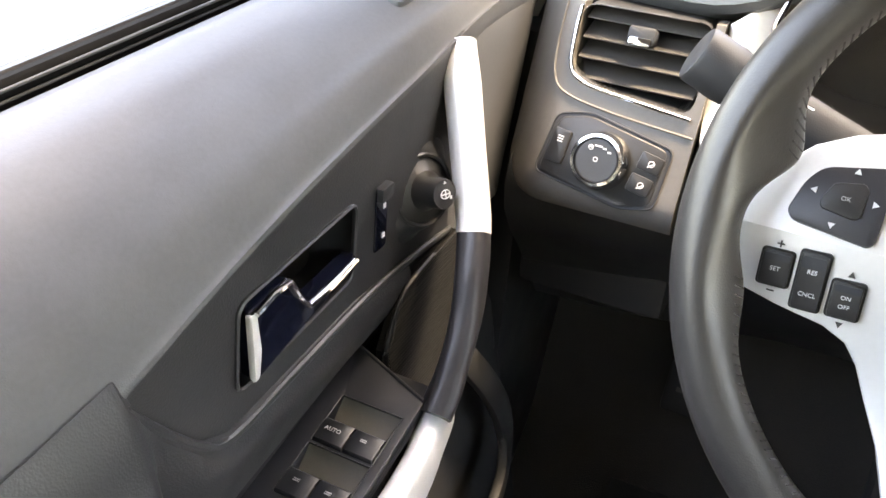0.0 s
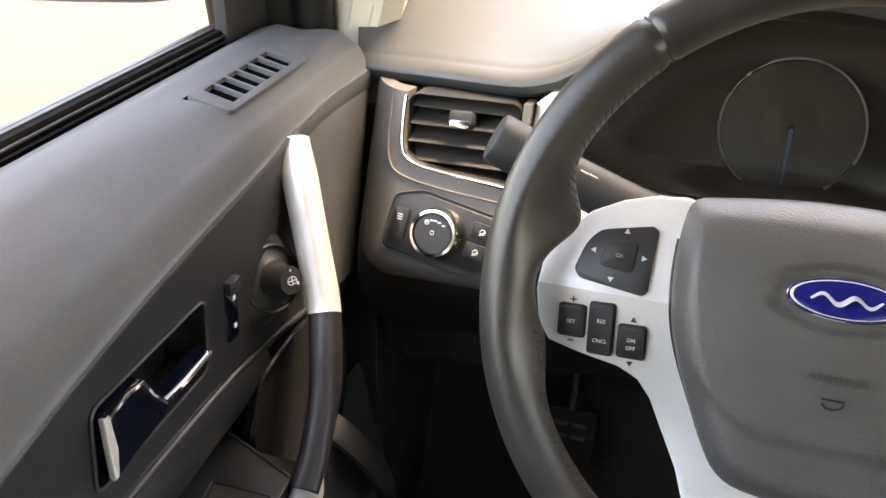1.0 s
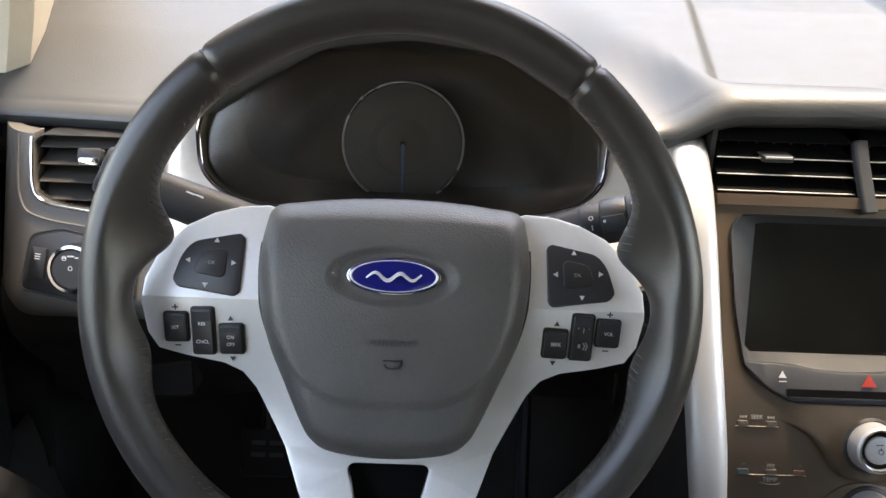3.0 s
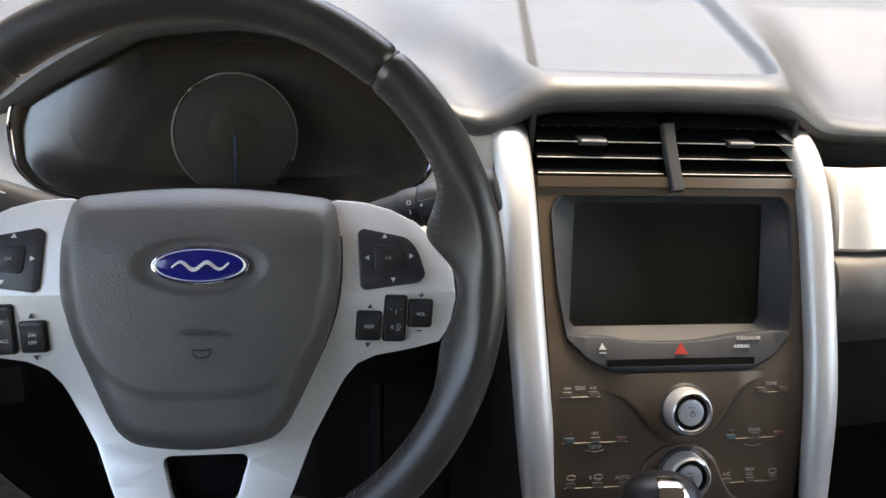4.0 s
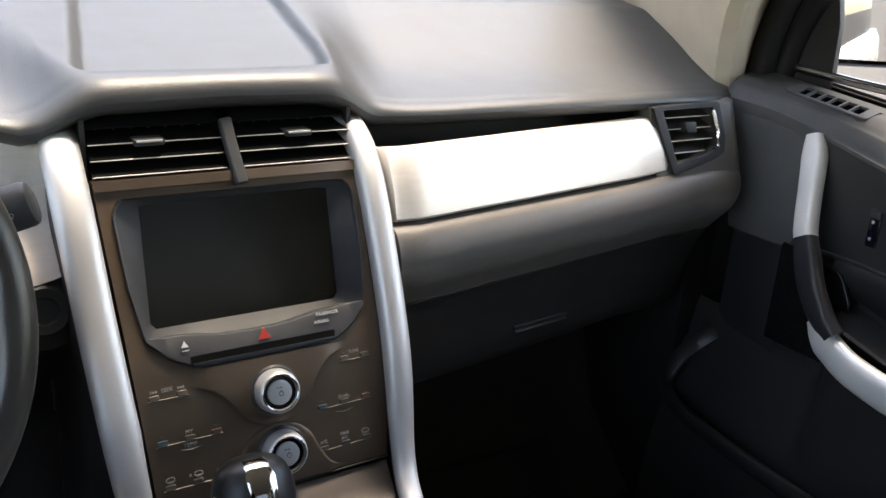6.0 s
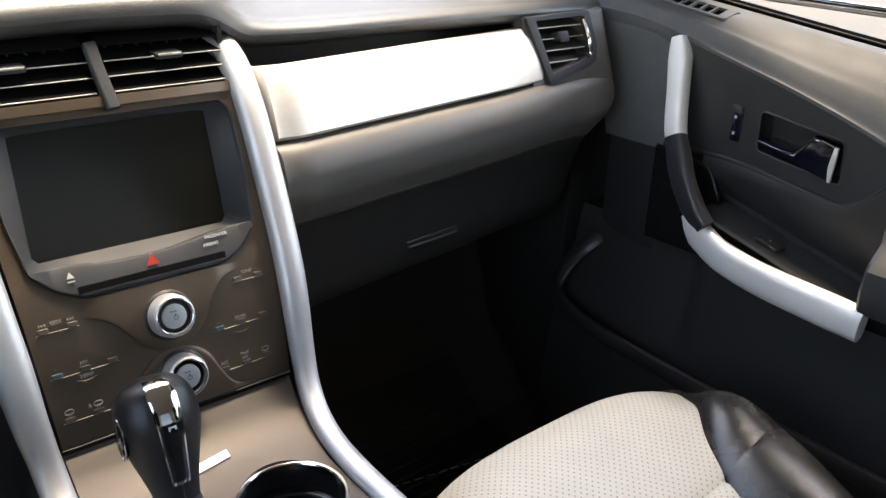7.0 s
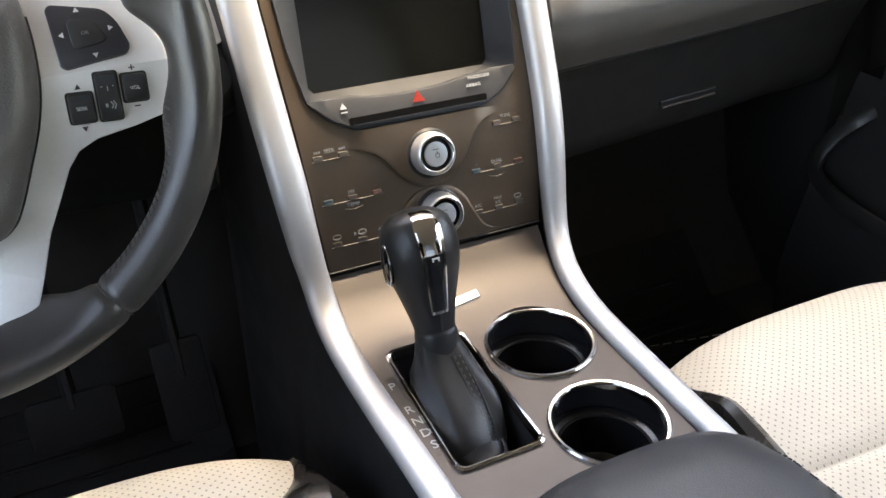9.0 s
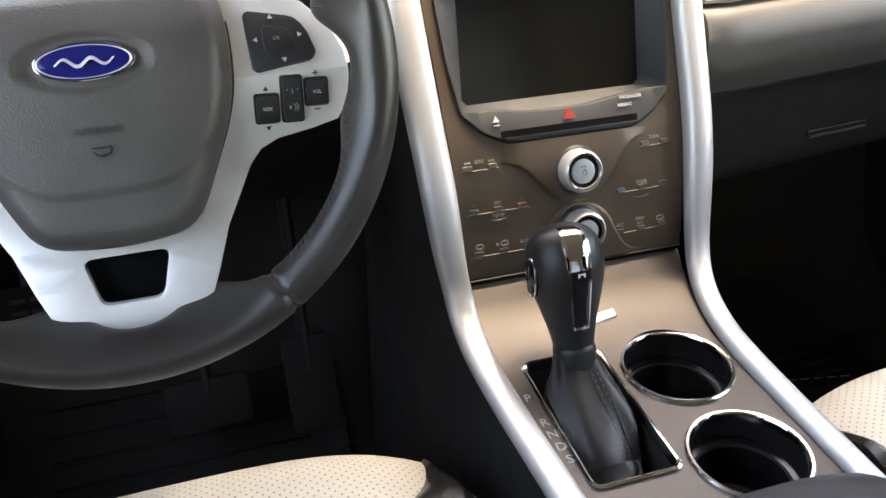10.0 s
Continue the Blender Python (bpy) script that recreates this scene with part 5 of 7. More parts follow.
for c0_, c1_ in ((-55, -12), (-168, -125), (12, 48), (132, 168)):
    for d in np.arange(c0_, c1_, 1.7):
        p = [rim_point(d + dd, radians(bb), 0.0, 0.0001) for dd, bb in ((0.0, 152), (0.9, 172))]
        st.append(sweep(p, 0.0005, 0.0006, (0, 0, 1), n=5))
tagged(part("stitching", join(*st), "thread", rim, "dark cross stitching inside the rim"), kind="stuff")

# silver spokes, one plate with a window at the bottom
half = [(0.0, 0.040), (0.060, 0.046), (0.082, 0.052), (0.100, 0.0505), (0.116, 0.0460), (0.133, 0.0375), (0.148, 0.0230), (0.1565, 0.0040), (0.1575, -0.012), (0.1540, -0.030), (0.1470, -0.0400), (0.130, -0.0440),
        (0.106, -0.0480), (0.094, -0.0535), (0.086, -0.0630), (0.077, -0.0800), (0.066, -0.1000), (0.056, -0.1260), (0.050, -0.1400), (0.040, -0.1510), (0.025, -0.1565), (0.0, -0.1580)]
out = half + [(-u, v) for u, v in half[-2:0:-1]]
window = rounded([(-0.0265, -0.1085), (0.0265, -0.1085), (0.0185, -0.1375), (-0.0185, -0.1375)], 0.006, 4)


def trim_drop(u, v):
    """How far the spoke plate falls back: a crease runs across it, and its foot comes forward again."""
    return 0.20 * min(max(-0.007 - v, 0), 0.062) + 0.24 * max(v + 0.007, 0) + 0.10 * max(abs(u) - 0.12, 0) - 0.0130 * step(-0.080, -0.150, v)


sp = prism(out[::-1], -0.030, -0.0215, bevel=0.0022, holes=[window])
for co, no in (((0, -0.007, 0), (0, 1, 0)), ((0.088, 0, 0), (1, 0, 0)), ((-0.088, 0, 0), (1, 0, 0)), ((0, -0.069, 0), (0, 1, 0)), ((0, -0.085, 0), (0, 1, 0)), ((0, -0.1, 0), (0, 1, 0)), ((0, -0.112, 0), (0, 1, 0)), ((0, -0.125, 0), (0, 1, 0)), ((0, -0.14, 0), (0, 1, 0)), ((0.12, 0, 0), (1, 0, 0)), ((-0.12, 0, 0), (1, 0, 0))):
    bmesh.ops.bisect_plane(sp, geom=sp.verts[:] + sp.edges[:] + sp.faces[:], plane_co=co, plane_no=no)
for v in sp.verts:
    u, y = abs(v.co.x), v.co.y
    v.co.z -= trim_drop(u, y)
sp.transform(WM)
spokes = part("spoke_trim", sp, "silver", wheel, "satin silver three-spoke trim", sharp=20)
part("spoke_window", join(prism(window, -0.0415, -0.0408, WM), grid([[WM @ Vector((u, v, w)) for u, v in window] for w in (-0.0412, -0.0290)], close_u=True)), "void", spokes, "open black window in the lower spoke")
part("spoke_back", prism([(u * 0.97, v * 0.97) for u, v in out[::-1]], -0.064, -0.045, WM), "black", wheel, "black back of the spokes")

# airbag cover
pad_half = [(0.0, 0.0590), (0.030, 0.0580), (0.060, 0.0550), (0.0775, 0.0515), (0.0820, 0.0400), (0.0838, 0.0150), (0.0815, -0.0120), (0.0750, -0.0350), (0.0640, -0.0600), (0.0545, -0.0800), (0.0480, -0.0900), (0.0380, -0.0965), (0.0200, -0.0995), (0.0, -0.1005)]
pad = smooth_line(pad_half + [(-u, v) for u, v in pad_half[-2:0:-1]], 8, closed=True)


def pad_w(u, v, s):
    """Height of the cover: rounded edge, gentle dome, top rolled back, dish round the badge."""
    d = math.hypot(u, v + 0.018) * (1 / s - 1) if s > 0.02 else 0.05
    w = -0.0175 + 0.0125 * (1 - (1 - min(d / 0.016, 1)) ** 2.2) + 0.0060 * (1 - (u / 0.084) ** 2) - 0.05 * (v + 0.02)
    w -= 0.0200 * step(0.010, 0.070, v) ** 1.2
    e = math.hypot(u / 0.0385, (v - 0.0108) / 0.0172)
    w -= 0.0042 * step(1.08, 0.78, e)
    # soft shoulder along the lower part
    w -= 0.0020 * step(-0.061, -0.069, v - 14.0 * max(abs(u) - 0.022, 0) ** 2) * step(-0.030, -0.055, v)
    return w


rows = []
for s, extra in [(1.0, -0.026), (1.0, -0.003), (0.992, -0.0008)] + [(k, 0.0) for k in np.linspace(0.98, 0.0, 84)]:
    rows.append([WM @ Vector((u * s, -0.018 + (v + 0.018) * s, pad_w(u * s, -0.018 + (v + 0.018) * s, s) + extra)) for u, v in pad])
part("cover_gap", sweep([WM @ Vector((u * 1.006, v * 1.006, -0.0206 - trim_drop(u, v))) for u, v in pad if v < 0.030], 0.0008, 0.0008, (0, 0, 1), n=6), "black", wheel, "thin dark gap round the airbag cover")
cover = part("airbag_cover", grid(rows, close_u=True), "airbag", wheel, "dark grey grained airbag cover")


def pad_frame(u, v, lift=0.0):
    def pw(a, b):
        # scale of the outline ring through this point
        ang = math.atan2(b + 0.018, a)
        best = min(pad, key=lambda p: abs((math.atan2(p[1] + 0.018, p[0]) - ang + math.pi) % (2 * math.pi) - math.pi))
        s = math.hypot(a, b + 0.018) / math.hypot(best[0], best[1] + 0.018)
        return Vector((a, b, pad_w(a, b, s)))
    o, x, y = pw(u, v), pw(u + 0.003, v) - pw(u - 0.003, v), pw(u, v + 0.003) - pw(u, v - 0.003)
    m = axes(o, x, y)
    return WM @ m @ Matrix.Translation((0, 0, lift))


bm_ = pad_frame(0.0005, 0.0110)
oval = [(0.0285 * math.cos(2 * math.pi * i / 64), 0.0112 * math.sin(2 * math.pi * i / 64)) for i in range(64)]
badge = part("badge", prism(oval, -0.003, 0.0030, bm_, 0.0012), "chrome", cover, "oval blue badge with a silver border")
part("badge_enamel", prism([(x * 0.965, y * 0.93) for x, y in oval], 0.0020, 0.0034, bm_, 0.0006), "blue", badge, "deep blue enamel")
part("badge_border", ring(1.0, 0.030, bm_ @ Matrix.Translation((0, 0, 0.0036)) @ Matrix.Diagonal((0.0258, 0.0093, 0.02, 1)), 64), "silver", badge)
# a plain silver ribbon stands for the emblem
ribbon = [bm_ @ Vector((x, 0.0022 * math.sin(x * 420), 0.0038)) for x in np.linspace(-0.0165, 0.0165, 25)]
part("badge_ribbon", sweep(ribbon, lambda f: 0.0008 + 0.0020 * math.sin(math.pi * f), 0.0004, (0, 1, 0.3), n=8), "silver", badge, "plain silver ribbon shape")
part("airbag_print", lettering("AIRBAG", 0.0072, pad_frame(0.0015, -0.0285, 0.0012) @ Matrix.Diagonal((1.15, 0.80, 1, 1)), 0.0002), "dark_print", cover, "embossed lettering")
hm = pad_frame(0.001, -0.0405, 0.0007)
part("horn_mark", sweep([hm @ Vector(p) for p in smooth_line([(-0.005, 0.0018, 0), (0.004, 0.0018, 0), (0.0055, 0.0022, 0), (0.005, -0.001, 0), (0.002, -0.0026, 0), (-0.002, -0.0026, 0), (-0.0045, -0.0004, 0)], 4)], 0.0006, 0.0006, (1, 0, 0), n=6), "bezel", cover, "embossed horn symbol")


# button groups on the spokes
for s in (-1, 1):
    base = [(0.1265, 0.0285), (0.0975, 0.0345), (0.0945, 0.0320), (0.0955, -0.0030), (0.0985, -0.0055), (0.1340, -0.0005), (0.1375, 0.0040), (0.1330, 0.0200)]
    shp = rounded([(s * u, v) for u, v in base][::s], 0.005, 4)
    m = WM @ Matrix.Translation((0, -0.007, -0.0213)) @ pose(0, 0, 0, -13.5, 0, 0) @ Matrix.Translation((0, 0.007, 0))
    pd = part("button_pad", prism(shp, -0.001, 0.0026, m, 0.0012), "pad_black", wheel, "black four-way button pad")
    okp = rounded([(s * u, v) for u, v in [(0.1205, 0.0215), (0.1070, 0.0240), (0.1045, 0.0215), (0.1050, 0.0075), (0.1075, 0.0055), (0.1230, 0.0080), (0.1245, 0.0110)]][::s], 0.003, 3)
    part("ok_button", prism(okp, 0.002, 0.0040, m, 0.0009), "black", pd)
    part("ok_print", lettering("OK", 0.0031, m @ Matrix.Translation((s * 0.1135, 0.0145, 0.0042)), 0.0002), "grey_print", pd)
    part("arrow_marks", join(tri(0.0019, m @ Matrix.Translation((s * 0.1115, 0.0288, 0.0027))), tri(0.0019, m @ Matrix.Translation((s * 0.1165, 0.0010, 0.0027)), 180),
                             tri(0.0019, m @ Matrix.Translation((s * 0.1005, 0.0150, 0.0027)), 90 * s), tri(0.0019, m @ Matrix.Translation((s * 0.1280, 0.0160, 0.0027)), -90 * s)), "white", pd, "white arrow marks")
    # three rocker keys below
    specs = ((0.1345, -0.0255, 0.0140, 0.0175, "SET" if s < 0 else "VOL"), (0.1175, -0.0275, 0.0128, 0.0290, "RES" if s < 0 else ""), (0.1000, -0.0320 if s < 0 else -0.0290, 0.0140, 0.0180, "ON" if s < 0 else "SEEK"))
    if s > 0:
        specs = ((0.1340, -0.0205, 0.0140, 0.0165, "VOL"), (0.1178, -0.0235, 0.0125, 0.0285, ""), (0.1012, -0.0280, 0.0140, 0.0175, "SEEK"))
    for u, v, w_, h_, word in specs:
        dz = -0.0214 - trim_drop(u, v)
        mk = WM @ Matrix.Translation((s * u, v, dz)) @ pose(0, 0, 0, 11, 4 * s, -2 * s)
        part("key_recess", prism(rect(w_ + 0.0022, h_ + 0.0022, 0.0024), -0.002, 0.0009, mk), "black", wheel)
        rows = []
        ol = rect(w_, h_, 0.0020, 3)
        key = prism(ol, 0.0, 0.0036, mk @ pose(0, 0, 0, -2, 0, 0), 0.0009)
        kp = part("rocker_key", key, "black", wheel, "small black rocker key")
        mk2 = mk @ pose(0, 0, 0, -2, 0, 0) @ Matrix.Translation((0, 0, 0.0037))
        part("key_shine", prism(rect(w_ * 0.86, h_ * 0.20, 0.001, 2), 0, 0.0004, mk2 @ Matrix.Translation((0, h_ * 0.34, 0))), "bezel", kp)
        if word == "RES":
            part("key_print", join(lettering("RES", 0.0031, mk2 @ Matrix.Translation((0, 0.005, 0)), 0.0002), lettering("CNCL", 0.0031, mk2 @ Matrix.Translation((0, -0.0065, 0)), 0.0002)), "white", kp)
        elif word == "ON":
            part("key_print", join(lettering("ON", 0.0030, mk2 @ Matrix.Translation((0, 0.0015, 0)), 0.0002), lettering("OFF", 0.0030, mk2 @ Matrix.Translation((0, -0.0030, 0)), 0.0002)), "white", kp)
        elif word:
            part("key_print", lettering(word, 0.0031, mk2, 0.0002), "white", kp)
        else:
            ph = [sweep([mk2 @ Vector(p) for p in smooth_line([(-0.0034, 0.0060, 0), (-0.0030, 0.0078, 0), (0.0, 0.0085, 0), (0.0030, 0.0078, 0), (0.0034, 0.0060, 0)], 3)], 0.0005, 0.0002, (1, 0, 0), n=5),
                  bar(0.0006, 0.0030, mk2 @ Matrix.Translation((0, 0.0050, 0))), bar(0.0014, 0.0022, mk2 @ Matrix.Translation((-0.0020, -0.0050, 0))),
                  sweep([mk2 @ Vector(p) for p in [(0.0004, -0.0030, 0), (0.0018, -0.0050, 0), (0.0006, -0.0072, 0)]], 0.0004, 0.0002, (1, 0, 0), n=5),
                  sweep([mk2 @ Vector(p) for p in [(0.0020, -0.0026, 0), (0.0034, -0.0050, 0), (0.0022, -0.0076, 0)]], 0.0004, 0.0002, (1, 0, 0), n=5)]
            part("key_print", join(*ph), "grey_print", kp, "telephone and voice symbols")
        if word in ("ON", "SEEK"):
            part("key_arrow", tri(0.0020, mk @ Matrix.Translation((0, h_ / 2 + 0.0038, 0.0009))), "dark_print", kp)
            part("key_arrow", tri(0.0020, mk @ Matrix.Translation((0, -h_ / 2 - 0.0038, 0.0004)), 180), "dark_print", kp)
        elif word in ("SET", "VOL"):
            part("plus_sign", join(bar(0.0036, 0.0007, mk @ Matrix.Translation((0, h_ / 2 + 0.0038, 0.0009))), bar(0.0007, 0.0036, mk @ Matrix.Translation((0, h_ / 2 + 0.0038, 0.0009)))), "dark_print", kp)
            part("minus_sign", bar(0.0036, 0.0007, mk @ Matrix.Translation((0, -h_ / 2 - 0.0034, 0.0004))), "dark_print", kp)

# column shroud behind the wheel
rows = []
for w, ru, rv_, dv in ((-0.036, 0.052, 0.046, -0.006), (-0.05, 0.062, 0.055, -0.010), (-0.12, 0.066, 0.060, -0.014), (-0.20, 0.066, 0.064, -0.02)):
    rows.append([WM @ Vector((math.copysign(abs(math.cos(a)) ** 0.6, math.cos(a)) * ru, dv + math.copysign(abs(math.sin(a)) ** 0.6, math.sin(a)) * rv_, w)) for a in [2 * math.pi * i / 32 for i in range(32)]])
single("steering_column", grid(rows, close_u=True), "black", "black plastic steering column cover behind the wheel", "steering column")

# stalks
ls = thing("turn_signal_stalk", "dark grey turn signal stalk beside the steering column", "stalk", (-0.44, 0.12, 0.59))
path = [Vector(p) for p in smooth_line([(-0.435, 0.118, 0.586), (-0.490, 0.104, 0.612), (-0.545, 0.091, 0.638), (-0.560, 0.0875, 0.6455)], 5)]
arm_ = part("arm", sweep(path, lambda f: 0.0175 - 0.004 * f, lambda f: 0.0135 - 0.002 * f, (0, 0.45, 0.9), n=20, power=2.5), "stalk", ls)
ax_ = (path[-1] - path[-3]).normalized()
sm = axes(path[-1], ax_.cross(Vector((0, 1, 0))), ax_.cross(ax_.cross(Vector((0, 1, 0)))))
if (sm.to_3x3() @ Vector((0, 0, 1))).dot(ax_) < 0:
    sm = sm @ pose(0, 0, 0, 180, 0, 0)
part("end_cap", lathe([(0.0125, -0.008), (0.0165, -0.002), (0.0172, 0.004), (0.0170, 0.024), (0.0158, 0.0262), (0.0140, 0.0268), (0.0001, 0.0262)], sm, 32), "stalk", ls, "grey rotary end cap")
part("arm_mark", join(*[bar(0.006, 0.0011, axes((-0.522 + 0.006 * i, 0.0815, 0.6415 - 0.002 * i), (1, -0.2, -0.3), (0.3, 0.4, 0.9))) for i in range(2)]), "white", arm_)
rs = thing("wiper_stalk", "dark grey wiper stalk beside the steering column", "stalk", (-0.31, 0.12, 0.59))
path = [Vector(p) for p in smooth_line([(-0.312, 0.118, 0.586), (-0.275, 0.105, 0.606), (-0.240, 0.094, 0.6245)], 5)]
arm_ = part("arm", sweep(path, lambda f: 0.0165 - 0.003 * f, lambda f: 0.0120, (0, 0.45, 0.9), n=20, power=2.5), "stalk", rs)
ax_ = Vector((0.068, -0.0160, 0.0215)).normalized()
base_ = Vector((-0.2400, 0.0940, 0.6245))
back_ = Vector((0, -1, 0.25))
back_ = (back_ - ax_ * back_.dot(ax_)).normalized()        # towards the driver
sm = axes(base_, back_.cross(ax_), back_)                   # z along the stalk, y towards the driver
if (sm.to_3x3() @ Vector((0, 0, 1))).dot(ax_) < 0:
    sm = axes(base_, ax_.cross(back_), back_)


def on_stalk(deg, h, r):
    """A small frame on the stalk's skin, at an angle from the side that faces the driver."""
    a = radians(90 + deg)
    out_ = sm.to_3x3() @ Vector((math.cos(a), math.sin(a), 0))
    return axes(sm @ Vector((r * math.cos(a), r * math.sin(a), h)), ax_, out_.cross(ax_))


part("rotary_ring", lathe([(0.0120, -0.004), (0.0146, -0.002), (0.0150, 0.001), (0.0150, 0.010), (0.0144, 0.0115)], sm, 32), "stalk", rs, "collar with printed marks")
part("rotary_band", lathe([(0.0144, 0.0115), (0.0158, 0.0125), (0.0162, 0.015), (0.0162, 0.029), (0.0154, 0.0302)], sm, 32), "black", rs, "turning band")
part("band_grip", prism(rect(0.016, 0.011, 0.0012), -0.001, 0.0016, on_stalk(0, 0.0205, 0.0162), 0.0006), "stalk", rs, "raised grip of the band")
part("end_cap", lathe([(0.0152, 0.0302), (0.0164, 0.0312), (0.0168, 0.034), (0.0160, 0.066), (0.0148, 0.0690), (0.0128, 0.0700), (0.0001, 0.0702)], sm, 36), "stalk", rs, "black rotary end cap")
mk = [bar(0.0010, 0.0052 - 0.0006 * i, on_stalk(40 - 19 * i, 0.0355 + 0.0004 * i, 0.0169)) for i in range(4)]
mk.append(ring(0.0018, 0.0004, on_stalk(-42, 0.0370, 0.0169), 16))
mk += [bar(0.0008, 0.0034, on_stalk(a, 0.0055, 0.0151)) for a in (34, 4)]
mk.append(ring(0.0014, 0.0003, on_stalk(-22, 0.0055, 0.0151), 14))
mk.append(ring(0.0007, 0.0004, on_stalk(-8, 0.0150, 0.0179), 10))
part("cap_marks", join(*mk), "white", rs, "white wiper marks")
wm = on_stalk(12, 0.0560, 0.0163)
part("washer_mark", join(ring(0.0022, 0.0003, wm @ Matrix.Diagonal((1, 0.7, 1, 1)), 18), bar(0.0006, 0.0040, wm), bar(0.0030, 0.0005, wm @ Matrix.Translation((0, -0.0022, 0)))), "grey_print", rs, "small washer symbol")

# ---------------------------------------------------------------- doors
INS_Y = (-0.75, -0.30, -0.213, -0.176, -0.130, -0.081, -0.025, 0.043, 0.124, 0.175, 0.34)
INS_Z = (0.470, 0.507, 0.531, 0.546, 0.562, 0.577, 0.592, 0.608, 0.629, 0.640, 0.652)


def ins_z(y):
    return sum(lerp(y + o, INS_Y, INS_Z) for o in (-0.02, 0, 0.02)) / 3


def belt_z(y):
    return 0.644 + 0.12 * y


def car_door(s):
    driver = s < 0
    door = thing("door_1" if driver else "door_2", "dark grey driver's door with window switches and chrome handle" if driver else "dark grey passenger door with chrome handle and silver armrest", "car door", (s * 0.78, -0.2, 0.0), "front doors of the car", "structure")
    fx = lambda pts: [(s * x, y, z) for x, y, z in pts]
    # padded upper part from the window down to the insert
    def pad_prof(y):
        zb, zi = belt_z(y), ins_z(y)
        h = zb - zi
        lift = 0.004 * step(0.0, 0.10, y) + 0.005 * step(0.12, 0.26, y)
        q = [(0.866, zb - 0.03), (0.864, zb - 0.004), (0.858, zb + 0.002), (0.838, zb + 0.008), (0.812, zb + 0.008 - lift * 0.3), (0.790, zb + 0.004 + lift * 0.4), (0.774, zb - 0.04 * h - 0.002 + lift), (0.764, zb - 0.13 * h - 0.004 + lift * 0.8), (0.757, zb - 0.30 * h + lift * 0.4), (0.7510, zb - 0.55 * h), (0.7475, zb - 0.80 * h), (0.7448, zi + 0.006), (0.7448, zi + 0.002), (0.7490, zi - 0.001), (0.757, zi - 0.003)]
        f = step(0.06, -0.08, y)                      # behind the grille the top rolls over more gently
        for i, (x, z) in ((4, (0.814, zb + 0.005)), (5, (0.797, zb - 0.003)), (6, (0.782, zb - 0.12 * h - 0.004)), (7, (0.770, zb - 0.27 * h - 0.004)), (8, (0.7610, zb - 0.46 * h)), (9, (0.7530, zb - 0.67 * h)), (10, (0.7478, zb - 0.86 * h))):
            q[i] = (q[i][0] + (x - q[i][0]) * f, q[i][1] + (z - q[i][1]) * f)
        g = step(0.115, 0.135, y)                     # ahead of the pull handle the pad runs on downwards
        for i, (x, z) in ((13, (0.7453, zi - 0.006)), (14, (0.7475, zi - 0.014))):
            q[i] = (q[i][0] + (x - q[i][0]) * g, q[i][1] + (z - q[i][1]) * g)
        return q[:3] + smooth_line(q[3:12], 5) + q[12:]

    def pad_at(x, y):
        q = pad_prof(y)[::-1]
        q = [p for p in q if p[0] >= 0.7520]
        return Vector((s * x, y, float(np.interp(x, [p[0] for p in q], [p[1] for p in q]))))

    # frame of the air grille, lying on the pad
    c1, c2, c3, c4 = pad_at(0.7915, 0.078), pad_at(0.7915, 0.192), pad_at(0.8100, 0.135), pad_at(0.7730, 0.135)
    gm = axes((c1 + c2 + c3 + c4) / 4 + Vector((0, 0, 0.0006)), c2 - c1, c3 - c4)
    if (gm.to_3x3() @ Vector((0, 0, 1))).z < 0:
        gm = gm @ Matrix.Diagonal((1, 1, -1, 1))
    rows = []
    ys = list(np.linspace(-0.75, 0.04, 32)) + list(np.arange(0.044, 0.262, 0.004)) + [0.266, 0.272, 0.2755, 0.2775]
    for y in ys:
        end = 0.006 * step(0.266, 0.2775, y)
        rows.append(fx([(x + end * 0.6, y, z - end) for x, z in pad_prof(y)]))
    pad_bm = grid(rows)
    inv = gm.inverted()
    gone = []
    for f in pad_bm.faces:
        c = inv @ f.calc_center_median()
        if abs(c.x) < 0.0615 and abs(c.y) < 0.0185 and abs(c.z) < 0.03:
            gone.append(f)
    bmesh.ops.delete(pad_bm, geom=gone, context="FACES")
    part("upper_pad", pad_bm, "door", door, "grained soft grey upper door pad")
    # the pad runs down ahead of the pull handle to the door's front end
    rows = []
    for z in np.linspace(0.470, 0.641, 20):
        yf = lerp(z, (0.28, 0.45, 0.50, 0.57, 0.63, 0.67), (0.222, 0.228, 0.238, 0.256, 0.270, 0.278))
        xo = lerp(z, (0.47, 0.60, 0.630, 0.642, 0.655, 0.668), (0.7460, 0.7458, 0.7460, 0.7480, 0.7540, 0.772))
        y0 = lerp(z, (0.47, 0.622, 0.640, 0.668), (0.120, 0.120, 0.140, 0.250))
        rows.append(fx([(xo + 0.003, y0, z), (xo, min(y0 + 0.03, yf - 0.014), z), (xo, yf - 0.012, z), (xo + 0.002, yf - 0.004, z), (xo + 0.008, yf, z), (0.87, yf + 0.006, z)]))
    part("front_edge", grid(rows), "door", door, "grained front end of the door")
    part("front_lower", grid([fx([(0.748, 0.118, z), (0.750, 0.20, z), (0.753, 0.221, z), (0.87, 0.226, z)]) for z in (0.30, 0.40, 0.472)]), "door_insert", door, "dark lower front end of the door")
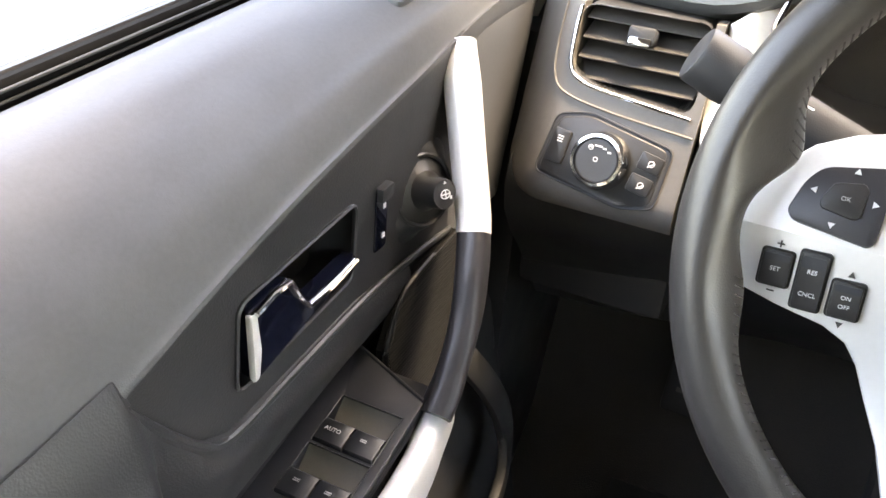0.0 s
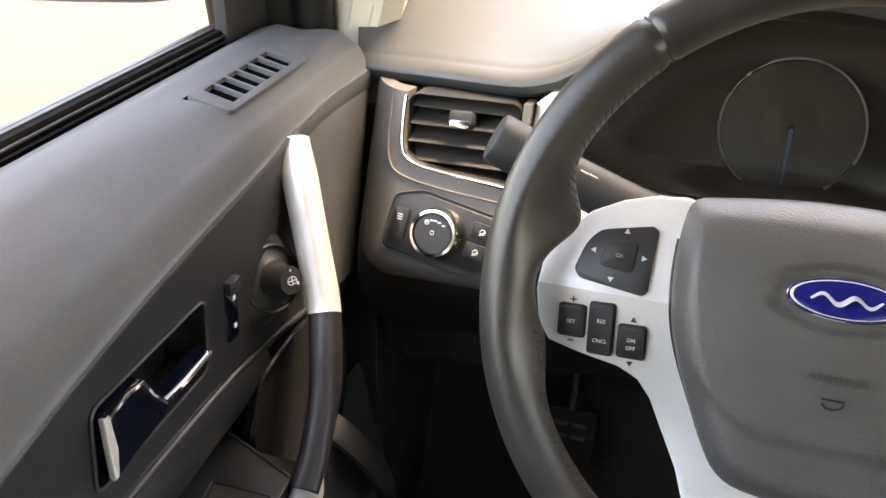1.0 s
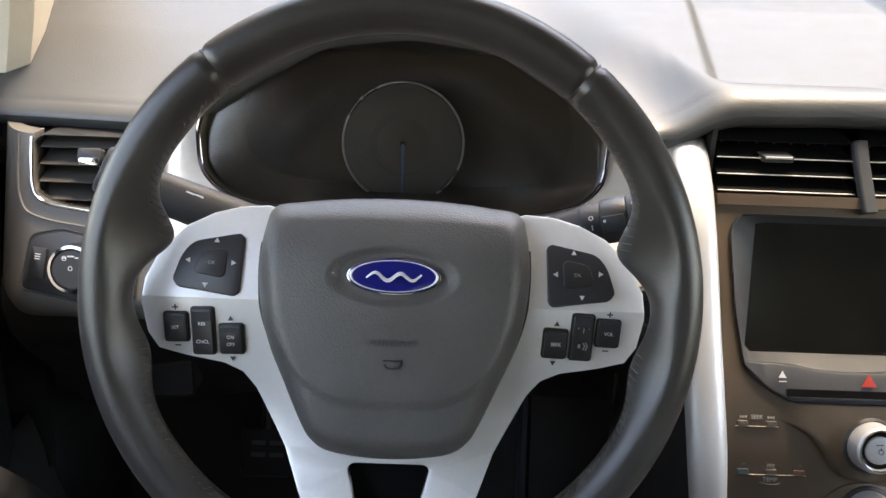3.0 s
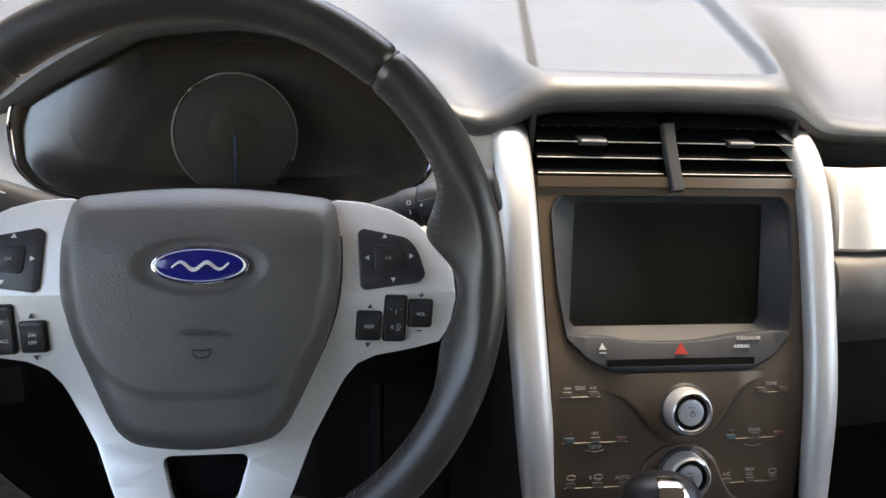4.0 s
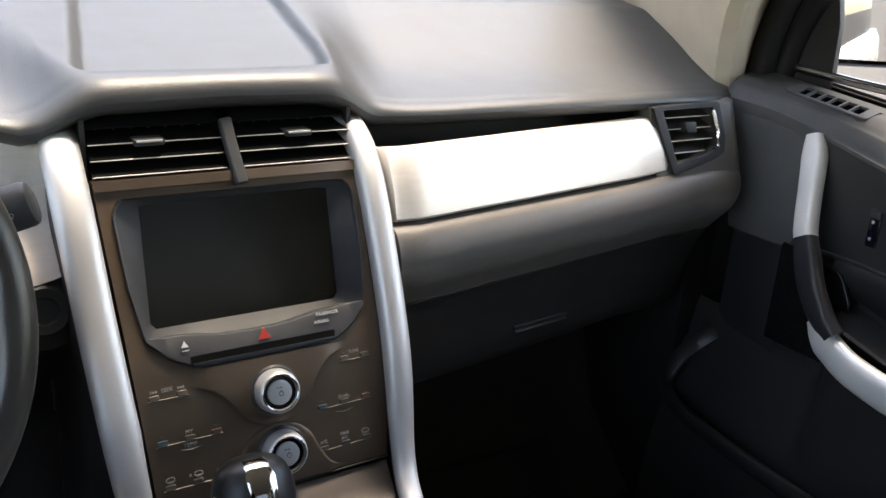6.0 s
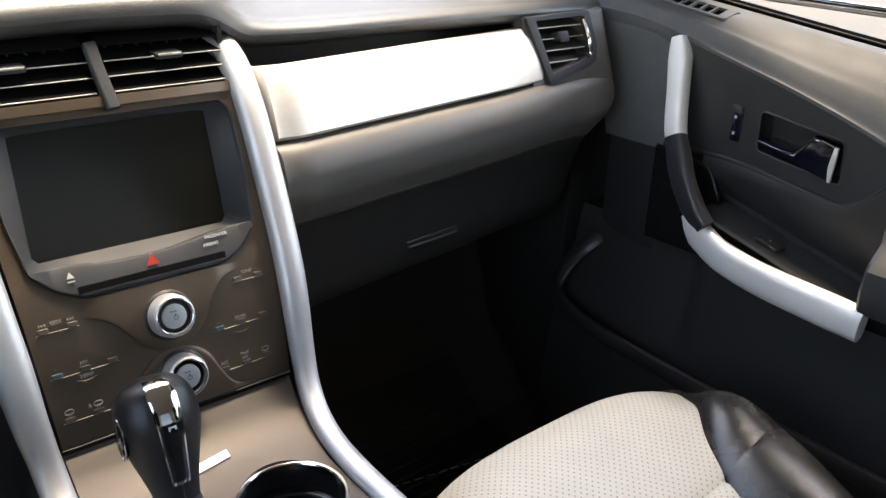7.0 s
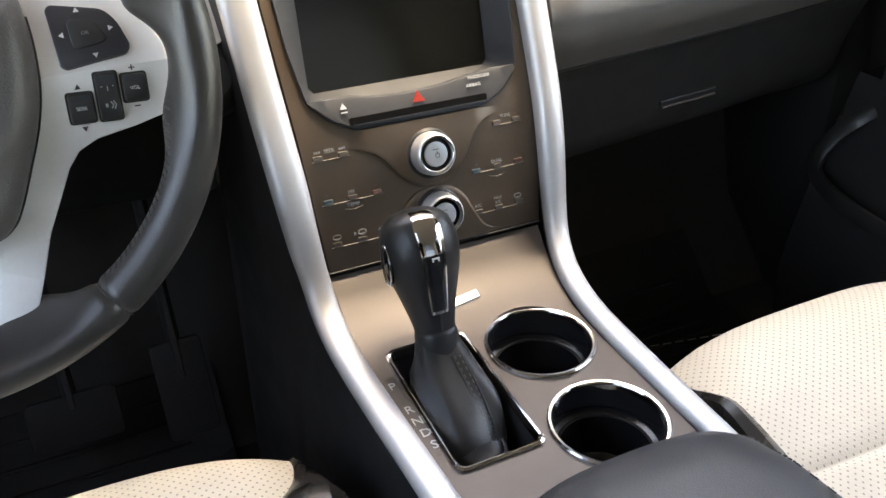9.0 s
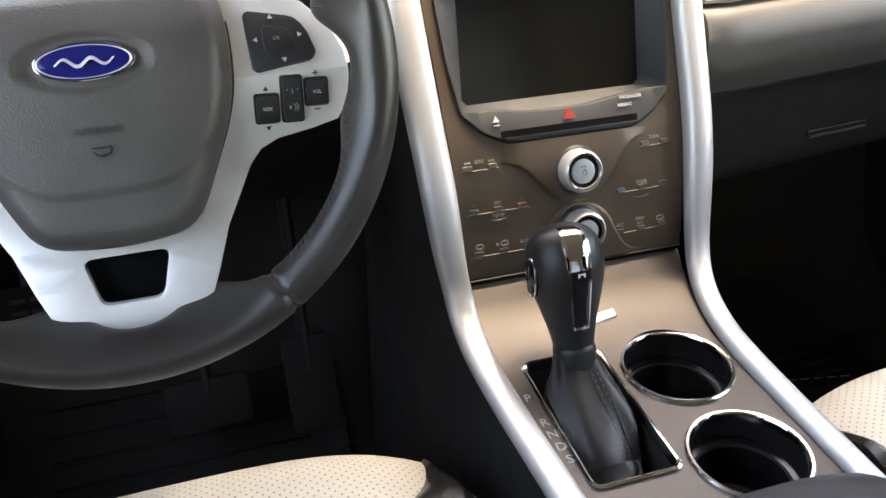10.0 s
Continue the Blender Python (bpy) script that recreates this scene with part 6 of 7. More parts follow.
    # black corner panel behind the door mirror
    part("sail_panel", prism(rounded([(0.330, 0.655), (0.222 if driver else 0.188, 0.655), (0.214 if driver else 0.193, 0.76), (0.216 if driver else 0.204, 0.80), (0.245, 0.855), (0.285, 0.83), (0.325, 0.75)], 0.012, 4), -0.006, 0.006, axes((s * 0.868, 0, 0), (0, 1, 0), (0, 0, 1)), 0.003), "stalk", door, "black corner panel of the window")
    # insert panel with lock, handle and mirror control
    up_edge = [(y, ins_z(y) + 0.006) for y in np.linspace(0.120, -0.213, 26)]
    poly = smooth_line([(-0.213, 0.531), (-0.195, 0.507), (-0.168, 0.477), (-0.144, 0.465), (-0.081, 0.473), (-0.017, 0.481), (0.027, 0.483), (0.079, 0.481), (0.120, 0.479)], 4) + up_edge
    bowl = rounded([(-0.137, 0.488), (-0.022, 0.504), (-0.020, 0.556), (-0.133, 0.541)], 0.008, 4)
    pm = axes((s * 0.7478, 0, 0), (0, 1, 0), (0, 0, 1))        # x: ahead, y: up, z: out to +x
    k = 1 if s < 0 else -1                                     # towards the cabin along pm's z
    part("insert_panel", cut(prism(poly, -0.012, 0.002, pm if k > 0 else pm @ Matrix.Diagonal((1, 1, -1, 1))), prism(bowl, -0.05, 0.05, pm)), "door_insert", door, "smooth charcoal insert panel")
    part("insert_edge", sweep([(s * 0.7428, a, b) for a, b in smooth_line([(-0.213, 0.531), (-0.195, 0.507), (-0.168, 0.477), (-0.144, 0.465), (-0.081, 0.473), (-0.017, 0.481), (0.027, 0.4835), (0.079, 0.4825), (0.118, 0.4800)], 5)], 0.0030, 0.0026, (0, 0, 1), n=8), "door_insert", door, "rolled lower edge of the insert")
    pf = pm if k > 0 else pm @ Matrix.Diagonal((1, 1, -1, 1))   # z towards the cabin
    well = part("handle_bowl", join(prism(bowl, -0.034, -0.030, pf), grid([[pf @ Vector((a, b, z)) for a, b in bowl] for z in (-0.031, 0.002)], close_u=True)), "door_insert", door, "black handle recess")
    part("bowl_lip", sweep([pf @ Vector((a, b, 0.0026)) for a, b in bowl] + [pf @ Vector((*bowl[0], 0.0026))], 0.0018, 0.0014, (s, 0, 0), n=6, caps=False), "door_insert", door)
    lever = rounded([(-0.022, 0.5225), (-0.0745, 0.5155), (-0.0945, 0.5410), (-0.127, 0.5350), (-0.1235, 0.4890), (-0.076, 0.5010), (-0.0225, 0.5140)], 0.003, 3)
    lv = part("door_handle", prism(lever, -0.004, 0.006, pf, 0.0028), "navy", door, "chrome-edged inner door handle")
    part("handle_edge", sweep(smooth_line([pf @ Vector(p) for p in [(-0.0225, 0.5180, 0.0055), (-0.0745, 0.5120, 0.0065), (-0.0940, 0.5380, 0.0070), (-0.1240, 0.5330, 0.0070)]], 2), 0.0022, 0.0016, (s, 0, 0), n=8), "chrome", lv, "bright polished edge")
    part("handle_end", prism(rounded([(-0.1272, 0.5330), (-0.1222, 0.5335), (-0.1188, 0.508), (-0.1210, 0.4890), (-0.1250, 0.4885)], 0.0015, 3), 0.0025, 0.0064, pf, 0.002), "bright", lv, "bright polished end")
    # lock rocker
    lk = part("lock_switch", prism(rect(0.015, 0.047, 0.003, 3, 0.012, 0.532), -0.002, 0.0030, pf, 0.001), "navy", door, "black lock rocker")
    part("lock_cap", prism(rounded([(0.005, 0.5555), (0.0190, 0.5570), (0.0190, 0.5470), (0.005, 0.5455)], 0.002, 2), 0.001, 0.0075, pf, 0.001), "bezel", lk)
    part("lock_marks", join(*[bar(0.0032, 0.0036, pf @ Matrix.Translation((0.0145, z, 0.0032))) for z in (0.5405, 0.5190)]), "white", lk)
    if driver:
        ax3 = Vector((0.90, -0.36, 0.25)).normalized()
        kc = Vector((-0.7400, 0.0610, 0.5350))
        kn = axes(kc, Vector((0, 0, 1)).cross(ax3), ax3.cross(Vector((0, 0, 1)).cross(ax3)))
        foot = [Vector((-0.7462, 0.0610 + 0.046 * math.cos(2 * math.pi * i / 48), 0.5350 + 0.040 * math.sin(2 * math.pi * i / 48))) for i in range(48)]
        top_ = [kn @ Vector((0.0262 * math.cos(2 * math.pi * i / 48), 0.0262 * math.sin(2 * math.pi * i / 48), 0.0)) for i in range(48)]
        part("control_flare", grid([[a + Vector((-0.004, 0, 0)) for a in foot], foot, [a.lerp(b, 0.45) + Vector((-0.0022, 0, 0)) for a, b in zip(foot, top_)], [a.lerp(b, 0.85) for a, b in zip(foot, top_)], top_], close_u=True), "door_insert", door, "moulded swelling under the mirror control")
        mc = part("mirror_control", lathe([(0.0262, -0.004), (0.0262, 0.0008), (0.0250, 0.0016), (0.0236, 0.0008), (0.0232, -0.0010), (0.0215, -0.0006), (0.0150, 0.0030), (0.0142, 0.0036)], kn, 48), "black", door, "round mirror adjusting knob")
        part("mirror_knob", lathe([(0.0150, 0.0020), (0.0128, 0.0060), (0.0110, 0.0100), (0.0106, 0.0200), (0.0100, 0.0222), (0.0001, 0.0228)], kn, 40), "black", mc)
        kn = kn @ Matrix.Translation((0, 0, -0.0132))
        part("mirror_mark", join(ring(0.0040, 0.0004, kn @ Matrix.Translation((0.0, 0.0, 0.0362)) @ Matrix.Diagonal((1, 0.75, 1, 1)), 20), bar(0.008, 0.0007, kn @ Matrix.Translation((0, 0, 0.0361))), bar(0.0007, 0.006, kn @ Matrix.Translation((0, 0, 0.0361))),
                                 bar(0.0016, 0.0022, kn @ Matrix.Translation((0.0045, -0.003, 0.0361))), tri(0.0012, kn @ Matrix.Translation((0, 0.008, 0.0361)))), "white", mc, "white mirror symbol")
    holes = [rounded([(-0.0505 + 0.0166 * i, -0.0135), (-0.0370 + 0.0166 * i, -0.0135), (-0.0325 + 0.0166 * i, 0.0135), (-0.0460 + 0.0166 * i, 0.0135)], 0.001, 2) for i in range(6)]
    gr = part("demister_grille", prism(rounded([(-0.0655, -0.0205), (0.0600, -0.0205), (0.0655, 0.0205), (-0.0600, 0.0205)], 0.007, 4), -0.0022, 0.0016, gm, 0.0007, holes), "door", door, "slotted demister grille")
    part("grille_gasket", prism(rounded([(-0.0650, -0.0200), (0.0595, -0.0200), (0.0650, 0.0200), (-0.0595, 0.0200)], 0.007, 4), -0.0125, -0.0024, gm, 0.0, holes), "void", gr)
    part("grille_back", prism(rect(0.115, 0.036, 0.002), -0.0180, -0.0170, gm), "void", gr)
    # soft lower pad between insert and armrest, with seam
    tz = lambda y: 0.4155 + 0.25 * y
    rows = []
    for y in [-0.75, -0.6, -0.45, -0.32, -0.26] + list(np.linspace(-0.23, 0.006, 60)) + [0.02, 0.035, 0.05]:
        zt = lerp(y, (-0.75, -0.30, -0.213, -0.195, -0.168, -0.144, -0.081, -0.017, 0.079, 0.165), (0.505, 0.512, 0.530, 0.507, 0.477, 0.466, 0.474, 0.482, 0.481, 0.479))
        pt = step(-0.19, -0.23, y)
        q = [(0.752, zt + 0.003 + 0.02 * pt), (0.7425, zt + 0.001), (0.7395, zt - 0.006), (0.7400, zt - 0.020), (0.7440, zt - 0.032), (0.7500, lerp(0.55, (0, 1), (zt - 0.03, tz(y) + 0.008))), (0.7590, tz(y) + 0.0125), (0.7620, tz(y) + 0.009), (0.7640, tz(y) - 0.012)]
        if y < -0.20:
            f = step(-0.200, -0.216, y)
            tgt = [(0.747, zt + 0.016), (0.738, zt), (0.733, zt - 0.02), (0.724, 0.470), (0.706, 0.448), (0.688, 0.436), (0.676, 0.424), (0.672, 0.400), (0.676, 0.372)]
            q = [(a[0] + (b[0] - a[0]) * f, a[1] + (b[1] - a[1]) * f) for a, b in zip(q, tgt)]
        rows.append(fx([(x, y, z) for x, z in q]))
    mid = part("middle_pad", grid(rows), "door_insert", door, "soft dark middle pad")
    part("seam", sweep([(s * (0.7594), y, tz(y) + 0.0128) for y in np.linspace(-0.20, 0.006, 16)], 0.0008, 0.0008, (0, 0, 1), n=6), "black", mid)
    dash_ = [sweep([(s * 0.7585, y, tz(y) + 0.0152), (s * 0.7585, y + 0.0035, tz(y + 0.0035) + 0.0152)], 0.0006, 0.0006, (0, 0, 1), n=4) for y in np.arange(-0.20, -0.06, 0.006)]
    tagged(part("stitching", join(*dash_), "thread", mid), kind="stuff")
    # tray floor with window switches
    dn = 0.014 if driver else 0.0
    rows = [fx([(0.766, y, tz(y) + 0.002 - dn), (0.760, y, tz(y) - dn), (0.698, y, tz(y) - 0.001 - dn), (0.694, y, tz(y) - 0.004)]) for y in np.linspace(-0.22, 0.022, 14)]
    if driver:
        tray = part("switch_panel", grid(rows), "switch", door, "sloping panel with four window switches")
        sw = axes((s * 0.7245, 0, tz(0)), (1, 0, 0), (0, 1, 0.25))      # x across, y ahead, z up off the slope
        at = lambda x, y, z: sw @ Vector((x, y * 1.0308, z))
        wells = [rounded([(-0.0230, y1 * 1.0308), (0.0225, y1 * 1.0308), (0.0225, y0 * 1.0308), (-0.0230, y0 * 1.0308)], 0.0012, 2) for y0, y1 in ((-0.0235, -0.0625), (-0.0648, -0.1038))]
        part("switch_plate", prism(rounded([(-0.0400, -0.2060), (0.0300, -0.2060), (0.0290, -0.0060), (-0.0380, 0.0200)], 0.002, 3), -0.012, 0.0008, sw, 0.0006, wells), "switch", tray, "blue-black switch plate")
        part("plate_edge", sweep([at(-0.0380, 0.0198, 0.001), at(0.0, 0.0055, 0.001), at(0.0290, -0.0055, 0.001)], 0.0016, 0.0012, (0, 0.2, 1), n=8), "bezel", tray)
        for y0, y1 in ((-0.0235, -0.0625), (-0.0648, -0.1038)):
            ym = y0 - 0.0200
            pit = part("switch_well", grid([[at(x, y, z) for x in (-0.0232, 0.0, 0.0227)] for y, z in ((y0 + 0.0004, 0.0), (y0 - 0.0035, -0.0030), (y0 - 0.0120, -0.0078), (ym - 0.002, -0.0105), (y1 - 0.0004, -0.0112))]), "pit", tray, "olive-grey finger recess")
            part("well_rim", sweep([at(-0.0233, y1, 0.0010), at(-0.0233, y0, 0.0012), at(0.0228, y0, 0.0012), at(0.0228, y1, 0.0010)], 0.0006, 0.0006, (0, 0, 1), n=6), "black", pit)
            for i in range(2):
                kx = -0.0118 + 0.0229 * i
                rows_ = []
                for yy, zz in ((y1 + 0.0004, -0.008), (y1 + 0.0004, 0.0016), (y1 + 0.0016, 0.0030), (ym - 0.006, 0.0036), (ym - 0.0012, 0.0028), (ym + 0.0004, 0.0008), (ym - 0.0010, -0.009)):
                    rows_.append([at(kx + dx, yy, zz - (0.0007 if abs(dx) > 0.0100 else 0)) for dx in (-0.0108, -0.0098, 0, 0.0098, 0.0108)])
                ky = part("window_switch", grid(rows_), "switch", pit, "black window switch")
                pm_ = axes(at(kx - 0.001, ym - 0.0085, 0.0040), (1, 0, 0), (0, 1, 0.25))
                if y0 > -0.05 and i == 0:
                    part("switch_print", lettering("AUTO", 0.0043, pm_, 0.0002), "dim_print", ky)
                else:
                    part("switch_print", join(bar(0.0045, 0.0007, pm_), bar(0.0045, 0.0007, pm_ @ Matrix.Translation((0, 0.0013, 0)))), "dim_print", ky)
    else:
        tray = part("pull_tray", grid(rows), "ribs", door, "black tray with one window switch")
        rec = axes((s * 0.722, -0.075, tz(-0.075) + 0.001), (1, 0, 0), (0, 1, 0.25))
        ky = part("window_switch", prism(rect(0.022, 0.034, 0.003), 0, 0.004, rec, 0.0012), "black", tray)
        part("switch_print", bar(0.005, 0.0012, rec @ Matrix.Translation((0, 0.0, 0.0042))), "white", ky)
    # silver edge of the armrest
    p = [(0.695, 0.038, 0.4060), (0.692, 0.018, 0.3960), (0.689, -0.005, 0.3850), (0.685, -0.035, 0.3740), (0.683, -0.09, 0.3650), (0.683, -0.16, 0.3600), (0.684, -0.224, 0.3560)]
    part("armrest_trim", sweep(smooth_line(fx(p), 6), lambda f: lerp(f, (0, 0.10, 0.25, 0.9, 1), (0.002, 0.012, 0.0205, 0.0225, 0.0215)), lambda f: lerp(f, (0, 0.2, 1), (0.003, 0.011, 0.012)), (0, 0.1, 1), n=20, power=2.6), "silver", door, "satin silver armrest edge")
    # pull handle: silver above, black below, one section all along
    hp = smooth_line(fx([(0.7475, 0.1165, 0.6270), (0.7435, 0.1120, 0.6150), (0.7360, 0.1045, 0.595), (0.7235, 0.0930, 0.5600), (0.7125, 0.0830, 0.5300), (0.7050, 0.0745, 0.5100), (0.6970, 0.0600, 0.4850), (0.6915, 0.0440, 0.4550), (0.6890, 0.0220, 0.4250), (0.6880, -0.002, 0.4030)]), 8)
    hw = lambda z: lerp(z, (0.40, 0.43, 0.48, 0.51, 0.56, 0.60, 0.615, 0.63), (0.0160, 0.0185, 0.0180, 0.0140, 0.0140, 0.0155, 0.0138, 0.0095))
    hd = lambda z: lerp(z, (0.40, 0.43, 0.51, 0.60, 0.64), (0.0110, 0.0110, 0.0105, 0.0110, 0.0100))
    cut_i = min(range(len(hp)), key=lambda i: abs(hp[i][2] - 0.5085))
    for seg, nm, mt, lb in ((hp[:cut_i + 1], "pull_handle_top", "silver", "satin silver upper pull handle"), (hp[cut_i:], "pull_handle_grip", "pad_black", "black lower pull handle")):
        zz = [q[2] for q in seg]
        g_ = 0.0004 if mt == "silver" else 0.0
        part(nm, sweep(seg, lambda f: hw(zz[round(f * (len(zz) - 1))]) + g_, lambda f: hd(zz[round(f * (len(zz) - 1))]) + g_, (0.25 * s, 1, 0.25), n=24, power=3.6), mt, door, lb)
    # ribbed insert behind the pull handle
    rb = [(0.128, 0.476), (0.080, 0.474), (0.034, 0.4640), (0.0140, 0.4270), (0.040, 0.338), (0.128, 0.338)]
    rp = part("ribbed_insert", prism(rb, -0.002, 0.004, axes((s * 0.7430, 0, 0), (0, 1, 0), (0, 0, 1)) if k > 0 else axes((s * 0.7430, 0, 0), (0, 1, 0), (0, 0, 1)) @ Matrix.Diagonal((1, 1, -1, 1))), "void", door, "black ribbed insert")
    ribs = []
    for i in range(40):
        z = 0.340 + 0.0035 * i
        cr_ = []
        for a, b in zip(rb, rb[1:] + rb[:1]):
            if (a[1] - z) * (b[1] - z) < 0:
                cr_.append(a[0] + (b[0] - a[0]) * (z - a[1]) / (b[1] - a[1]))
        if len(cr_) >= 2:
            ribs.append(sweep([(s * 0.7378, min(cr_) + 0.003, z), (s * 0.7378, max(cr_) - 0.003, z + 0.006)], 0.0010, 0.0014, (0, 0, 1), n=6))
    part("rib_border", sweep(smooth_line([(s * 0.7384, a, b) for a, b in ((0.084, 0.4745), (0.060, 0.4705), (0.036, 0.4625), (0.0235, 0.4420), (0.0165, 0.4270), (0.020, 0.405), (0.0335, 0.360), (0.041, 0.342))], 5), 0.0022, 0.0026, (0, 0, 1), n=8), "seal", rp, "plain edge of the ribbed insert")
    part("rib", join(*ribs), "rib_edge", rp, "fine horizontal ribs")
    # closed inner panel behind the armrest and handle
    part("inner_panel", grid([fx([(0.775, y, 0.30), (0.775, y, 0.50)]) for y in (-0.70, -0.3, 0.0, 0.20)]), "ribs", door, "dark inner panel behind the armrest")
    # lower panel with map pocket
    rows = []
    for y in list(np.linspace(-0.75, -0.03, 14)) + list(np.linspace(-0.01, 0.05, 7)) + [0.1, 0.15, 0.2, 0.24, 0.262, 0.268]:
        o = 0.10 if y > 0.264 else 0.0
        f = step(-0.005, 0.045, y)
        up = min(tz(y), 0.4205) - 0.018
        top = [(0.766, up), (0.735, up - 0.002), (0.704, min(up - 0.004, 0.372)), (0.700, 0.345)]
        ahead = [(0.758, 0.345), (0.753, 0.336), (0.750, 0.322), (0.747, 0.310)]
        rows.append(fx([(a[0] + (b[0] - a[0]) * f + o, y, a[1] + (b[1] - a[1]) * f) for a, b in zip(top, ahead)] + [(0.706 + 0.038 * f, y, 0.30 - 0.02 * f), (0.712 + 0.010 * f, y, 0.20), (0.700, y, 0.10), (0.690, y, 0.02), (0.70, y, -0.06)]))
    part("lower_panel", grid(rows), "ribs", door, "black lower door panel")
    p = [(0.752, 0.132, 0.368), (0.722, 0.130, 0.358), (0.704, 0.166, 0.302), (0.699, 0.194, 0.248), (0.690, 0.180, 0.222), (0.680, 0.140, 0.212), (0.668, 0.05, 0.200), (0.664, -0.10, 0.190), (0.664, -0.70, 0.180)] if driver else [
         (0.775, 0.205, 0.320), (0.735, 0.226, 0.290), (0.715, 0.250, 0.250), (0.695, 0.248, 0.212), (0.680, 0.200, 0.195), (0.668, 0.10, 0.190), (0.664, -0.10, 0.185), (0.664, -0.70, 0.175)]
    part("map_pocket", sweep(smooth_line(fx(p), 6), 0.006, 0.013, (1, 0, 0), n=12, power=3), "black", door, "moulded rim of the map pocket")
    # outer skin and belt seals
    rows = [fx([(0.905, y, -0.25), (0.945, y, 0.1), (0.945, y, 0.4), (0.925, y, 0.58), (0.905, y, belt_z(y) - 0.012), (0.900, y, belt_z(y) - 0.02), (0.880, y, belt_z(y) - 0.06)]) for y in np.linspace(-0.78, 0.40, 14)]
    part("outer_skin", grid(rows), "body", door, "silver painted outer door skin")
    for x0, dz, w, mname, nm in ((0.871, 0.002, 0.0050, "void", "inner_seal"), (0.884, 0.000, 0.0050, "seal", "outer_seal"), (0.896, -0.003, 0.0055, "chrome" if not driver else "black", "belt_moulding")):
        seal = part(nm, sweep([(s * x0, y, belt_z(y) + dz) for y in np.linspace(-0.78, 0.36, 12)], w, 0.010, (1, 0, 0), n=10, power=3), mname, door)
        if nm == "inner_seal":
            for xl, zl, wl_ in ((0.8655, 0.0075, 0.0011), (0.8655, 0.0020, 0.0009)):
                part("seal_lip", sweep([(s * xl, y, belt_z(y) + zl) for y in np.linspace(-0.78, 0.32, 12)], wl_, wl_, (1, 0, 0), n=8), "bezel", seal, "thin raised lip")
    if not driver:
        part("inner_moulding", sweep([(s * 0.861, y, lerp(y, (-0.78, 0.10, 0.245), (0.668, 0.681, 0.692))) for y in np.linspace(-0.78, 0.245, 12)], 0.0060, 0.0065, (1, 0, 0), n=12, power=2.4), "chrome", door, "bright moulding under the side window")
        pane = part("window_pane", grid([fx([(0.878, y, 0.60), (0.868, y, 0.80), (0.82, y - 0.02, 0.95), (0.765, y - 0.04, 1.08)]) for y in (-0.72, -0.4, -0.1, 0.10)] + [fx([(0.878, 0.32, 0.60), (0.868, 0.26, 0.78), (0.82, 0.13, 0.92), (0.765, -0.06, 1.08)])]), "glass", door, "clear side window")
        pane.visible_shadow = False
    return door


car_door(-1)
car_door(1)

# ---------------------------------------------------------------- door mirrors
for s, sl in ((-1, 0.40), (1, 0.60)):
    dm = thing("door_mirror", "black door mirror outside the front window", "door mirror", (s * 0.93, 0.30, 0.66), "door mirrors of the car")
    rows = []
    for y, k_ in ((0.285, 0.96), (0.28, 1.0), (0.31, 1.04), (0.37, 0.95), (0.41, 0.65), (0.425, 0.2)):
        rows.append([(s * (1.080 + 0.118 * k_ * math.copysign(abs(math.cos(a)) ** 0.5, math.cos(a))), y - sl * 0.118 * k_ * math.copysign(abs(math.cos(a)) ** 0.5, math.cos(a)), 0.770 + 0.086 * k_ * math.copysign(abs(math.sin(a)) ** 0.5, math.sin(a))) for a in [2 * math.pi * i / 36 for i in range(36)]])
    part("housing", grid(rows, close_u=True), "black", dm, "dark mirror housing")
    gl = [(s * (1.080 + 0.106 * math.copysign(abs(math.cos(a)) ** 0.45, math.cos(a))), 0.770 + 0.076 * math.copysign(abs(math.sin(a)) ** 0.45, math.sin(a))) for a in [2 * math.pi * i / 36 for i in range(36)]]
    bm2 = bmesh.new()
    bm2.faces.new([bm2.verts.new((x, 0.2815 - sl * (abs(x) - 1.080), z)) for x, z in gl])
    part("mirror_glass", bm2, "mirror", dm, "mirror glass")
    part("arm", sweep([(s * 0.89, 0.305, 0.714), (s * 0.95, 0.325, 0.717), (s * 1.01, 0.340, 0.724)], 0.035, 0.021, (0, 1, 0), n=16, power=3.5), "black", dm, "black mirror foot")

# ---------------------------------------------------------------- front seats
SEAT_UP = 0.019


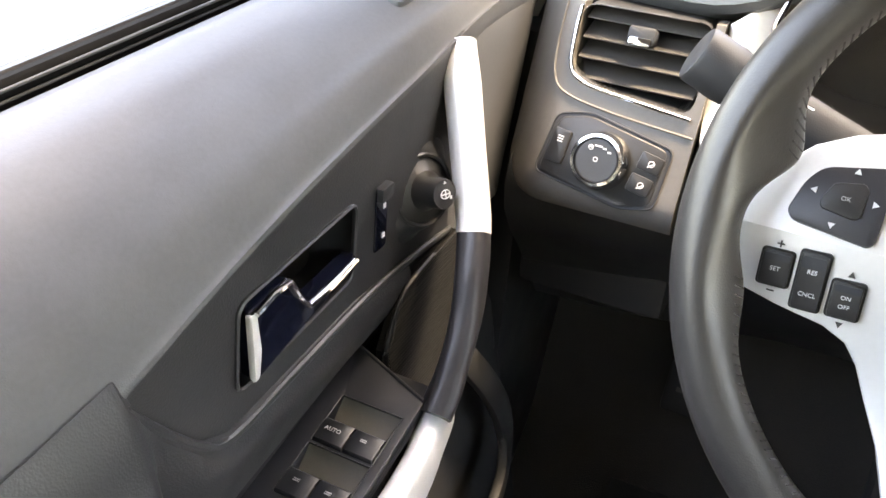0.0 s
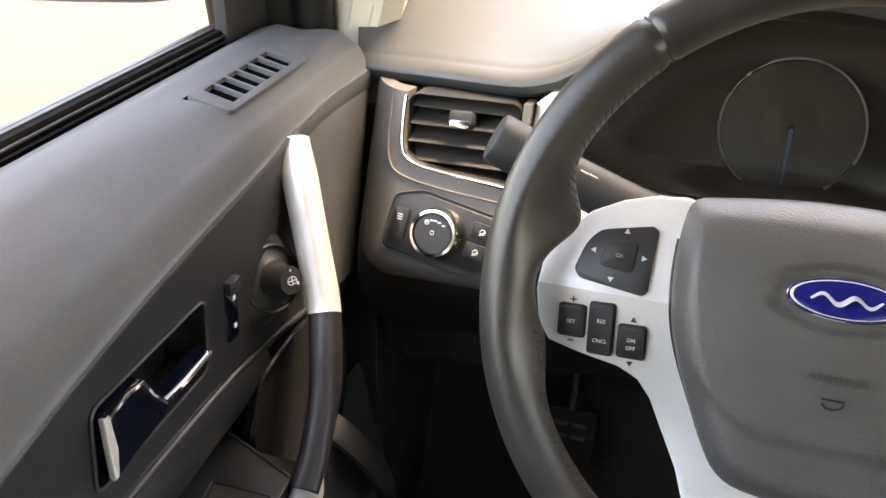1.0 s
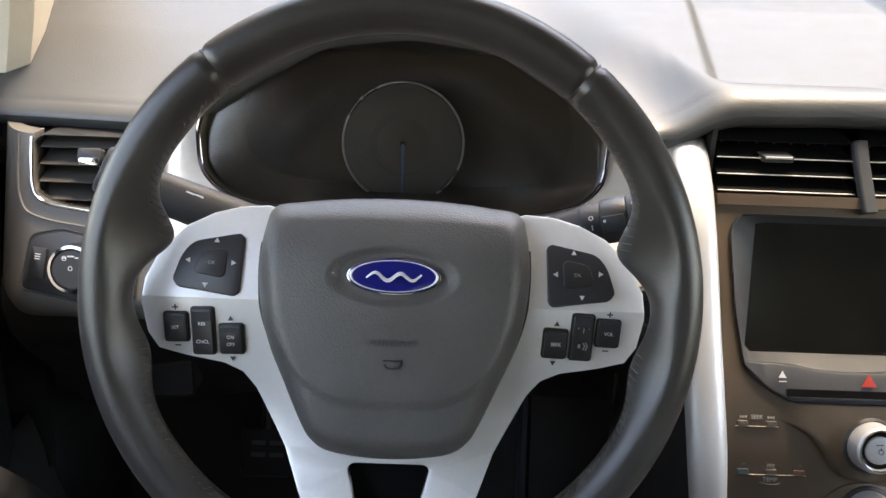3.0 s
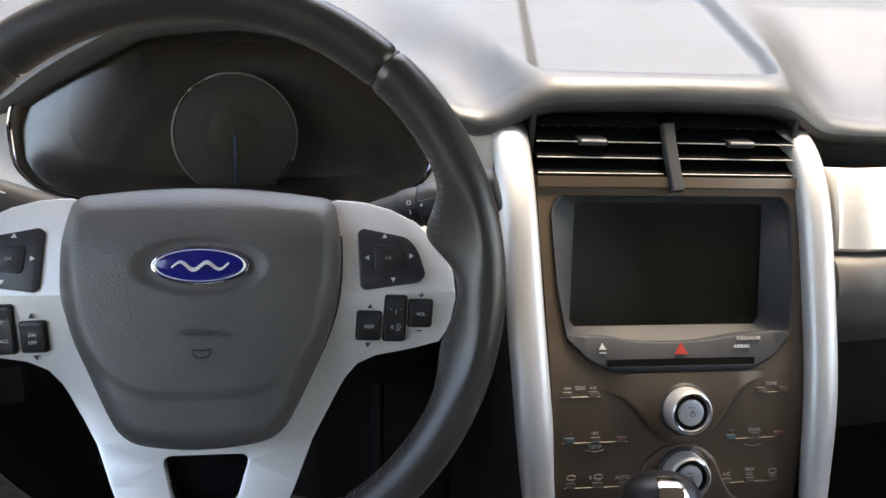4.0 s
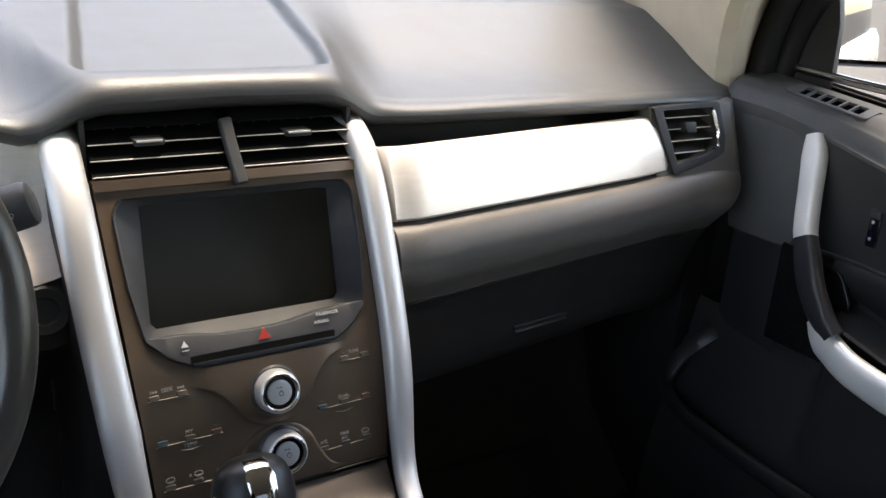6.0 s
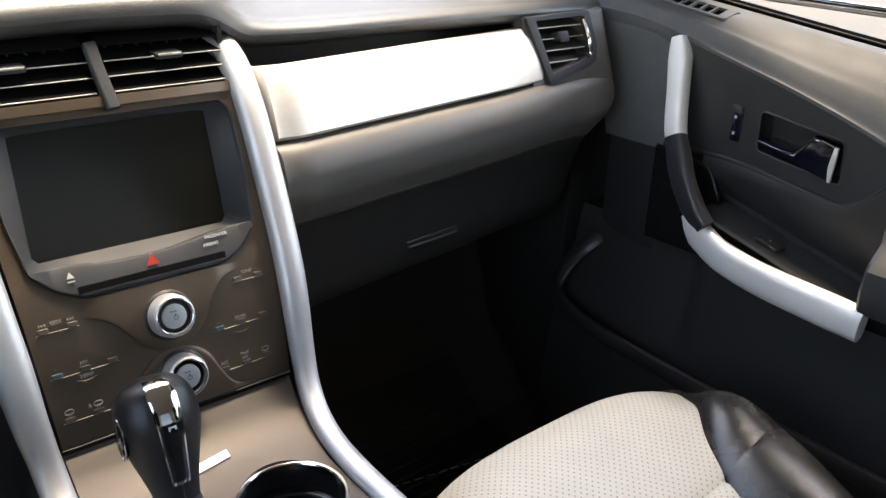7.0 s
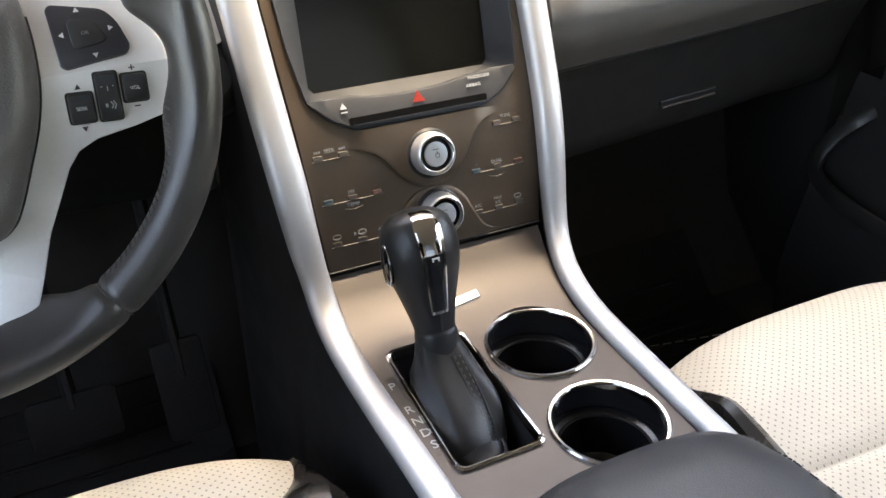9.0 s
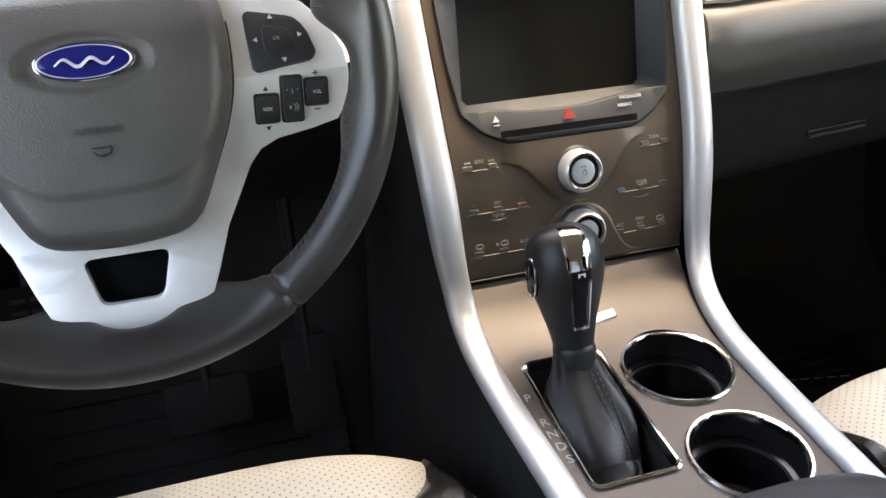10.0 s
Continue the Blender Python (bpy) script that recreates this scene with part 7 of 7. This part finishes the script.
def seat(xc, dy, name_label, slim=(0.0, 0.0), wide=False):
    st_ = thing("bucket_seat", name_label, "seat", (xc, dy - 0.3, FLOOR_Z), "front seats of the car")
    prof_ = [(-0.035, 0.085, 0.175, 0.0), (-0.032, 0.16, 0.182, 0.0), (-0.040, 0.215, 0.188, 0.0), (-0.055, 0.248, 0.190, 0.0), (-0.078, 0.266, 0.190, 0.0), (-0.105, 0.273, 0.183, 0.002), (-0.14, 0.272, 0.160, 0.010), (-0.18, 0.265, 0.130, 0.016),
             (-0.225, 0.2545, 0.106, 0.020), (-0.232, 0.2530, 0.104, 0.020), (-0.240, 0.2515, 0.102, 0.021), (-0.30, 0.240, 0.094, 0.026), (-0.38, 0.224, 0.092, 0.030), (-0.50, 0.205, 0.092, 0.032), (-0.60, 0.195, 0.092, 0.034)]
    fine = smooth_line(prof_, 3)
    def outer_w(y, z):
        return lerp(y, (-0.6, -0.35, -0.2, -0.12, -0.07, -0.03), (0.245, 0.245, 0.235, 0.218, 0.198, 0.180))
    def door_w(y):
        return lerp(y, (-0.6, -0.34, -0.286, -0.237, -0.187, -0.135, -0.09, -0.035), (0.045, 0.050, 0.058, 0.076, 0.105, 0.141, 0.165, 0.166))

    def door_ow(y):
        return lerp(y, (-0.6, -0.44, -0.38, -0.325, -0.275, -0.22, -0.16, -0.115, -0.03), (0.105, 0.118, 0.144, 0.180, 0.204, 0.217, 0.200, 0.174, 0.162))

    rows = []
    for y, z, w, b in fine:
        z += SEAT_UP
        wl = max(w, lerp(y, (-0.6, -0.2, -0.12, -0.035), (0.170, 0.172, 0.180, 0.175))) if wide else w
        w = door_w(y) if wide else w
        rows.append([(xc + (wl if u < 0 else w) * u, y + dy - 0.022 * abs(u) ** 3 * step(-0.20, -0.10, y), z - 0.010 * (1 - u * u) * step(-0.1, -0.3, y) - 0.005 * math.exp(-((y + 0.232) / 0.0045) ** 2) - 0.016 * abs(u) ** 4 * step(-0.16, -0.09, y)) for u in np.linspace(-1, 1, 29)])
    part("cushion", grid(rows), "seat", st_, "light beige perforated leather cushion centre")
    for e in (-1, 1):
        rows = []
        for y, z, w, b in fine:
            z += SEAT_UP
            if wide and e < 0:
                w = max(w, lerp(y, (-0.6, -0.2, -0.12, -0.035), (0.170, 0.172, 0.180, 0.175)))
            if wide and e > 0:
                w = door_w(y)
            ow = max(outer_w(y, z), w + 0.008)
            if wide and e > 0:
                ow = max(door_ow(y), w + 0.008)
                b = max(b, 0.020 * step(-0.10, -0.20, y))
            elif e * xc > 0:
                ow -= slim[0] * (ow - w)
                b *= 1 - slim[0] * 0.8
            else:
                ow -= slim[1] * (ow - w)
                b *= 1 - slim[1]
            yy = y + dy - 0.022 * step(-0.20, -0.10, y)
            z0 = z - 0.016 * step(-0.16, -0.09, y)
            rows.append([(xc + e * (w + (ow - w) * t), yy, z0 + b * h + dz * 1.0) for t, h, dz in ((0.0, 0.0, -0.0025), (0.02, 0.0, 0.0008), (0.2, 0.75, 0.002), (0.45, 1.15, 0.003), (0.7, 1.0, 0.0), (0.88, 0.3, -0.010), (1.0, -0.6, -0.035), (1.02, -1.5, -0.09), (0.98, -2.0, -0.16))])
        bo = part("bolster", grid(rows), "seat_leather", st_, "black leather side bolster")
        if wide and e > 0:
            continue
        sti = []
        for k in range(12, len(rows) - 1):
            a, b_ = Vector(rows[k][5]), Vector(rows[k + 1][5])
            n_ = max(int((b_ - a).length / 0.007), 1)
            for i in range(n_):
                p, q = a.lerp(b_, i / n_), a.lerp(b_, (i + 0.55) / n_)
                sti.append(sweep([p + Vector((0, 0, 0.0006)), q + Vector((0, 0, 0.0006))], 0.0005, 0.0005, (1, 0, 0), n=4))
        tagged(part("stitching", join(*sti), "thread", bo), kind="stuff")
    part("base", box((xc - 0.20, dy - 0.60, FLOOR_Z + 0.05), (xc + 0.20, dy - 0.06, 0.17), 0.02), "black", st_, "black seat base")
    for e in (-1, 1):
        part("seat_rail", box((xc + e * 0.17 - 0.02, dy - 0.58, FLOOR_Z), (xc + e * 0.17 + 0.02, dy - 0.08, FLOOR_Z + 0.055), 0.004), "bezel", st_)
    return st_


seat(-0.375, 0.055, "driver's seat with light beige perforated cushion and black bolsters")
seat(0.345, 0.0, "passenger seat with light beige perforated cushion and black bolsters", (0.22, 0.45), True)

# ---------------------------------------------------------------- floor mats and pedals
def floor_mat(x0, x1, y0, y1, lab):
    mt = thing("floor_mat", lab, "floor mat", ((x0 + x1) / 2, y0, FLOOR_Z), "floor mats")
    def mz(y):
        return FLOOR_Z + 0.004 + (0.9 * max(y - 0.33, 0))
    rows = [[(x, y, mz(y) + (0.012 if x in (x0, x1) or y in (y0, y1) else 0.0)) for x in (x0, x0 + 0.02, x0 + 0.03, x1 - 0.03, x1 - 0.02, x1)] for y in (y0, y0 + 0.02, y0 + 0.03, 0.1, 0.33, y1 - 0.03, y1)]
    part("mat", grid(rows), "rubber", mt)
    for i in range(14):
        y = y0 + 0.06 + i * 0.025
        part("rib", sweep([(x, y, mz(y) + 0.002) for x in np.linspace(x0 + 0.05, x1 - 0.05, 6)], 0.004, 0.003, (0, 1, 0), n=6), "rubber", mt)
    return mt


pmat = floor_mat(0.19, 0.62, -0.02, 0.42, "black ribbed rubber mat in the passenger footwell")
floor_mat(-0.62, -0.19, 0.04, 0.42, "black ribbed rubber mat under the pedals")
sti = []
for i in range(9):
    a, b = Vector((0.385 + 0.021 * i, 0.2795 - 0.0042 * i, FLOOR_Z + 0.0085)), Vector((0.399 + 0.021 * i, 0.2767 - 0.0042 * i, FLOOR_Z + 0.0085))
    sti.append(sweep([a, b], 0.0011, 0.0011, (0, 0, 1), n=6))
tagged(part("edge_stitching", join(*sti), "grey_print", pmat, "pale stitches along the mat's edge"), kind="stuff")
for x, w, nm in ((-0.36, 0.05, "brake_pedal"), (-0.235, 0.03, "accelerator_pedal")):
    pdl = thing(nm, "black rubber pedal under the dashboard", "pedal", (x, 0.30, 0.05))
    m = axes((x, 0.30, 0.10), (1, 0, 0), (0, 0.5, 1))
    part("pad", prism(rect(w * 2, 0.06 if w > 0.04 else 0.12, 0.008), -0.006, 0.006, m, 0.003), "rubber", pdl)
    part("arm", sweep([(x, 0.31, 0.11), (x, 0.36, 0.22), (x, 0.42, 0.40)], 0.008, 0.012, (1, 0, 0), n=10), "ribs", pdl)

# foot-operated parking brake at the left of the footwell
pb = thing("parking_brake_pedal", "black rubber parking brake pedal with worn print", "pedal", (-0.552, 0.43, 0.10))
m = axes((-0.552, 0.428, 0.194), (1, 0, 0), (0, 0.45, 1))
part("pad", prism(rect(0.066, 0.062, 0.006), -0.012, 0.0, m, 0.003), "rubber", pb)
tagged(part("worn_print", join(*[bar(0.018, 0.0055, m @ Matrix.Translation((-0.011 + 0.023 * i, 0.012 - 0.015 * j, 0.0002))) for i in range(2) for j in range(2)]), "thread", pb, "small unreadable marks"), kind="stuff")
part("arm", sweep([(-0.552, 0.445, 0.20), (-0.552, 0.48, 0.30), (-0.552, 0.50, 0.42)], 0.010, 0.012, (1, 0, 0), n=10), "black", pb)
